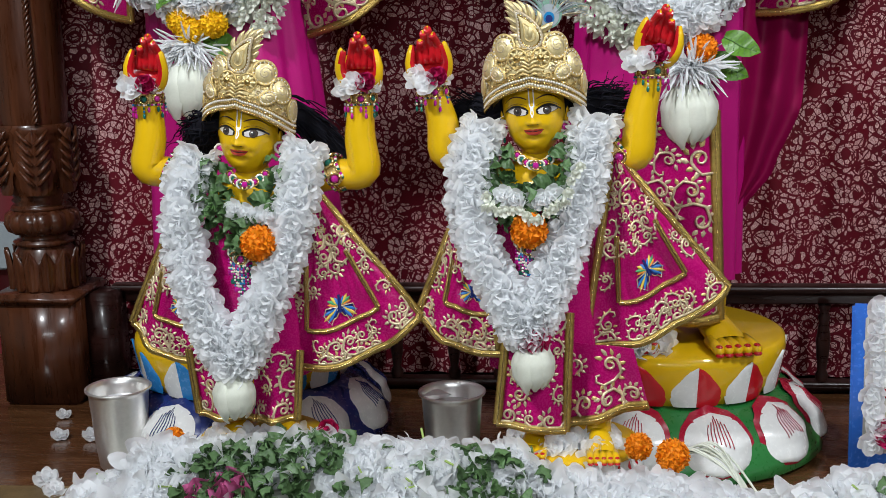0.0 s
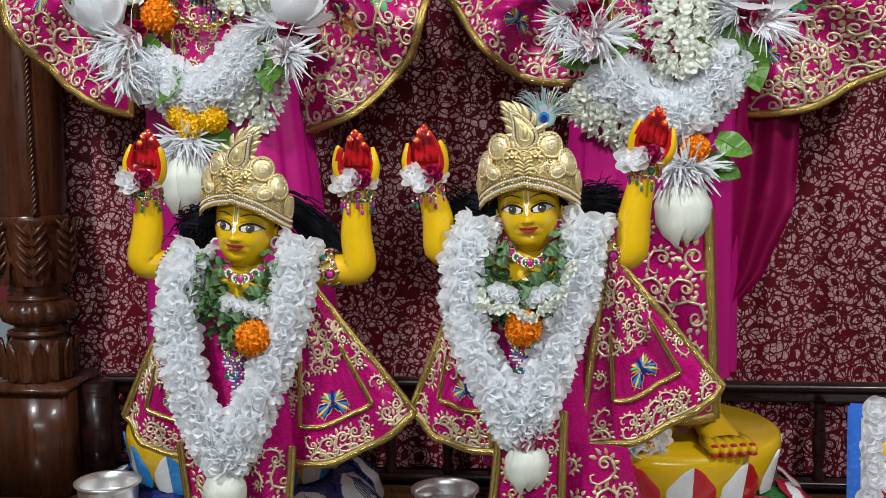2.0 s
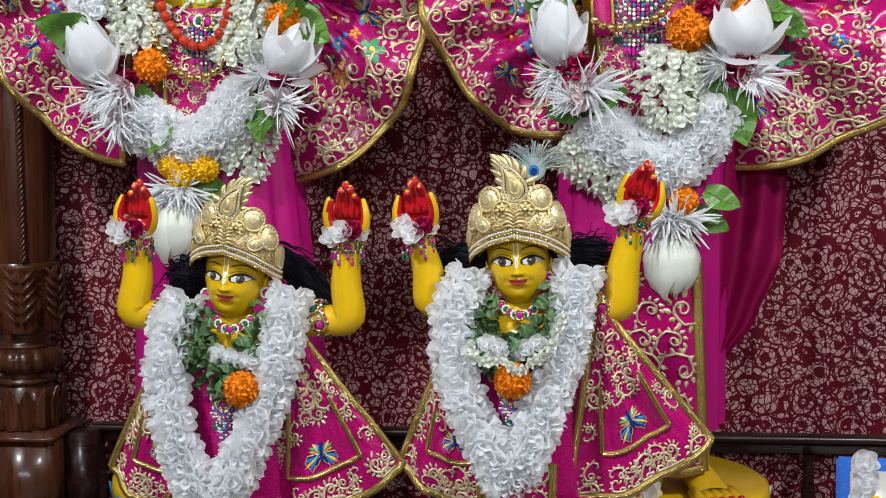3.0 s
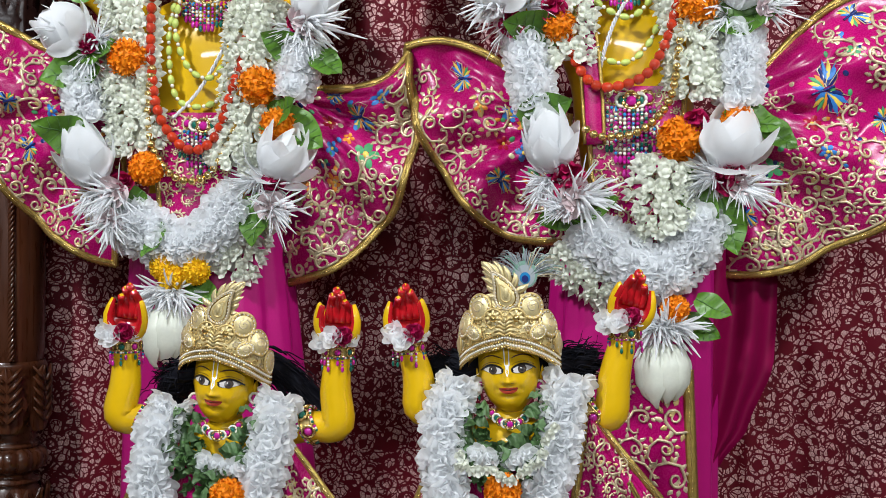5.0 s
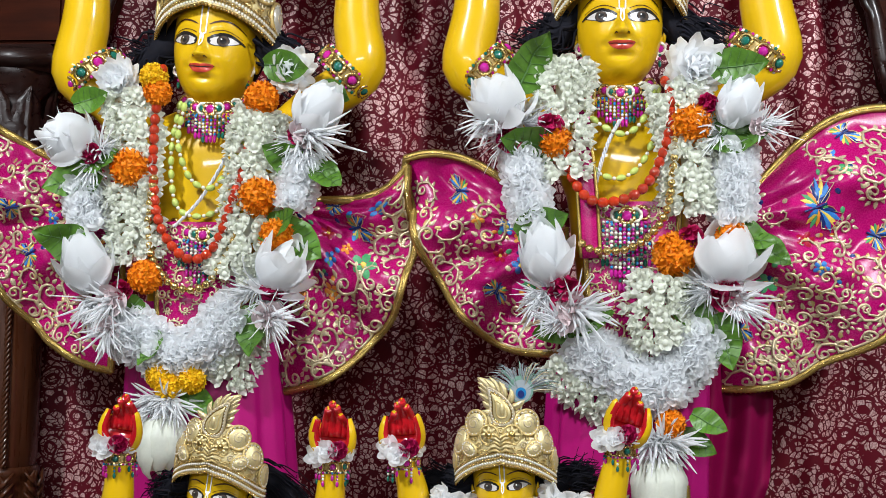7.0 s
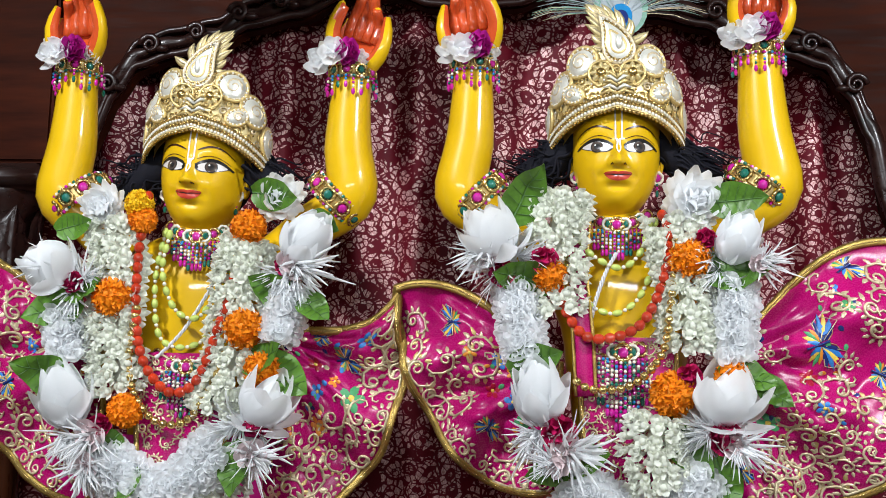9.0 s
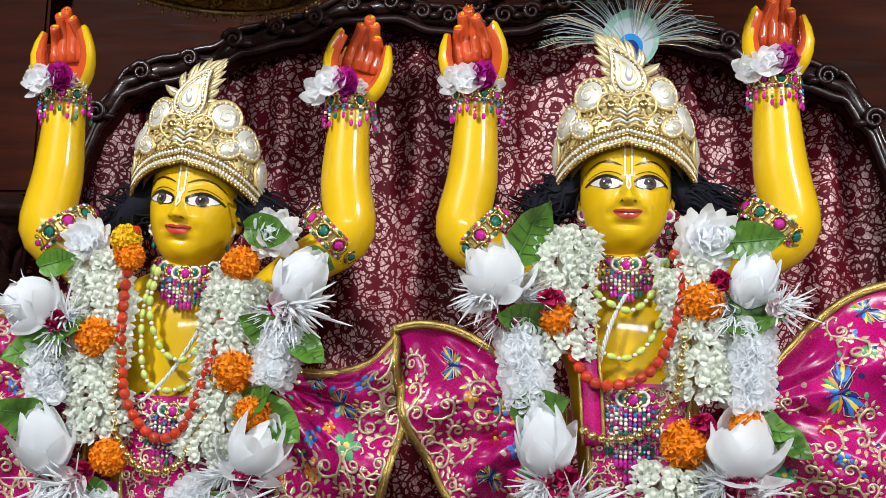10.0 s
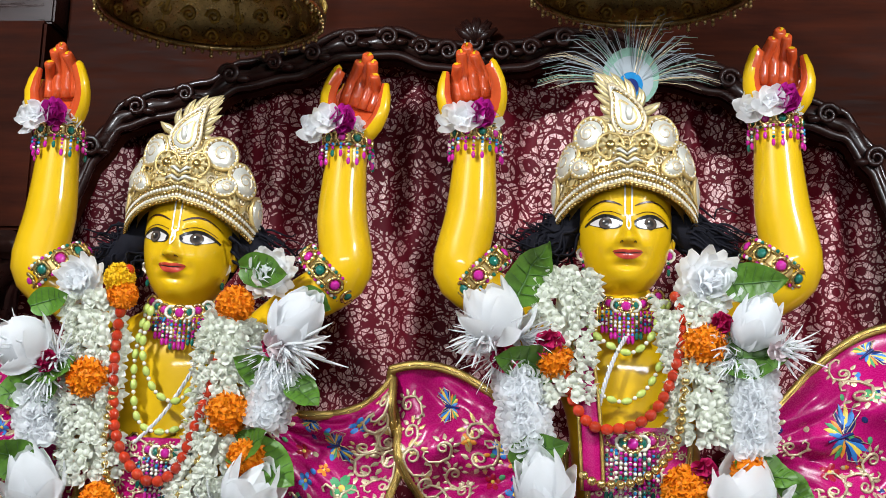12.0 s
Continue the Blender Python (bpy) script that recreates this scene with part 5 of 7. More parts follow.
    tagged(part("filigree", filigree, ob, "couched gold curls and small beads"), kind="stuff")
    mid = Mesh()
    for k in range(5):
        c = shell(0, 0.066 + 0.007 * k, 0.008)
        for s in (-1, 1):
            mid.tube([c, shell(s * 0.10, 0.072 + 0.008 * k, 0.010), shell(s * (0.22 - 0.02 * k), 0.066 + 0.010 * k, 0.009)], [0.002, 0.0035, 0.0015], cloth if k % 2 else M_GOLD, 6)
    part("centre_leaves", mid, ob)
    crest = Mesh()
    yc = shell(0, 0.16, 0).y

    def drop(g, t):
        """The paisley's outline: a round foot that narrows to a bent tip."""
        q = 0.5 - 0.5 * math.cos(t)
        x = -0.034 * math.sin(t) * (1.0 - 0.66 * q) + 0.030 * q ** 3 - 0.005
        z = 0.162 + 0.082 * (q - 0.5)
        return (bend * (-0.003 + (x + 0.003) * g), 0.152 + (z - 0.152) * g)
    crest.grid(lambda u, v: (drop(v, 2 * math.pi * u)[0], yc - 0.004 - 0.010 * math.sqrt(max(0, 1 - v * v)), drop(v, 2 * math.pi * u)[1]), 28, 6, cloth, wrap=True)
    crest.grid(lambda u, v: (drop(v, 2 * math.pi * u)[0], yc + 0.008, drop(v, 2 * math.pi * u)[1]), 28, 2, cloth, wrap=True)
    for g, rad, mat in ((1.0, 0.0030, M_PALEGOLD), (0.80, 0.0020, M_GOLDBEAD), (0.46, 0.0026, M_GOLD)):
        crest.tube([(drop(g, t)[0], yc - 0.008 - 0.006 * (1 - g), drop(g, t)[1]) for t in (2 * math.pi * i / 30 for i in range(31))], rad, mat, 6, cap=False)
    crest.ball((bend * -0.004, yc - 0.0135, 0.156), (0.006, 0.004, 0.013), cloth, 10, 6)
    for i in range(30):
        t = 2 * math.pi * i / 30
        crest.ball((drop(0.90, t)[0], yc - 0.010, drop(0.90, t)[1]), 0.0019, M_PEARL, 6, 4)
    part("paisley_crest", crest, ob)
    for k in range(17):
        t = 0.9 + (2 * math.pi - 1.55) * k / 16
        x, z = drop(1.0, t)
        d = Vector((x + bend * 0.004, 0, z - 0.150)).normalized()
        long = 1.25 if bend * x < 0.006 else 0.85
        leafm = Mesh()
        p0 = Vector((x, yc + 0.001 + 0.002 * (k % 2), z))
        sway = Vector((bend * 0.007 * (z > 0.165), 0, 0.003))
        leafm.tube([p0 - d * 0.006, p0 + d * 0.004 * long, p0 + d * 0.012 * long + sway * 0.4, p0 + d * 0.018 * long + sway, p0 + d * 0.023 * long + sway * 2], [0.005, 0.0080, 0.0075, 0.0048, 0.0004], M_CREAMGOLD, 6, flat=0.45, squash=(0, 1, 0))
        leafm.tube([p0 + Vector((0, -0.004, 0)), p0 + d * 0.012 * long + sway * 0.4 + Vector((0, -0.0042, 0)), p0 + d * 0.021 * long + sway * 1.6 + Vector((0, -0.002, 0))], [0.0012, 0.0014, 0.0006], M_PALEGOLD, 4)
        part("crest_leaf", leafm, ob)
    return ob


crown("small gold crown with paisley crest, padded and beaded", 0.62, (-0.350, -0.322, 1.428), -7, 7, M_CREAMGOLD, 1)
crown("small gold crown with paisley crest and feather tuft", 0.65, (0.068, -0.322, 1.449), -4, -2, M_CREAMGOLD, -1)
crown("tall white and gold crown with paisley crest", 0.99, (-0.463, -0.003, 2.166), -2, 3, M_SILVERCLOTH, 1)
crown("tall white and gold crown with peacock feather", 1.02, (0.247, -0.003, 2.202), -2, -1, M_SILVERCLOTH, -1)


def peacock_feather(at, S, label):
    """An eye of blue and bronze on a quill, with loose barbs that fan out round it."""
    ob = thing("peacock_feather", label, "feather", at, group="feathers")
    rng = random.Random(5)
    eye = Mesh()
    for r, mat, y in ((0.040, M_FEATHER, 0.0), (0.032, M_GREYSTONE, -0.0008), (0.017, M_CYANSTONE, -0.0016), (0.011, M_NAVY, -0.0024)):
        eye.grid(lambda u, v: (r * S * v * math.cos(2 * math.pi * u), y, (0.020 + 0.5 * r) * S + r * S * 1.1 * v * math.sin(2 * math.pi * u)), 20, 2, mat, wrap=True)
    part("eye", eye, ob, "blue and bronze eye")
    barbs = Mesh()
    for k in range(120):
        a = radians(rng.uniform(-84, 84))
        n = rng.uniform(0.085, 0.135) * S * (1.05 - 0.25 * abs(math.sin(a)))
        p0 = Vector((0.012 * S * math.sin(a), rng.uniform(0, 0.006), 0.03 * S))
        d = Vector((math.sin(a), rng.uniform(-0.15, 0.15), math.cos(a)))
        bend = Vector((math.sin(a) * 0.2, 0, -0.18)) * n
        barbs.tube([p0, p0 + d * n * 0.5, p0 + d * n * 0.85 + bend * 0.35, p0 + d * n + bend], [0.0009, 0.0008, 0.0007, 0.0003], rng.choice((M_FEATHER, M_GREYSTONE, M_GREYSTONE, M_PALEGOLD)), 4, cap=False)
    tagged(part("plume", barbs, ob, "loose green barbs"), kind="stuff")
    part("quill", Mesh().tube([(0, 0.002, -0.05 * S), (0, 0.002, 0.05 * S)], 0.0016, M_CREAM, 6), ob)
    return ob


peacock_feather((0.252, -0.03, 2.392), 1.15, "peacock feather fixed in the white and gold crown")
peacock_feather((0.088, -0.290, 1.556), 0.46, "small peacock feather in the gold crown")


# ---- flowers: shared meshes ----
def petal(mesh, m, length, width, mat, cup=0.3, curl_back=0.2, point=0.6, nu=3, nv=4, blunt=False):
    """One petal that grows along z from the origin, hollow towards -y, its tip bent outwards."""
    def fn(u, v):
        a = (u - 0.5) * 2
        w = width * (math.sin(math.pi * (0.08 + 0.92 * v) ** 0.8) ** point if v < 1 else 0.12)
        if blunt:
            w = width * min(1.0, 0.25 + 1.6 * v) * math.sqrt(max(0.05, 1 - max(0.0, (v - 0.5) / 0.51) ** 2))
        return (a * w, cup * w * (a * a) * -1 + curl_back * length * v * v * v - 0.10 * length * math.sin(math.pi * v), length * v)
    return mesh.grid(fn, nu, nv, mat, m)


def spread(mesh, n, tilt, length, width, mat, rng, z=0.0, **kw):
    """A whorl of petals; tilt is the angle in degrees from the flower's axis."""
    for k in range(n):
        a = 360 * k / n + rng.uniform(-10, 10)
        petal(mesh, pose(0, 0, z) @ pose(0, 0, 0, 0, 0, a) @ pose(0, 0, 0, -(tilt + rng.uniform(-8, 8)), 0, 0) @ pose(0, 0, 0, 0, rng.uniform(-12, 12), 180), length * rng.uniform(0.88, 1.1), width, mat, **kw)


def blossom_mesh(name, mat, seed):
    """A loose double white blossom, about 4 cm across, facing +z."""
    rng, m = random.Random(seed), Mesh()
    spread(m, 6, 78, 0.0235, 0.0100, mat, rng, cup=0.12, curl_back=0.22, nu=4, nv=6, blunt=True)
    spread(m, 5, 55, 0.0185, 0.0090, mat, rng, 0.003, cup=0.15, curl_back=0.2, nu=4, nv=5, blunt=True)
    spread(m, 4, 28, 0.013, 0.0070, mat, rng, 0.005, cup=0.3, nu=3, nv=4, blunt=True)
    return m.data(name)


def mum_mesh(name, mat, seed):
    """A full, ruffled white head, about 8 cm across."""
    rng, m = random.Random(seed), Mesh()
    for n, tilt, ln in ((13, 95, 0.038), (13, 78, 0.038), (12, 60, 0.036), (10, 42, 0.033), (8, 24, 0.030), (4, 8, 0.027)):
        spread(m, n, tilt, ln, 0.0095, mat, rng, cup=0.18, curl_back=0.15, nu=4, nv=5, blunt=True)
    return m.data(name)


def marigold_mesh(name, mat, seed):
    """A dense ball of short frilled petals, about 6.5 cm across."""
    rng, m = random.Random(seed), Mesh()
    m.ball((0, 0, 0), 0.025, mat, 12, 8)
    n = 430
    for k in range(n):
        z = 1 - 1.75 * k / n
        a = k * 2.39996
        d = Vector((math.sqrt(max(0, 1 - z * z)) * math.cos(a), math.sqrt(max(0, 1 - z * z)) * math.sin(a), z))
        petal(m, aim(d * 0.016, d + Vector((rng.uniform(-.3, .3), rng.uniform(-.3, .3), rng.uniform(-.2, .2))), rng.uniform(0, 6.28)), 0.0128 * rng.uniform(0.85, 1.12), 0.0040, mat, cup=0.5, curl_back=0.3, nu=2, nv=3, blunt=True)
    return m.data(name)


def lotus_mesh(name, mat, seed, opened=1.0):
    """A half-open lotus with broad cupped petals, about 10 cm tall."""
    rng, m = random.Random(seed), Mesh()
    for n, tilt, ln, w in ((5, 10, 0.088, 0.026), (6, 24 * opened, 0.096, 0.034), (6, 40 * opened, 0.092, 0.034), (5, 74 * opened, 0.075, 0.026)):
        for k in range(n):
            a = 360 * k / n + tilt * 3 + rng.uniform(-8, 8)
            petal(m, pose(0, 0, 0, 0, 0, a) @ pose(0, -0.008, 0, tilt, 0, 0), ln * rng.uniform(0.82, 1.08), w * rng.uniform(0.85, 1.2), mat, cup=-0.5 * rng.uniform(0.6, 1.2), curl_back=rng.uniform(0.0, 0.3), point=0.62, nu=6, nv=8)
    return m.data(name)


def bud_mesh(name, mat, seed):
    """A closed hanging bud with overlapping petals and a ragged mouth."""
    rng, m = random.Random(seed), Mesh()
    m.turned([(0.012, 0.0), (0.028, 0.008), (0.036, 0.028), (0.035, 0.05), (0.026, 0.068), (0.014, 0.076)], mat, 24)
    for k in range(9):
        a = 2 * math.pi * k / 9

        def fn(u, v, a=a, o=rng.uniform(0.0015, 0.004), l=rng.uniform(0.074, 0.09)):
            w = (u - 0.5) * 2
            r = lerp([(0, 0.013), (0.12, 0.029), (0.38, 0.037), (0.66, 0.0355), (0.9, 0.027), (1, 0.018)], v) + o * (1 - w * w)
            b = a + w * 0.5 * (1 - 0.75 * max(0, v - 0.72) / 0.28)
            return (r * math.cos(b), r * math.sin(b), l * v)
        m.grid(fn, 5, 10, mat)
    return m.data(name)


def spider_mesh(name, mat, seed, n=52, length=0.052):
    """A tuft of long narrow petals that burst to one side."""
    rng, m = random.Random(seed), Mesh()
    for k in range(n):
        a, t = rng.uniform(0, 6.28), radians(abs(rng.gauss(0, 42)))
        d = Vector((math.sin(t) * math.cos(a), math.sin(t) * math.sin(a), math.cos(t)))
        q = length * rng.uniform(0.6, 1.15)
        side = Vector((rng.uniform(-1, 1), rng.uniform(-1, 1), rng.uniform(-1, 1))) * q * 0.26
        m.tube([(0, 0, 0), d * q * 0.4, d * q * 0.8 + side * 0.6, d * q + side], [0.0012, 0.0021, 0.0018, 0.0006], mat, 5, cap=False, flat=0.4)
    return m.data(name)


def rose_mesh(name, mat, seed):
    rng, m = random.Random(seed), Mesh()
    for n, tilt, ln, w in ((3, 6, 0.022, 0.010), (5, 24, 0.024, 0.013), (6, 46, 0.026, 0.015), (7, 70, 0.026, 0.015)):
        spread(m, n, tilt, ln, w, mat, rng, cup=0.6, curl_back=0.35, point=0.35, nu=4, nv=4)
    return m.data(name)


def leaf_mesh(name, mat, seed, length=0.085, width=0.028):
    """A broad leaf, folded on its midrib and arched, with raised veins."""
    rng, m = random.Random(seed), Mesh()

    def fn(u, v, lift=0.0):
        a = (u - 0.5) * 2
        w = width * math.sin(math.pi * (0.04 + 0.96 * v) ** 0.75) ** 0.8 if v < 1 else 0.0004
        wave = 0.0025 * math.sin(v * 14 + a * 2 + seed)
        return (a * w, -0.30 * w * abs(a) + 0.012 * math.sin(v * 3) + wave - lift - 0.0012 * math.cos(a * 3) * abs(math.sin(v * 22)), length * v)
    m.grid(fn, 10, 14, mat)
    m.tube([Vector(fn(0.5, i / 10, 0.0012)) for i in range(10)], [0.0014 - 0.0011 * i / 10 for i in range(10)], M_VEIN, 5)
    for k in range(5):
        for s in (-1, 1):
            m.tube([Vector(fn(0.5 + s * 0.42 * i / 4, 0.15 + 0.14 * k + 0.10 * i / 4, 0.0008)) for i in range(5)], 0.0005, M_VEIN, 4, cap=False)
    return m.data(name)


def tuberose_mesh(name, mat, seed):
    """A waxy bud-like floret: a tube that opens into a few short lobes."""
    rng, m = random.Random(seed), Mesh()
    m.tube([(0, 0, 0), (0, 0, 0.006), (0.001, 0, 0.014), (0.001, 0, 0.018)], [0.0022, 0.0042, 0.0052, 0.0030], mat, 7)
    spread(m, 5, 62, 0.0120, 0.0052, mat, rng, 0.014, cup=0.35, curl_back=0.2, nu=3, nv=3)
    return m.data(name)


BLOSSOM = [blossom_mesh("blossom", M_PETAL, k) for k in range(4)]
MUM = [mum_mesh("chrysanthemum", M_PETAL, k) for k in range(2)]
MARIGOLD, YELLOW_MARIGOLD = marigold_mesh("marigold", M_ORANGEFLOWER, 1), marigold_mesh("yellow_marigold", M_YELLOWFLOWER, 2)
LOTUS = [lotus_mesh("lotus", M_PETAL, k, 0.55 + 0.22 * k) for k in range(3)]
BUD = bud_mesh("lotus_bud", M_CREAM, 4)
SPIDER = [spider_mesh("spider_flower", M_PETAL, k) for k in range(3)]
ROSE, PINK_ROSE, BLUSH = rose_mesh("rose", M_ROSE, 1), rose_mesh("pink_rose", M_PINK, 2), blossom_mesh("blush_blossom", M_BLUSH, 8)
LEAF = [leaf_mesh("leaf", M_LEAF, k) for k in range(3)]
TULSI = [leaf_mesh("basil_leaf", M_TULSI, 5 + k, 0.026, 0.0085) for k in range(3)]
TUBEROSE = [tuberose_mesh("tuberose", M_CREAM, k) for k in range(2)]


def strand(parent, name, meshes, path, step, rows, width, size, rng, lift=0.015, face=-1.0, droop=0.35):
    """Packs flowers along a path: rows of them across, each facing outwards and a little down."""
    path = [Vector(p) for p in path]
    total = sum((b - a).length for a, b in zip(path, path[1:]))
    fine = spline(path, 60)
    n = max(2, int(total / step))
    for i in range(n + 1):
        s = i / n * 60
        k = min(int(s), 59)
        p = fine[k].lerp(fine[k + 1], s - k)
        d = (fine[min(k + 1, 60)] - fine[max(k - 1, 0)]).normalized()
        side = d.cross(Vector((0, -1, 0))).normalized()
        for j in range(rows):
            w = (j - (rows - 1) / 2) / max(1, (rows - 1) / 2) if rows > 1 else rng.uniform(-0.4, 0.4)
            w += rng.uniform(-0.15, 0.15) + 0.12 * (i % 2)
            way = side * w * 0.95 + Vector((0, face * (1.05 - 0.5 * abs(w)), 0)) + Vector((0, 0, -droop)) + Vector((rng.uniform(-.16, .16), rng.uniform(-.15, .15), rng.uniform(-.16, .16)))
            at = p + side * w * width * 0.62 + Vector((0, -lift * (1 - 0.7 * w * w) + rng.uniform(-0.004, 0.004), rng.uniform(-0.004, 0.004)))
            part(name, rng.choice(meshes), parent, m=aim(at, way, rng.uniform(0, 6.28), size * rng.uniform(0.88, 1.12)))


def cord(parent, path, rad=0.012, mat=None):
    part("cord", Mesh().tube(spline(path, 30), rad, mat or M_CREAM, 8), parent)


# Places of the flowers: x, z, size and lean; paths of ropes and strings.
LOTUS_A = [(-0.649, 1.996, 1, -60), (-0.630, 1.760, 1.15, -12), (-0.284, 2.029, 1.1, 40), (-0.332, 1.768, 1.1, 30)]
LOTUS_B = [(0.065, 2.042, 1.1, -30), (0.133, 1.781, 1.15, -12), (0.413, 2.041, 1, 25), (0.405, 1.784, 1.15, 5)]
MUM_A = [(-0.605, 2.075, 0.95), (-0.649, 1.862, 1), (-0.307, 2.093, 0.95), (-0.667, 1.973, 0.8)]
MUM_B = [(0.364, 2.094, 1.2), (0.056, 1.992, 0.7)]
MARI_A = [(-0.574, 1.922, 1), (-0.543, 1.740, 0.85), (-0.354, 2.041, 0.85), (-0.354, 1.875, 1), (-0.321, 1.810, 0.9), (-0.532, 2.051, 0.7)]
MARI_B = [(0.135, 1.970, 0.85), (0.356, 1.998, 1), (0.330, 1.787, 1.05), (0.421, 1.815, 0.8), (0.324, 1.515, 0.7)]
YMARI_A = [(-0.512, 1.577, 0.7), (-0.459, 1.571, 0.7), (-0.539, 2.077, 0.7), (-0.497, 1.563, 0.75)]
ROSE_A = [(-0.580, 1.727, 0.8), (-0.289, 1.992, 0.7), (-0.322, 1.734, 0.8), (-0.640, 1.959, 0.7)]
ROSE_B = [(0.062, 1.985, 0.9), (0.155, 1.734, 1.2), (0.407, 1.737, 1.1), (0.126, 2.005, 0.9), (0.353, 1.827, 0.8), (0.379, 2.042, 0.7)]
SPIDER_A = [(-0.274, 1.978, 1, 100), (-0.589, 1.703, 1, -150), (-0.330, 1.678, 0.95, 120), (-0.598, 1.656, 0.9, 170), (-0.670, 1.973, 0.8, -110)]
SPIDER_B = [(0.459, 1.991, 0.7, 80), (0.165, 1.698, 1.1, 100), (0.420, 1.715, 0.9, 130), (0.152, 1.675, 0.8, -90), (0.038, 2.006, 0.9, -120)]
LEAF_A = [(-0.645, 2.039, 0.8, 75), (-0.671, 1.902, 1.2, -110), (-0.678, 1.794, 1.3, -70), (-0.576, 1.671, 1, -140), (-0.311, 1.938, 1, -60), (-0.234, 1.910, 0.9, 130), (-0.309, 2.091, 1, 100), (-0.227, 2.048, 0.7, 120), (-0.314, 1.834, 1, 60), (-0.280, 1.801, 1.2, 125), (-0.358, 1.650, 1.1, 175), (-0.531, 1.619, 0.8, 200), (-0.622, 1.938, 0.9, 70)]
LEAF_B = [(0.102, 2.098, 1.3, 30), (0.089, 1.960, 1.2, -80), (0.118, 1.832, 1.1, 70), (0.188, 1.685, 1.1, 80), (0.431, 2.092, 1.1, 85), (0.431, 1.986, 1.3, 80), (0.445, 1.820, 1.1, 110), (0.360, 1.696, 1.1, 140), (0.406, 1.647, 1.1, 165), (0.385, 1.520, 0.75, 115), (0.138, 1.661, 0.9, -100), (0.485, 1.793, 0.8, 130)]
ROLL_A1 = [(-0.581, -0.100, 1.656), (-0.541, -0.100, 1.633), (-0.487, -0.100, 1.603), (-0.439, -0.100, 1.635), (-0.388, -0.100, 1.682)]
ROLL_A2 = [(-0.282, -0.100, 1.929), (-0.300, -0.100, 1.867)]
ROLL_A3 = [(-0.663, -0.095, 1.890), (-0.646, -0.095, 1.833)]
ROLL_B1 = [(0.180, -0.100, 1.644), (0.230, -0.100, 1.603), (0.298, -0.100, 1.568), (0.347, -0.100, 1.614), (0.374, -0.100, 1.660)]
ROLL_B2 = [(0.083, -0.100, 1.948), (0.100, -0.100, 1.851)]
ROLL_B3 = [(0.427, -0.100, 1.958), (0.423, -0.100, 1.852)]
TUBE_A1 = [(-0.583, -0.095, 2.050), (-0.571, -0.095, 1.963), (-0.573, -0.095, 1.867), (-0.561, -0.095, 1.780)]
TUBE_A2 = [(-0.353, -0.095, 2.020), (-0.366, -0.095, 1.953), (-0.373, -0.095, 1.839), (-0.400, -0.095, 1.744)]
TUBE_A3 = [(-0.415, -0.080, 1.573), (-0.392, -0.080, 1.621), (-0.378, -0.080, 1.659)]
TUBE_B1 = [(0.157, -0.095, 2.104), (0.148, -0.095, 2.047), (0.150, -0.095, 1.917)]
TUBE_B2 = [(0.337, -0.095, 2.065), (0.351, -0.095, 1.963), (0.360, -0.095, 1.862)]
TUBE_B3 = [(0.314, -0.110, 1.750), (0.301, -0.110, 1.705), (0.315, -0.110, 1.646)]
TUBE_B4 = [(0.144, -0.080, 1.620), (0.181, -0.080, 1.583), (0.227, -0.080, 1.566)]
CORAL_A = [(-0.524, -0.116, 2.093), (-0.535, -0.116, 2.003), (-0.534, -0.116, 1.898), (-0.518, -0.116, 1.820), (-0.473, -0.116, 1.771), (-0.429, -0.116, 1.789), (-0.399, -0.116, 1.867), (-0.374, -0.116, 1.955)]
CORAL_B = [(0.313, -0.116, 2.069), (0.325, -0.116, 2.035), (0.313, -0.116, 1.958), (0.280, -0.116, 1.894), (0.230, -0.116, 1.871), (0.188, -0.116, 1.878), (0.157, -0.116, 1.928), (0.152, -0.116, 1.987)]
GOLD_A = [(-0.533, -0.118, 1.907), (-0.541, -0.118, 1.828), (-0.530, -0.118, 1.769), (-0.491, -0.118, 1.724), (-0.443, -0.118, 1.725), (-0.407, -0.118, 1.773), (-0.384, -0.118, 1.825)]
GOLD_B = [(0.334, -0.118, 2.044), (0.328, -0.118, 1.941), (0.313, -0.118, 1.849), (0.264, -0.118, 1.798), (0.206, -0.118, 1.791), (0.180, -0.118, 1.803)]
LIME_A1 = [(-0.500, -0.092, 2.036), (-0.513, -0.092, 1.951), (-0.502, -0.092, 1.864), (-0.460, -0.092, 1.844), (-0.413, -0.092, 1.871), (-0.392, -0.092, 1.955), (-0.388, -0.092, 2.025)]
LIME_A2 = [(-0.491, -0.098, 2.031), (-0.500, -0.098, 1.969), (-0.477, -0.098, 1.908), (-0.440, -0.098, 1.892), (-0.412, -0.098, 1.927), (-0.386, -0.098, 2.007)]
LIME_B1 = [(0.177, -0.092, 2.057), (0.162, -0.092, 1.996), (0.187, -0.092, 1.937), (0.238, -0.092, 1.912), (0.280, -0.092, 1.940), (0.305, -0.092, 2.009), (0.304, -0.092, 2.069)]
LIME_B2 = [(0.181, -0.098, 2.052), (0.194, -0.098, 2.014), (0.245, -0.098, 1.985), (0.279, -0.098, 2.008), (0.296, -0.098, 2.059)]


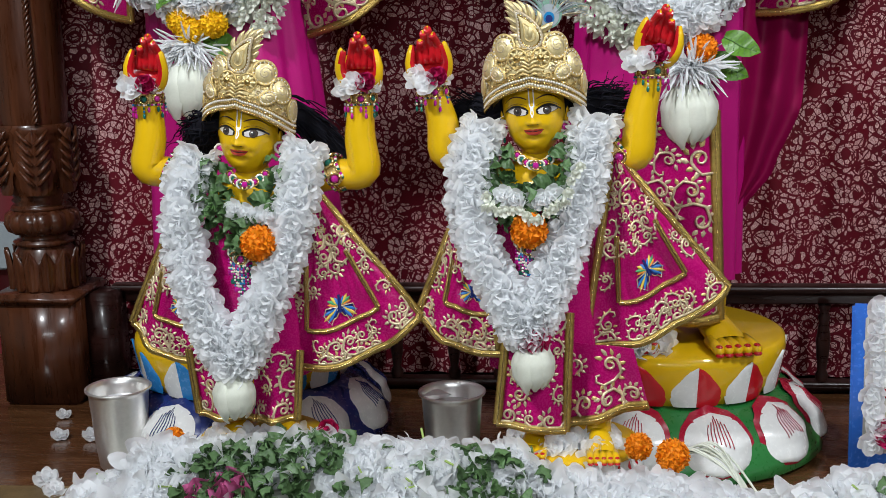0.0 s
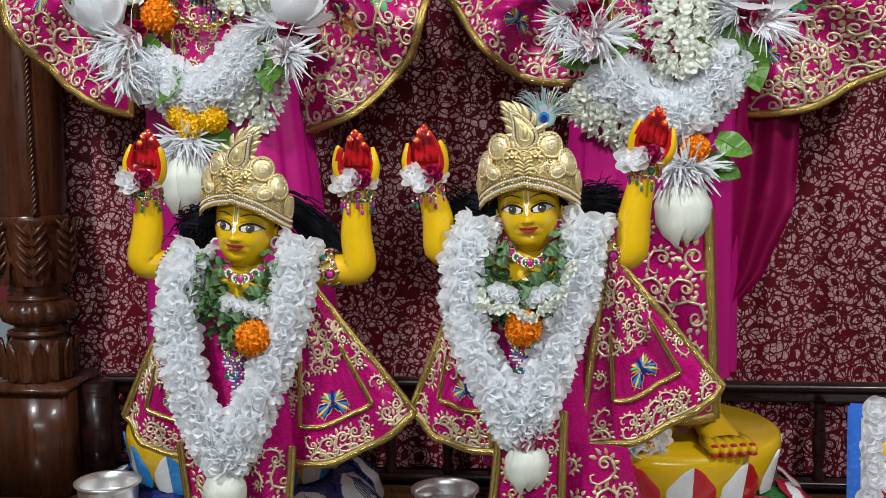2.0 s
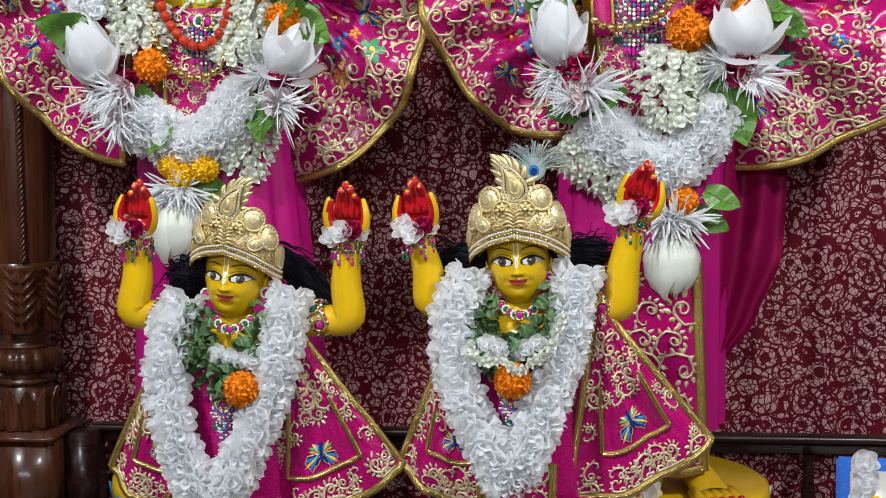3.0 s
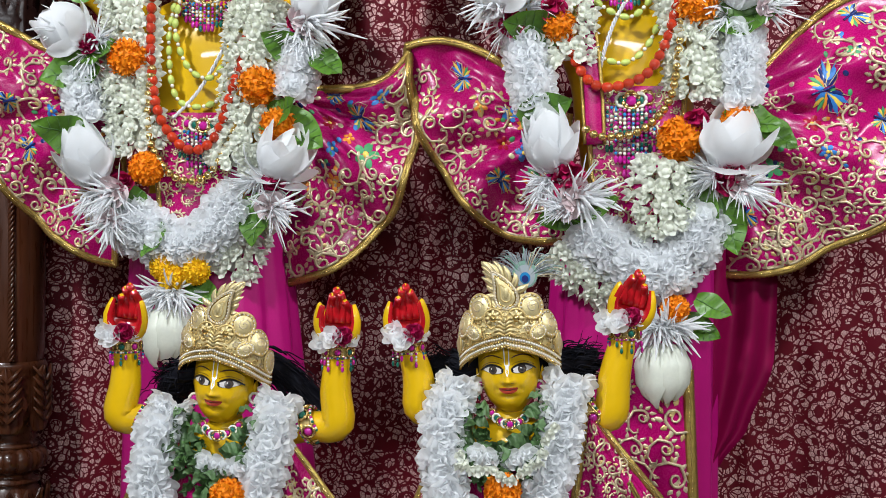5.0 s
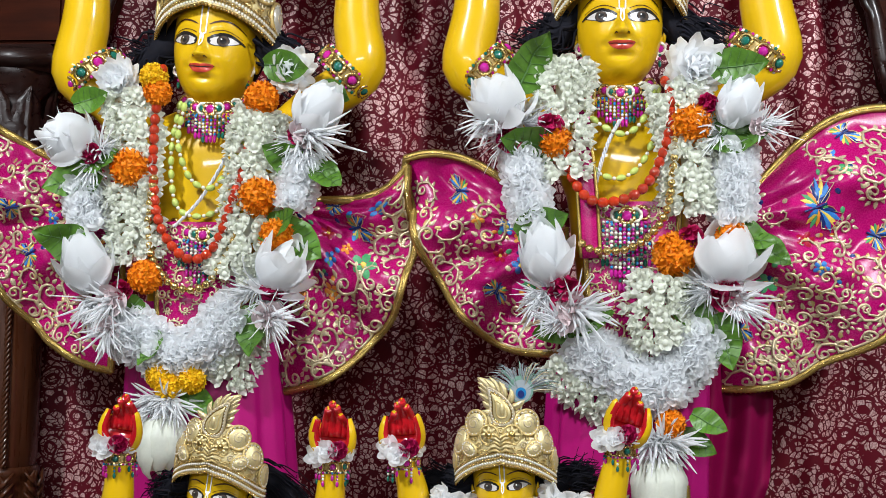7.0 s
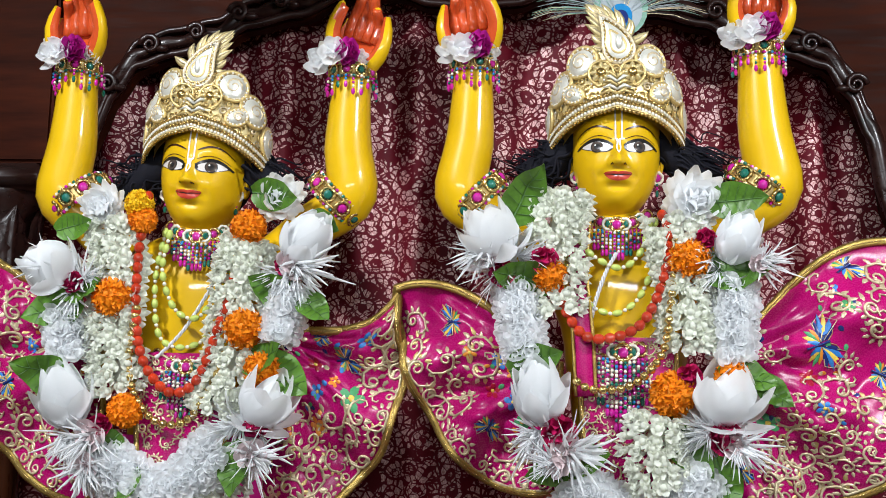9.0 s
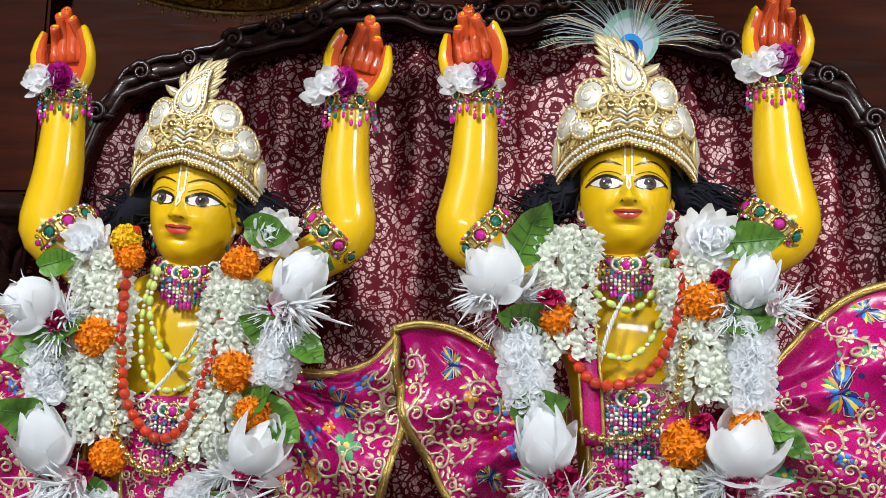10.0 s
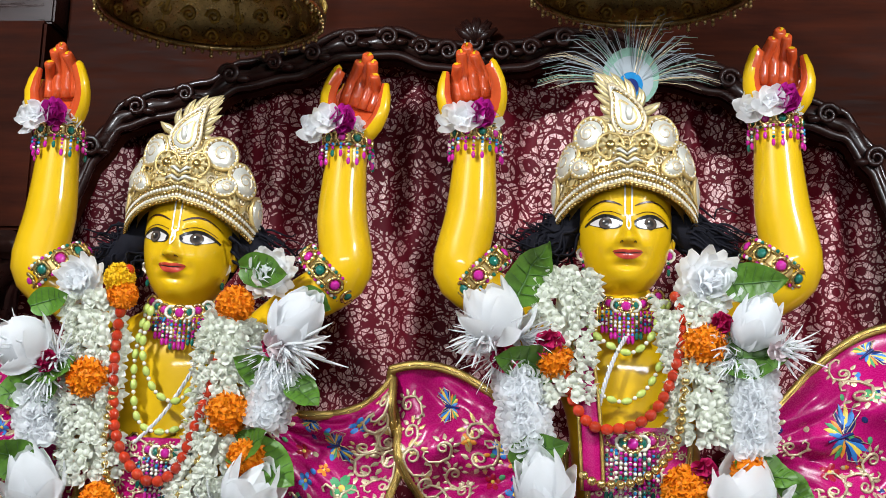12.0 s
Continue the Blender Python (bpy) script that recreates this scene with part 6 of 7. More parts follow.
# ---- flower garlands of the large figures ----
def big_garland(label, seed, rolls, tubes, lotuses, mums, marigolds, yellows, roses, spiders, leaves):
    rng = random.Random(seed)
    g = thing("flower_garland", label, "garland", group="large garlands")
    for k, path in enumerate(rolls):
        wide = 1.25 if k == 0 else 0.95
        cord(g, path, 0.020, M_PETAL)
        strand(g, "white_blossom", BLOSSOM, path, 0.0150, 4, 0.040 * wide, 0.98, rng, 0.026, droop=0.05)
    for path in tubes:
        cord(g, path, 0.012, M_CREAM)
        strand(g, "tuberose", TUBEROSE, path, 0.0105, 5, 0.044, 1.22, rng, 0.012, droop=0.2)
    for x, z, s, lean in lotuses:
        part("lotus", rng.choice(LOTUS), g, "white half-open lotus", m=pose(x, -0.112, z - 0.045, 22, lean, 0) @ Matrix.Diagonal((s * rng.uniform(0.86, 1.02), s * 0.9, s * rng.uniform(0.86, 0.98), 1)) @ pose(0, 0, 0, 0, 0, rng.uniform(0, 360)))
    for x, z, s, lean in lotuses:
        for k in range(2):
            a = radians(lean + 180 + rng.uniform(-60, 60))
            part("spider_flower", rng.choice(SPIDER), g, "white flower with long narrow petals", m=aim((x + 0.02 * math.sin(a), -0.112, z - 0.04 + 0.02 * math.cos(a)), (math.sin(a), -0.5, math.cos(a)), rng.uniform(0, 6), 0.95 * s))
    for x, z, s in mums:
        part("chrysanthemum", rng.choice(MUM), g, "full white chrysanthemum", m=aim((x, -0.10, z), (rng.uniform(-.3, .3), -1, rng.uniform(-.2, .3)), rng.uniform(0, 6), s * 1.2))
    for x, z, s in marigolds:
        part("marigold", MARIGOLD, g, "orange marigold", m=aim((x, -0.115, z), (rng.uniform(-.4, .4), -1, rng.uniform(-.4, .4)), rng.uniform(0, 6), s * 1.22))
    for x, z, s in yellows:
        part("marigold", YELLOW_MARIGOLD, g, "yellow marigold", m=aim((x, -0.115, z), (0, -1, 0.2), rng.uniform(0, 6), s * 1.25))
    for x, z, s in roses:
        part("rose", ROSE, g, "deep pink rose", m=aim((x, -0.125, z - 0.012), (rng.uniform(-.3, .3), -1, -0.3), rng.uniform(0, 6), s * 1.1))
    for x, z, s, turn in spiders:
        a = radians(turn)
        part("spider_flower", rng.choice(SPIDER), g, "white flower with long narrow petals", m=aim((x, -0.13, z), (math.sin(a), -0.75, math.cos(a)), rng.uniform(0, 6), s * 1.3))
        part("blush_blossom", BLUSH, g, "blush-white blossom", m=aim((x, -0.137, z), (math.sin(a) * 0.3, -1, math.cos(a) * 0.3), rng.uniform(0, 6), s * 1.25))
    for x, z, s, turn in leaves:
        a = radians(turn)
        q = Matrix.Translation((x - 0.042 * s * math.sin(a), -0.118, z - 0.042 * s * math.cos(a))) @ Matrix.Rotation(a, 4, "Y") @ Matrix.Rotation(radians(rng.uniform(8, 30)), 4, "X") @ Matrix.Rotation(radians(rng.uniform(-35, 35)), 4, "Z") @ Matrix.Scale(s, 4)
        part("leaf", rng.choice(LEAF), g, "broad green leaf", m=q)
    return g


garland_a = big_garland("thick garland of white lotuses, tuberoses, marigolds and leaves", 21, (ROLL_A1, ROLL_A2, ROLL_A3), (TUBE_A1, TUBE_A2, TUBE_A3), LOTUS_A, MUM_A, MARI_A, YMARI_A, ROSE_A, SPIDER_A, LEAF_A)
garland_b = big_garland("thick garland of lotuses, tuberose ropes and pink roses", 22, (ROLL_B1, ROLL_B2, ROLL_B3), (TUBE_B1, TUBE_B2, TUBE_B3, TUBE_B4), LOTUS_B, MUM_B, MARI_B, (), ROSE_B, SPIDER_B, LEAF_B)
# The tassels under both garlands: a burst of narrow petals over a hanging bud.
for g, x, z in ((garland_a, -0.505, 1.455), (garland_b, 0.306, 1.405)):
    for k in range(3):
        part("spider_flower", SPIDER[k], g, "white flower with long narrow petals", m=aim((x + 0.01 * (k - 1), -0.115, z + 0.085), (0.5 * (k - 1), -0.5, -0.6 if g is garland_a else -0.1), k, 1.15))
    part("lotus_bud", BUD, g, "large white hanging bud", m=pose(x, -0.112, z + 0.055, 176, 0, 0) @ Matrix.Scale(1.18, 4))
    part("leaf", LEAF[1], g, "broad green leaf", m=pose(x + 0.030, -0.108, z + 0.095, 30, 120, 20) @ Matrix.Scale(0.8, 4))


# ---- garlands of the small figures ----
def small_garland(label, seed, path, bud, extra):
    rng = random.Random(seed)
    g = thing("flower_garland", label, "garland", group="small garlands")
    cord(g, path, 0.013, M_PETAL)
    strand(g, "white_blossom", BLOSSOM, path, 0.0200, 3, 0.024, 1.08, rng, 0.014, droop=0.3)
    x, y, z = bud
    part("lotus_bud", BUD, g, "large white hanging bud", m=pose(x, y, z + 0.034, 180, 0, 0) @ Matrix.Scale(0.80, 4))
    if extra:
        part("rose", ROSE, g, "deep pink rose", m=aim((x, y, z + 0.040), (0, -0.6, 0.6), 1, 1.1))
    return g


small_garland("white blossom garland in a V with hanging bud", 31, [(-0.425, -0.345, 1.385), (-0.440, -0.368, 1.33), (-0.440, -0.385, 1.255), (-0.422, -0.397, 1.18), (-0.392, -0.405, 1.115), (-0.368, -0.408, 1.085), (-0.345, -0.405, 1.125), (-0.312, -0.395, 1.19), (-0.286, -0.380, 1.26), (-0.276, -0.366, 1.33), (-0.265, -0.345, 1.390)], (-0.370, -0.412, 1.035), False)
small_garland("white blossom garland with pink rose and bud", 32, [(-0.004, -0.345, 1.420), (-0.024, -0.368, 1.36), (-0.020, -0.385, 1.295), (0.004, -0.397, 1.225), (0.038, -0.405, 1.165), (0.062, -0.408, 1.135), (0.080, -0.405, 1.18), (0.102, -0.395, 1.235), (0.125, -0.380, 1.295), (0.140, -0.366, 1.355), (0.150, -0.345, 1.425)], (0.066, -0.415, 1.085), True)


def leaf_garland(label, seed, path, flower):
    """A thick string of basil leaves round the neck, with a marigold at its foot."""
    rng = random.Random(seed)
    g = thing("basil_garland", label, "garland", group="basil garlands")
    cord(g, path, 0.007, M_TULSI)
    strand(g, "basil_leaf", TULSI, path, 0.0085, 3, 0.015, 1.05, rng, 0.004, face=-0.6, droop=0.3)
    part("marigold", MARIGOLD, g, "orange marigold", m=aim(flower, (0.1, -1, 0.15), 1, 0.92))
    for k in range(5):
        part("white_blossom", BLOSSOM[k % 4], g, m=aim((flower[0] - 0.035 + 0.017 * k, flower[1] + 0.012, flower[2] + 0.036 + 0.006 * abs(k - 2)), (0.2 * (k - 2), -1, 0.1), k, 0.75))
    return g


leaf_garland("green basil garland with an orange marigold", 41, [(-0.402, -0.345, 1.368), (-0.400, -0.362, 1.332), (-0.384, -0.374, 1.298), (-0.352, -0.382, 1.274), (-0.320, -0.374, 1.298), (-0.300, -0.362, 1.332), (-0.294, -0.345, 1.372)], (-0.325, -0.402, 1.263))
leaf_garland("green basil garland with white blossoms and marigold", 42, [(0.010, -0.345, 1.388), (0.010, -0.362, 1.350), (0.028, -0.374, 1.318), (0.060, -0.382, 1.304), (0.092, -0.374, 1.326), (0.114, -0.362, 1.360), (0.124, -0.345, 1.398)], (0.061, -0.404, 1.281))


rng = random.Random(61)
string = thing("blossom_string", "thin string of white buds across the chest", "garland")
strand(string, "tuberose", TUBEROSE, [(0.002, -0.398, 1.335), (0.030, -0.405, 1.312), (0.070, -0.408, 1.306), (0.105, -0.402, 1.330), (0.132, -0.386, 1.375)], 0.010, 1, 0.012, 0.85, rng, 0.006)
for k in range(9):
    ob = thing("blossom", "white blossom fallen at the feet of the large figure", "flower", mesh=BLOSSOM[k % 4], group="blossoms at the large feet")
    ob.matrix_basis = aim((0.225 + rng.uniform(-0.045, 0.05), -0.150 + rng.uniform(-0.025, 0.02), Z1 + 0.008 + 0.005 * (k % 3)), (rng.uniform(-.6, .6), -0.7, 0.7), k, 1.15)


# ---- jewellery ----
def bead_mesh(name, mat, rx, rz):
    return Mesh().ball((0, 0, 0), (rx, rx, rz), mat, 10, 7).data(name)


CORAL, LIME, GOLDBALL, PEARL = bead_mesh("coral_bead", M_CORAL, 0.0088, 0.0098), bead_mesh("lime_bead", M_LIME, 0.0058, 0.0085), bead_mesh("gold_bead", M_GOLDBEAD, 0.0072, 0.0072), bead_mesh("spacer_bead", M_PEARL, 0.0034, 0.0034)


def necklace(label, path, bead, step, spacer=None):
    """Beads threaded on a cord, each turned along it."""
    nk = thing("bead_necklace", label, "necklace", group="necklaces")
    cord(nk, path, 0.0012, M_ANTIQUE)
    fine = spline(path, 200)
    run, nxt, k = 0.0, 0.0, 0
    for a, b in zip(fine, fine[1:]):
        run += (b - a).length
        if run >= nxt:
            sp = spacer and k % 2
            part("spacer_bead" if sp else "bead", spacer if sp else bead, nk, m=aim(b, b - a, 0))
            nxt += step * (0.62 if spacer else 1)
            k += 1
    return nk


necklace("long string of orange-red beads", CORAL_A, CORAL, 0.0172)
necklace("long string of orange-red beads over the chest", CORAL_B, CORAL, 0.0172)
necklace("string of gold beads below the orange beads", GOLD_A, GOLDBALL, 0.0142)
necklace("string of gold beads along the garland", GOLD_B, GOLDBALL, 0.0142)
for p in (LIME_A1, LIME_A2, LIME_B1, LIME_B2):
    necklace("string of lime-green beads with pearl spacers", p, LIME, 0.0195, PEARL)


def jewel(name, at, way, S, parent, stone, ring=None):
    """A stone in a collar of small stones and pearls."""
    m = Mesh()
    m.ball((0, 0, 0), (0.0068 * S, 0.0068 * S, 0.0045 * S), stone, 10, 6)
    m.tube([(0.0096 * S * math.cos(t), 0.0096 * S * math.sin(t), 0) for t in (2 * math.pi * i / 32 for i in range(33))], [S * (0.0020 + 0.0011 * abs(math.sin(math.pi * i / 4))) for i in range(33)], ring or M_GOLDBEAD, 5, cap=False)
    return part(name, m, parent, m=aim(at, way))


def fringe(parent, at, S, n, seed):
    """Hanging beads on a fine pin."""
    rng, m = random.Random(seed), Mesh()
    for k in range(n):
        m.ball((0, 0, -0.0062 * S * k), (0.0026 * S,) * 3, rng.choice((M_MAGSTONE, M_GREENSTONE, M_PEARL, M_CYANSTONE, M_MAGSTONE, M_PEARL)), 7, 5)
    m.ball((0, 0, -0.0062 * S * n - 0.003 * S), (0.0034 * S, 0.0034 * S, 0.0062 * S), rng.choice((M_MAGSTONE, M_MAGSTONE, M_GREENSTONE)), 7, 5)
    tagged(part("bead_drop", m, parent, m=pose(*at)), kind="stuff")


def band(name, label, centre, way, radius, S, seed, drops=0, rows=1):
    """A jewelled band round an arm: gold rings with stones between them, and bead drops under a bracelet."""
    ob = thing(name, label, "bracelet" if drops else "armlet", group="jewelled bands")
    q = aim(centre, way)
    hoop = Mesh()
    for off in (-0.0085 * S, 0.0085 * S):
        hoop.tube([(radius * math.cos(t), radius * math.sin(t), off) for t in (2 * math.pi * i / 40 for i in range(41))], 0.0026 * S, M_GOLDBEAD, 6, cap=False)
    hoop.turned([(radius * 0.985, -0.0085 * S), (radius * 0.99, 0.0085 * S)], M_GOLD, 40)
    for i in range(44):
        t = 2 * math.pi * i / 44
        for off in (-0.0115 * S, 0.0115 * S):
            hoop.ball((radius * 1.02 * math.cos(t), radius * 1.02 * math.sin(t), off), 0.0026 * S, (M_PEARL, M_GREENSTONE, M_GOLDBEAD, M_MAGSTONE)[i % 4], 6, 4)
    part("hoop", hoop, ob, m=q)
    n = max(6, int(2 * math.pi * radius / (0.023 * S)))
    for k in range(n):
        t = 2 * math.pi * k / n + seed
        d = q.to_3x3() @ Vector((math.cos(t), math.sin(t), 0))
        if d.y > 0.35:
            continue
        jewel("stone", Vector(centre) + d * (radius + 0.003 * S), d, S * 0.92, ob, (M_MAGSTONE, M_GREENSTONE)[k % 2])
        if drops:
            for e in range(2):
                dd = q.to_3x3() @ Vector((math.cos(t + e * 0.3), math.sin(t + e * 0.3), 0))
                p = Vector(centre) + dd * (radius + 0.006 * S) + Vector((0, 0, -0.012 * S))
                fringe(ob, p, S, drops if (k + e) % 2 else max(1, drops - 2), k * 7 + e)
    return ob


BIG_ARMS = [((-0.674, -0.028, 2.103), (-0.6, -0.1, 0.85), 0.051, (-0.690, -0.034, 2.328)), ((-0.226, -0.028, 2.104), (0.75, -0.1, 0.75), 0.050, (-0.206, -0.034, 2.320)),
            ((0.018, -0.028, 2.108), (-0.75, -0.1, 0.75), 0.050, (0.004, -0.034, 2.333)), ((0.478, -0.028, 2.130), (0.6, -0.1, 0.85), 0.053, (0.481, -0.034, 2.360))]
for k, (at, way, r, wrist) in enumerate(BIG_ARMS):
    band("armlet", "jewelled armlet of magenta and green stones", at, way, r, 1.35, 0.3 + k)
    band("bracelet", "jewelled bracelet with bead drops under wrist flowers", wrist, (0, 0, 1), 0.037, 1.0, 0.5 + k, 4)
SMALL_ARMS = [((-0.468, -0.322, 1.357), (-1, -0.1, 0.5), 0.0235, (-0.4975, -0.331, 1.466)), ((-0.222, -0.322, 1.353), (1, -0.1, 0.5), 0.0235, (-0.181, -0.331, 1.462)),
              (None, None, 0, (-0.077, -0.331, 1.470)), ((0.186, -0.322, 1.378), (1, -0.1, 0.9), 0.0235, (0.231, -0.331, 1.494))]
for k, (at, way, r, wrist) in enumerate(SMALL_ARMS):
    if at:
        band("armlet", "small jewelled armlet of magenta and green stones", at, way, r, 1.0, 0.3 + k)
    band("bracelet", "small jewelled bracelet with bead drops", wrist, (0, 0, 1), 0.0195, 0.72, 0.7 + k, 3)


def wrist_flowers(label, at, S, seed, pink):
    """White blossoms and one deep pink flower tied round a wrist."""
    rng = random.Random(seed)
    ob = thing("wrist_flowers", label, "flowers", group="wrist flowers")
    spots = ((-0.030, 0.0, 1.35), (-0.008, -0.026, 1.25), (0.030, 0.004, 0.9))
    for k, (dx, dy, s) in enumerate(spots):
        part("white_blossom", BLOSSOM[(k + seed) % 4], ob, m=aim((at[0] + dx * S, at[1] + (dy - 0.026) * S, at[2] + rng.uniform(-0.006, 0.006)), (dx * 18, -1, 0.15), rng.uniform(0, 6), s * S))
    part("pink_flower", ROSE if not pink else PINK_FLOWER, ob, "deep pink flower", m=aim((at[0] + 0.014 * S, at[1] - 0.046 * S, at[2] + 0.004), (0.3, -1, 0.2), 1, 0.95 * S))
    return ob


M_FUCHSIA = plain("fuchsia_petal", (0.52, 0.015, 0.30), 0.5, var=0.2, big=60, fine=400, relief=0.1, each=0.15, spec=0.3)
PINK_FLOWER = rose_mesh("fuchsia_flower", M_FUCHSIA, 6)
for k, p in enumerate(((-0.698, -0.035, 2.346), (-0.222, -0.035, 2.340), (0.0, -0.035, 2.352), (0.472, -0.035, 2.382))):
    wrist_flowers("white and fuchsia flowers tied round the wrist", p, 1.02, k, True)
for k, p in enumerate(((-0.500, -0.331, 1.484), (-0.180, -0.331, 1.482), (-0.078, -0.331, 1.488), (0.226, -0.331, 1.514))):
    wrist_flowers("small white and crimson flowers round the wrist", p, 0.66, k, False)


def choker(label, centre, rx, S, fall, seed):
    """A jewelled collar with a fall of bead strings in front."""
    rng = random.Random(seed)
    ob = thing("jewelled_choker", label, "necklace", group="chokers")
    cx, cy, cz = centre
    n = 9
    for k in range(n):
        w = (k - (n - 1) / 2) / ((n - 1) / 2)
        at = (cx + w * rx, cy + 0.030 * S * w * w, cz + 0.020 * S * w * w)
        jewel("stone", at, (w * 0.5, -1, 0.1), S * (1.15 if k == n // 2 else 0.95), ob, (M_MAGSTONE, M_GREENSTONE)[k % 2], M_PEARL if k % 2 else None)
        if fall and abs(w) < 0.8:
            for e in (-0.75, -0.25, 0.25, 0.75):
                fringe(ob, (at[0] + e * rx * 0.25, at[1] - 0.003, at[2] - 0.014 * S), S * 0.98, int(fall * (1 - 0.75 * abs(w))) + 1, k * 5 + int(e * 4))
    return ob


choker("broad jewelled choker with falling bead strings", (-0.452, -0.078, 2.030), 0.055, 1.0, 5, 1)
choker("broad jewelled choker with a pointed fall of beads", (0.244, -0.078, 2.058), 0.052, 1.0, 5, 2)
choker("jewelled belt with falling bead strings", (-0.452, -0.098, 1.812), 0.060, 1.0, 9, 3)
choker("jewelled belt with a long fall of beads", (0.254, -0.098, 1.850), 0.055, 1.15, 13, 4)
choker("small jewelled choker over the basil leaves", (-0.345, -0.385, 1.345), 0.026, 0.62, 0, 5)
choker("small jewelled choker at the throat", (0.070, -0.378, 1.368), 0.026, 0.62, 0, 6)
choker("small jewelled pendant in the middle of the garland", (-0.358, -0.382, 1.235), 0.022, 0.7, 9, 7)
choker("small jewelled pendant below the marigold", (0.060, -0.388, 1.250), 0.020, 0.7, 8, 8)


def earring(at, S, label):
    ob = thing("earring", label, "earring", at, group="earrings")
    jewel("stone", (0, 0, 0), (0, -1, 0), S, ob, M_MAGSTONE, M_PEARL)
    fringe(ob, (0, -0.002, -0.012 * S), S, 2, 3)


for p, s in (((-0.405, -0.01, 2.112), 1.1), ((-0.530, -0.01, 2.112), 1.0), ((0.181, -0.01, 2.148), 1.0), ((0.315, -0.01, 2.148), 1.0), ((-0.303, -0.335, 1.392), 0.8), ((-0.393, -0.335, 1.390), 0.8), ((0.025, -0.335, 1.418), 0.7), ((0.110, -0.335, 1.418), 0.7)):
    earring(p, s, "jewelled earring with pearl ring")


def waist_cloth(label, cx, top, bottom, half, seed):
    """The bejewelled cloth that hangs below a belt, edged in gold."""
    ob = thing("waist_cloth", label, "clothing", group="waist cloths")
    P = quad((cx - half, top), (cx + half, top), (cx + half * 0.8, bottom), (cx - half * 0.8, bottom), -0.088, 0.004, 2.0, 0.004)
    panel("cloth", ob, P, seed, 0.010, gaps=0.026, edge=0.004)
    return ob


waist_cloth("magenta waist cloth sewn with beads below the belt", -0.458, 1.835, 1.62, 0.085, 51)
waist_cloth("magenta waist cloth sewn with stones below the belt", 0.262, 1.875, 1.60, 0.080, 52)
sash = Mesh()
sash.tube(spline([(0.186, -0.078, 2.075), (0.180, -0.092, 1.98), (0.190, -0.096, 1.88), (0.196, -0.095, 1.78)], 24), 0.017, M_SATIN, 8, flat=0.28, squash=(0, 1, 0))
ob = thing("shoulder_sash", "narrow magenta sash with gold edges down the chest", "clothing")
part("cloth", sash, ob)
for dx in (-0.016, 0.016):
    part("gold_edge", Mesh().tube(spline([(0.186 + dx, -0.080, 2.075), (0.180 + dx, -0.096, 1.98), (0.190 + dx, -0.100, 1.88), (0.196 + dx, -0.099, 1.78)], 24), 0.003, M_ANTIQUE, 6), ob)
for label, pts in (("clear twisted thread across the chest", [(-0.400, -0.092, 1.985), (-0.425, -0.094, 1.93), (-0.462, -0.094, 1.87), (-0.505, -0.092, 1.825)]), ("clear twisted thread beside the sash", [(0.243, -0.092, 2.010), (0.225, -0.094, 1.975), (0.210, -0.094, 1.93), (0.203, -0.092, 1.90)])):
    ob = thing("twisted_thread", label, "thread", group="chest threads")
    for k in range(3):
        part("ply", Mesh().tube([p + Vector((0.0022 * math.cos(i * 0.9 + 2.1 * k), 0.0022 * math.sin(i * 0.9 + 2.1 * k), 0)) for i, p in enumerate(spline(pts, 40))], 0.0018, M_GLASS, 5), ob)


# ---- on the altar floor ----
def tumbler(at, flower, label):
    ob = thing("steel_tumbler", label, "tumbler", at, group="steel tumblers")
    prof = [(0.0, 0.004), (0.034, 0.004), (0.036, 0.0), (0.039, 0.003), (0.044, 0.05), (0.0492, 0.128), (0.0515, 0.1325), (0.0548, 0.1355), (0.0552, 0.138), (0.053, 0.1395), (0.0500, 0.137), (0.0475, 0.128), (0.040, 0.012), (0.0, 0.010)]
    part("cup", Mesh().turned(prof, M_STEEL, 56), ob)
    part("water", Mesh().turned([(0.0, 0.112), (0.0455, 0.112)], M_GLASS, 40), ob)
    if flower:
        part("petal", Mesh().grid(lambda u, v: (-0.042 + 0.045 * v, -0.03 + (u - 0.5) * 0.03 * math.sin(math.pi * min(1, v + 0.1)), 0.140 + 0.006 * math.sin(3 * v)), 4, 6, M_PETAL), ob, "white petal lying on the rim")
    return ob


tumbler((-0.634, -0.20, FLOOR), False, "dented steel tumbler on the altar floor")
tumbler((-0.073, -0.20, FLOOR), True, "steel tumbler with a white petal on its rim")


def heap_top(x, y):
    """The height of the strewn flowers over the altar floor."""
    ridge = lerp([(-0.66, 0.0), (-0.585, 0.045), (-0.48, 0.112), (-0.35, 0.116), (-0.24, 0.126), (-0.10, 0.112), (0.02, 0.116), (0.10, 0.082), (0.18, 0.070), (0.24, 0.074), (0.32, 0.060), (0.40, 0.022), (0.45, 0.062), (0.56, 0.085), (0.75, 0.07)], x)
    away = math.exp(-((y + 0.440) / 0.085) ** 2)
    return ridge * away


rng = random.Random(77)
mound = Mesh()
mound.grid(lambda u, v: (-0.68 + 1.45 * u, -0.62 + 0.36 * v, FLOOR + 0.002 + max(0, heap_top(-0.68 + 1.45 * u, -0.62 + 0.36 * v) - 0.012) * 0.9), 90, 24, M_CREAM)
heap = thing("flower_heap", "heap of strewn white blossoms, petals and basil", "flowers", kind="stuff", mesh=mound)


def joined(meshes, count, place, kinds):
    """Many alike small pieces in one mesh."""
    m = Mesh()
    for k in range(count):
        src = rng.choice(meshes)
        q = place(k)
        verts = [q @ v.co for v in src.vertices]
        m.add(verts, [tuple(p.vertices) for p in src.polygons], kinds)
    return m


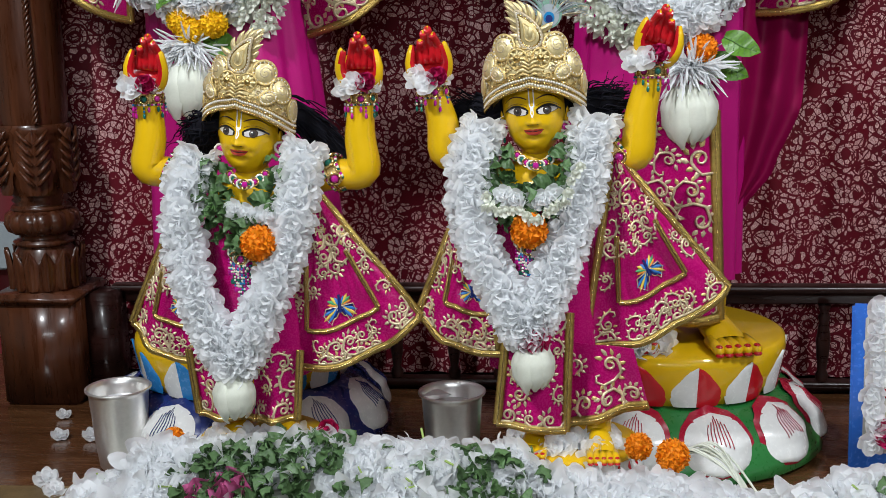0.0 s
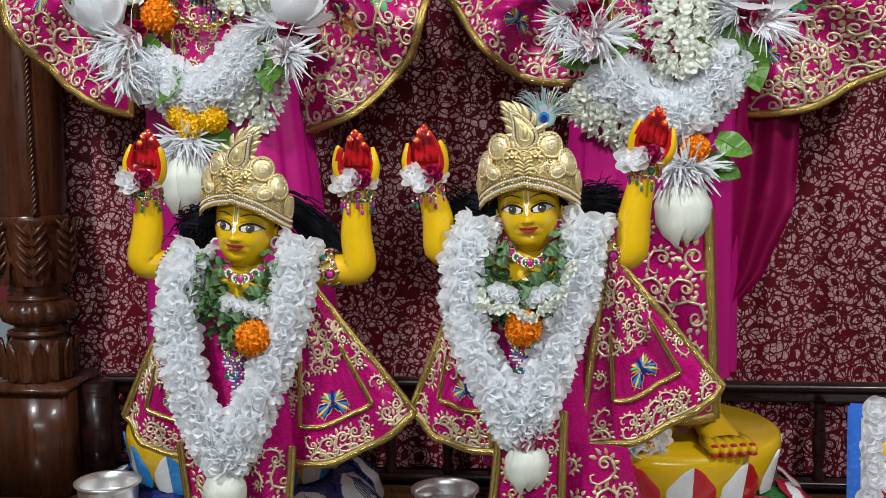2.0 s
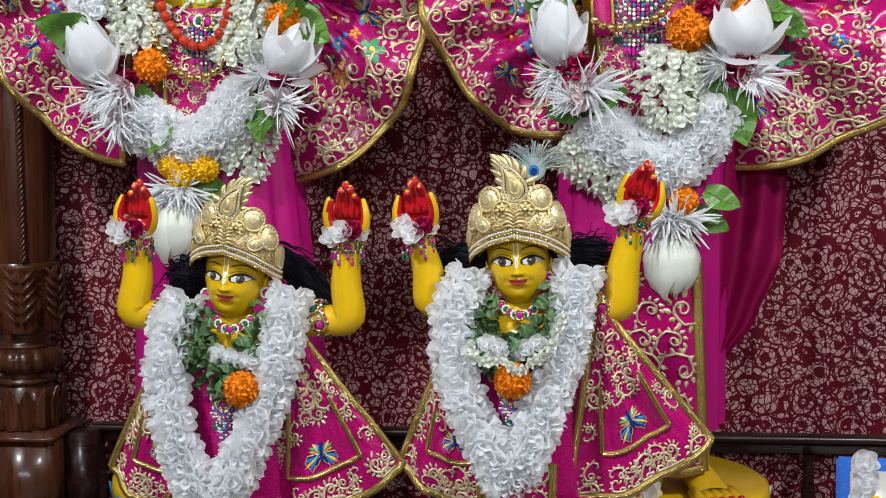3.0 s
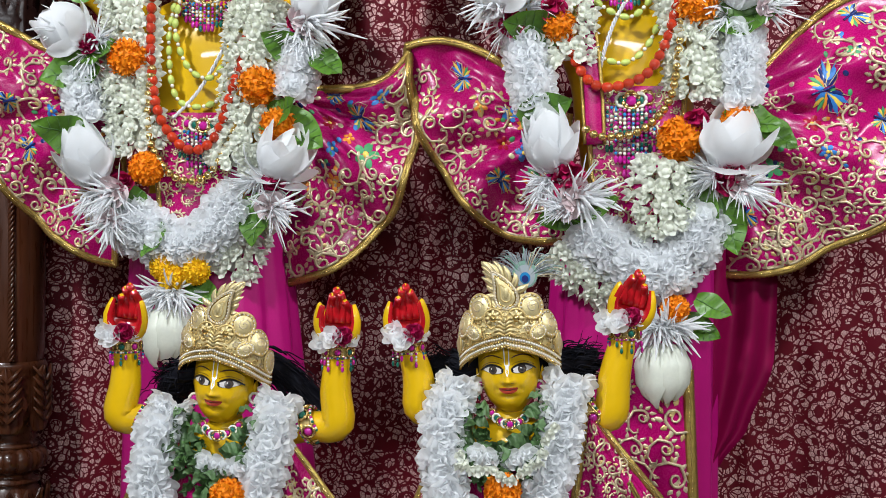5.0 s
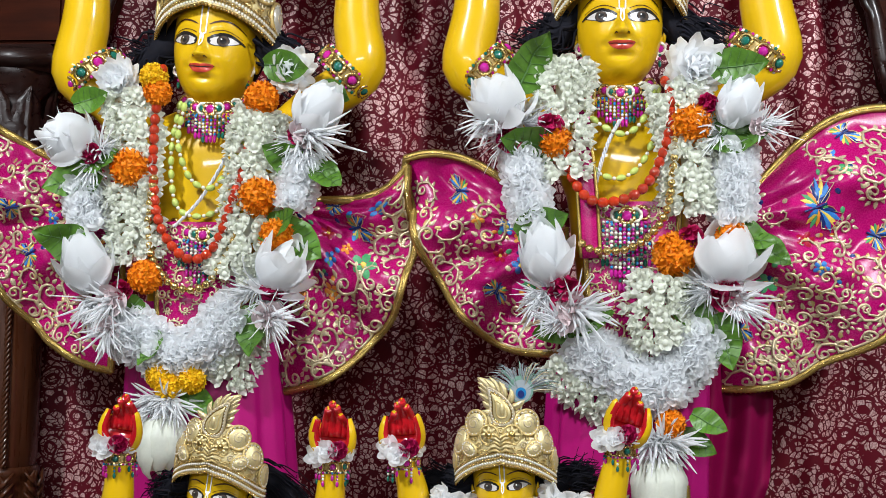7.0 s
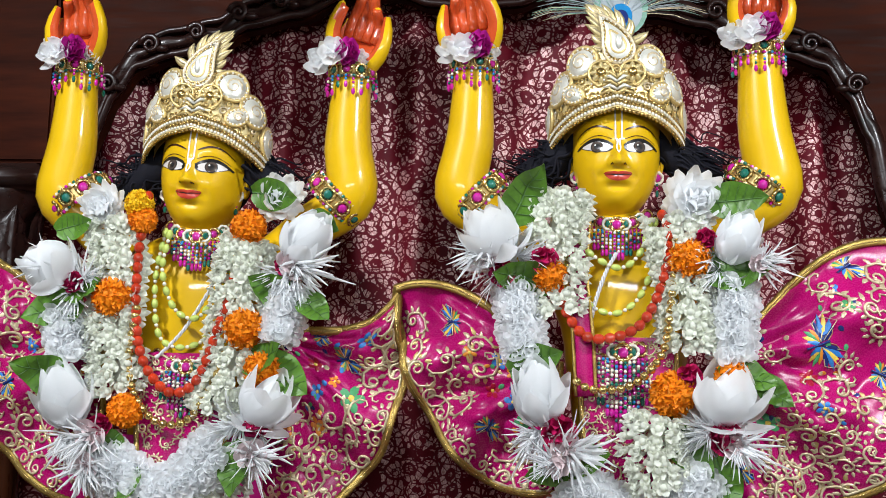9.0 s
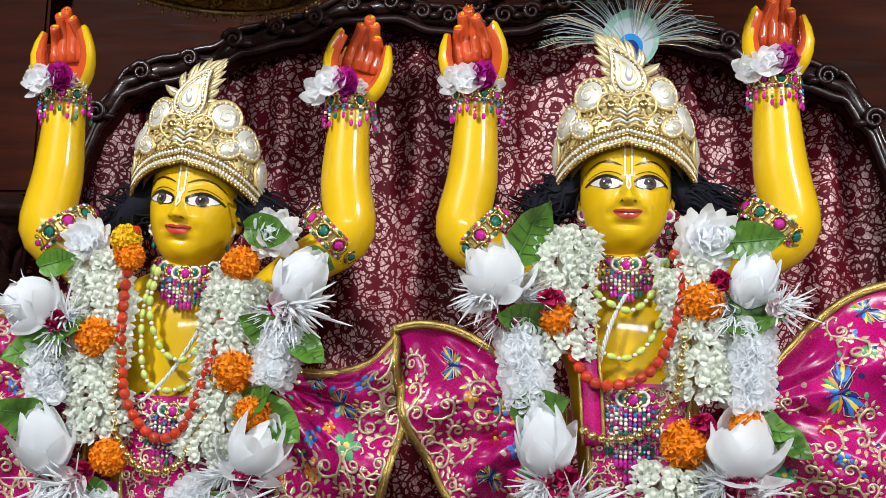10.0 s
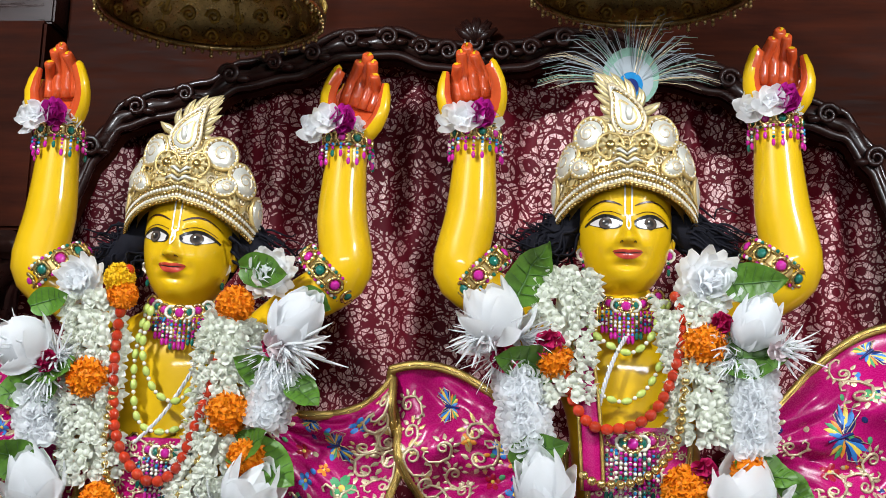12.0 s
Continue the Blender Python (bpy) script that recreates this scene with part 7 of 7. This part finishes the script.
def on_heap(k, size=1.0, x=None, y=None):
    x = rng.uniform(-0.62, 0.72) if x is None else x
    y = -0.445 + rng.gauss(0, 0.055) if y is None else y
    z = FLOOR + heap_top(x, y) + rng.uniform(0.0, 0.010)
    return aim((x, y, z), (rng.gauss(0, 0.6), rng.gauss(-0.7, 0.5), rng.uniform(0.0, 1.0)), rng.uniform(0, 6.28), size * rng.uniform(0.8, 1.25))


for k in range(230):
    part("white_blossom", rng.choice(BLOSSOM), heap, m=on_heap(k, 1.25))
rest = part("blossoms", joined(BLOSSOM, 420, lambda k: on_heap(k, 1.15), M_PETAL), heap, "white blossoms lying close together")
tagged(rest, kind="stuff")
SINGLE = Mesh()
petal(SINGLE, Matrix.Identity(4), 0.028, 0.0095, M_PETAL, cup=0.35, curl_back=0.3, nu=4, nv=6, blunt=True)
SINGLE = SINGLE.data("petal")
tagged(part("loose_petals", joined([SINGLE], 330, lambda k: on_heap(k, 1.3), M_PETAL), heap), kind="stuff")
green = thing("basil_heap", "heap of dull green basil sprigs among the blossoms", "leaves", kind="stuff")
SPOTS = [(-0.34, -0.49, 0.045, 170), (-0.25, -0.475, 0.035, 90), (0.0, -0.49, 0.04, 60), (0.62, -0.47, 0.03, 60)]
for cx, cy, spread_x, n in SPOTS:
    m = joined(TULSI, n, lambda k: on_heap(k, 1.25, rng.gauss(cx, spread_x), rng.gauss(cy, 0.035)) @ Matrix.Translation((0, 0, 0.004)), M_TULSI)
    tagged(part("basil_sprigs", m, green), kind="stuff")
for k in range(36):
    part("stem", Mesh().tube([(0, 0, 0), (0.004, 0.002, 0.012), (0.002, 0, 0.026)], 0.0013, M_STEM, 5), heap, "pale green flower stalk", m=on_heap(k, 1.2))


def single(name, label, mesh, at, way, size, category="flower", group=""):
    ob = thing(name, label, category, mesh=mesh, group=group)
    ob.matrix_basis = aim(at, way, 1.0, size)
    return ob


for k in range(26):
    for cx in (-0.355, 0.125):
        a, r = rng.uniform(3.2, 6.2), rng.uniform(0.03, 0.088)
        ob = single("blossom", "white blossom at the feet of the small figure", rng.choice(BLOSSOM), (cx + r * math.cos(a), -0.325 + r * math.sin(a), FLOOR + 0.112), (rng.uniform(-.5, .5), -0.6, 0.8), rng.uniform(0.8, 1.15), group="blossoms at the feet")
single("marigold", "orange marigold fallen beside the red lotus", MARIGOLD, (0.262, -0.415, 0.958), (0.2, -0.8, 0.6), 0.85)
single("marigold", "orange marigold half buried in the heap", MARIGOLD, (0.215, -0.40, 0.965), (-0.2, -0.6, 0.6), 0.7)
single("marigold", "orange marigold beside the small pedestal", MARIGOLD, (-0.475, -0.39, 0.962), (-0.2, -0.8, 0.5), 0.6)
single("rose", "pink rose lying before the heap", PINK_ROSE, (-0.352, -0.505, 0.926), (-0.3, -0.7, 0.8), 1.4)
single("rose", "pink rose beside the basil leaves", PINK_ROSE, (-0.400, -0.505, 0.918), (0.1, -0.7, 0.7), 1.1)
single("rose", "small red rose among white petals", ROSE, (-0.235, -0.405, 0.985), (0.1, -0.9, 0.4), 0.7)
for x, y, s in ((-0.837, 0.02, 0.7), (-0.796, -0.09, 0.8), (-0.735, -0.09, 0.9), (-0.731, -0.29, 1.1), (-0.70, -0.33, 0.9), (0.43, -0.30, 0.8)):
    single("blossom", "single white blossom fallen on the wooden floor", rng.choice(BLOSSOM), (x, y, FLOOR + 0.005), (0.2, -0.3, 1), s, group="fallen blossoms")
strings = thing("loose_threads", "loose white garland threads on the altar floor", "thread")
for k in range(14):
    a = rng.uniform(-0.02, 0.02)
    part("thread", Mesh().tube(spline([(0.285 + a, -0.33, 0.93), (0.32 + rng.uniform(-.02, .02), -0.36, 0.945 + rng.uniform(-.01, .012)), (0.36, -0.385 + a, 0.915 + a * 0.5), (0.40 + a, -0.41, FLOOR + 0.004)], 14), 0.0016, M_CREAM, 5), strings)
mat_ = Mesh()
mat_.sheet(lambda u, v: (-0.95 + 1.9 * u, -0.70 + 0.40 * (1 - 0.0) * v, FLOOR + 0.0015 + 0.0008 * math.sin(60 * u)), 60, 4, 0.001, plain("gold_brown_mat", (0.30, 0.20, 0.09), 0.45, metal=0.2, var=0.4, big=25, fine=300, relief=0.4))
thing("altar_mat", "gold-brown woven mat under the flowers", "mat", mesh=mat_)

for x, y, z in ((-0.44, -0.545, 0.868), (0.12, -0.545, 0.872)):
    ob = thing("steel_dish", "small steel dish half buried in the petals", "dish", (x, y, z), group="steel dishes")
    part("bowl", Mesh().turned([(0.0, 0.0), (0.022, 0.001), (0.034, 0.008), (0.038, 0.010), (0.036, 0.012), (0.022, 0.004), (0.0, 0.003)], M_STEEL, 32), ob)

# A framed picture with a garland, at the edge of the altar.
pic = thing("framed_picture", "small framed picture with blue border and white garland", "picture", (0.640, -0.17, FLOOR))
tilt = pose(0, 0, 0, -8, 0, -6)
b = Mesh()
b.box((-0.075, 0.0, 0.0), (0.09, 0.014, 0.27), M_PICTURE, 0.004)
part("frame", b, pic, "blue frame", tilt)
b = Mesh()
b.box((-0.055, -0.004, 0.03), (0.08, 0.004, 0.25), M_SILVERCLOTH, 0.002)
part("picture", b, pic, "pale picture with plain colour shapes", tilt)
b = Mesh()
for k in range(14):
    b.ball((rng.uniform(-0.045, 0.07), -0.005, rng.uniform(0.05, 0.22)), (rng.uniform(0.006, 0.018), 0.003, rng.uniform(0.006, 0.02)), rng.choice((M_GREEN, M_CRIMSON, M_NAVY, M_YELLOW, M_BLACK)), 10, 6)
part("colour_shape", b, pic, "", tilt)
for k in range(9):
    part("white_blossom", BLOSSOM[k % 4], pic, m=aim((-0.055 + 0.006 * math.sin(k * 2.0), -0.05, 0.285 - 0.027 * k), (rng.uniform(-.4, .4), -1, rng.uniform(-.3, .3)), k, 1.0))
part("rose", ROSE, pic, "deep pink rose", m=aim((-0.03, -0.05, 0.085), (0, -1, 0.2), 1, 1.1))


# ---- brass umbrellas over the large figures ----
def brass_umbrella(at, label):
    """A hanging ribbed brass canopy, pierced with scrolls and fringed with beads."""
    ob = thing("brass_umbrella", label, "canopy", at, group="brass umbrellas")
    dome = [(0.175, 0.0), (0.178, 0.010), (0.165, 0.045), (0.135, 0.085), (0.085, 0.12), (0.030, 0.14), (0.012, 0.16)]
    part("dome", Mesh().turned(dome, M_BRASS, 96, ribs=8, depth=0.03), ob)
    rim = Mesh()
    rim.tube([(0.178 * math.cos(t), 0.178 * math.sin(t), 0.002) for t in (2 * math.pi * i / 64 for i in range(65))], 0.006, M_BRASS, 7, cap=False)
    part("rim", rim, ob)
    work = Mesh()
    for k in range(24):
        t = 2 * math.pi * k / 24
        q = Matrix.Rotation(t, 4, "Z")
        for h, r, s in ((0.022, 0.176, 0.011), (0.052, 0.162, 0.013), (0.080, 0.140, 0.010)):
            work.tube([q @ Vector((r - (b2 * 0.5), a2, h + b2)) for a2, b2 in curl(12, s, 1.4)], 0.0036, M_ANTIQUE, 5)
    tagged(part("scrollwork", work, ob, "raised brass scrolls"), kind="stuff")
    for k in range(8):
        t = 2 * math.pi * k / 8
        part("rib", Mesh().tube([(r * 1.03 * math.cos(t), r * 1.03 * math.sin(t), z) for r, z in dome], 0.0055, M_ANTIQUE, 6), ob)
    for k in range(72):
        t = 2 * math.pi * k / 72
        n = 2 if k % 3 else 3
        drop = Mesh()
        for j in range(n - 1):
            drop.ball((0, 0, -0.007 * j), (0.0036, 0.0036, 0.0042), M_BRASS, 7, 5)
        part("bead_drop", drop, ob, m=pose(0.178 * math.cos(t), 0.178 * math.sin(t), -0.006))
    part("hanger", Mesh().tube([(0, 0, 0.15), (0, 0, 1.2)], 0.005, M_BRASS, 8), ob)
    return ob


brass_umbrella((-0.420, -0.13, 2.506), "ribbed brass umbrella with bead fringe, hanging over a crown")
brass_umbrella((0.262, -0.13, 2.552), "ribbed brass umbrella hanging over the feathered crown")
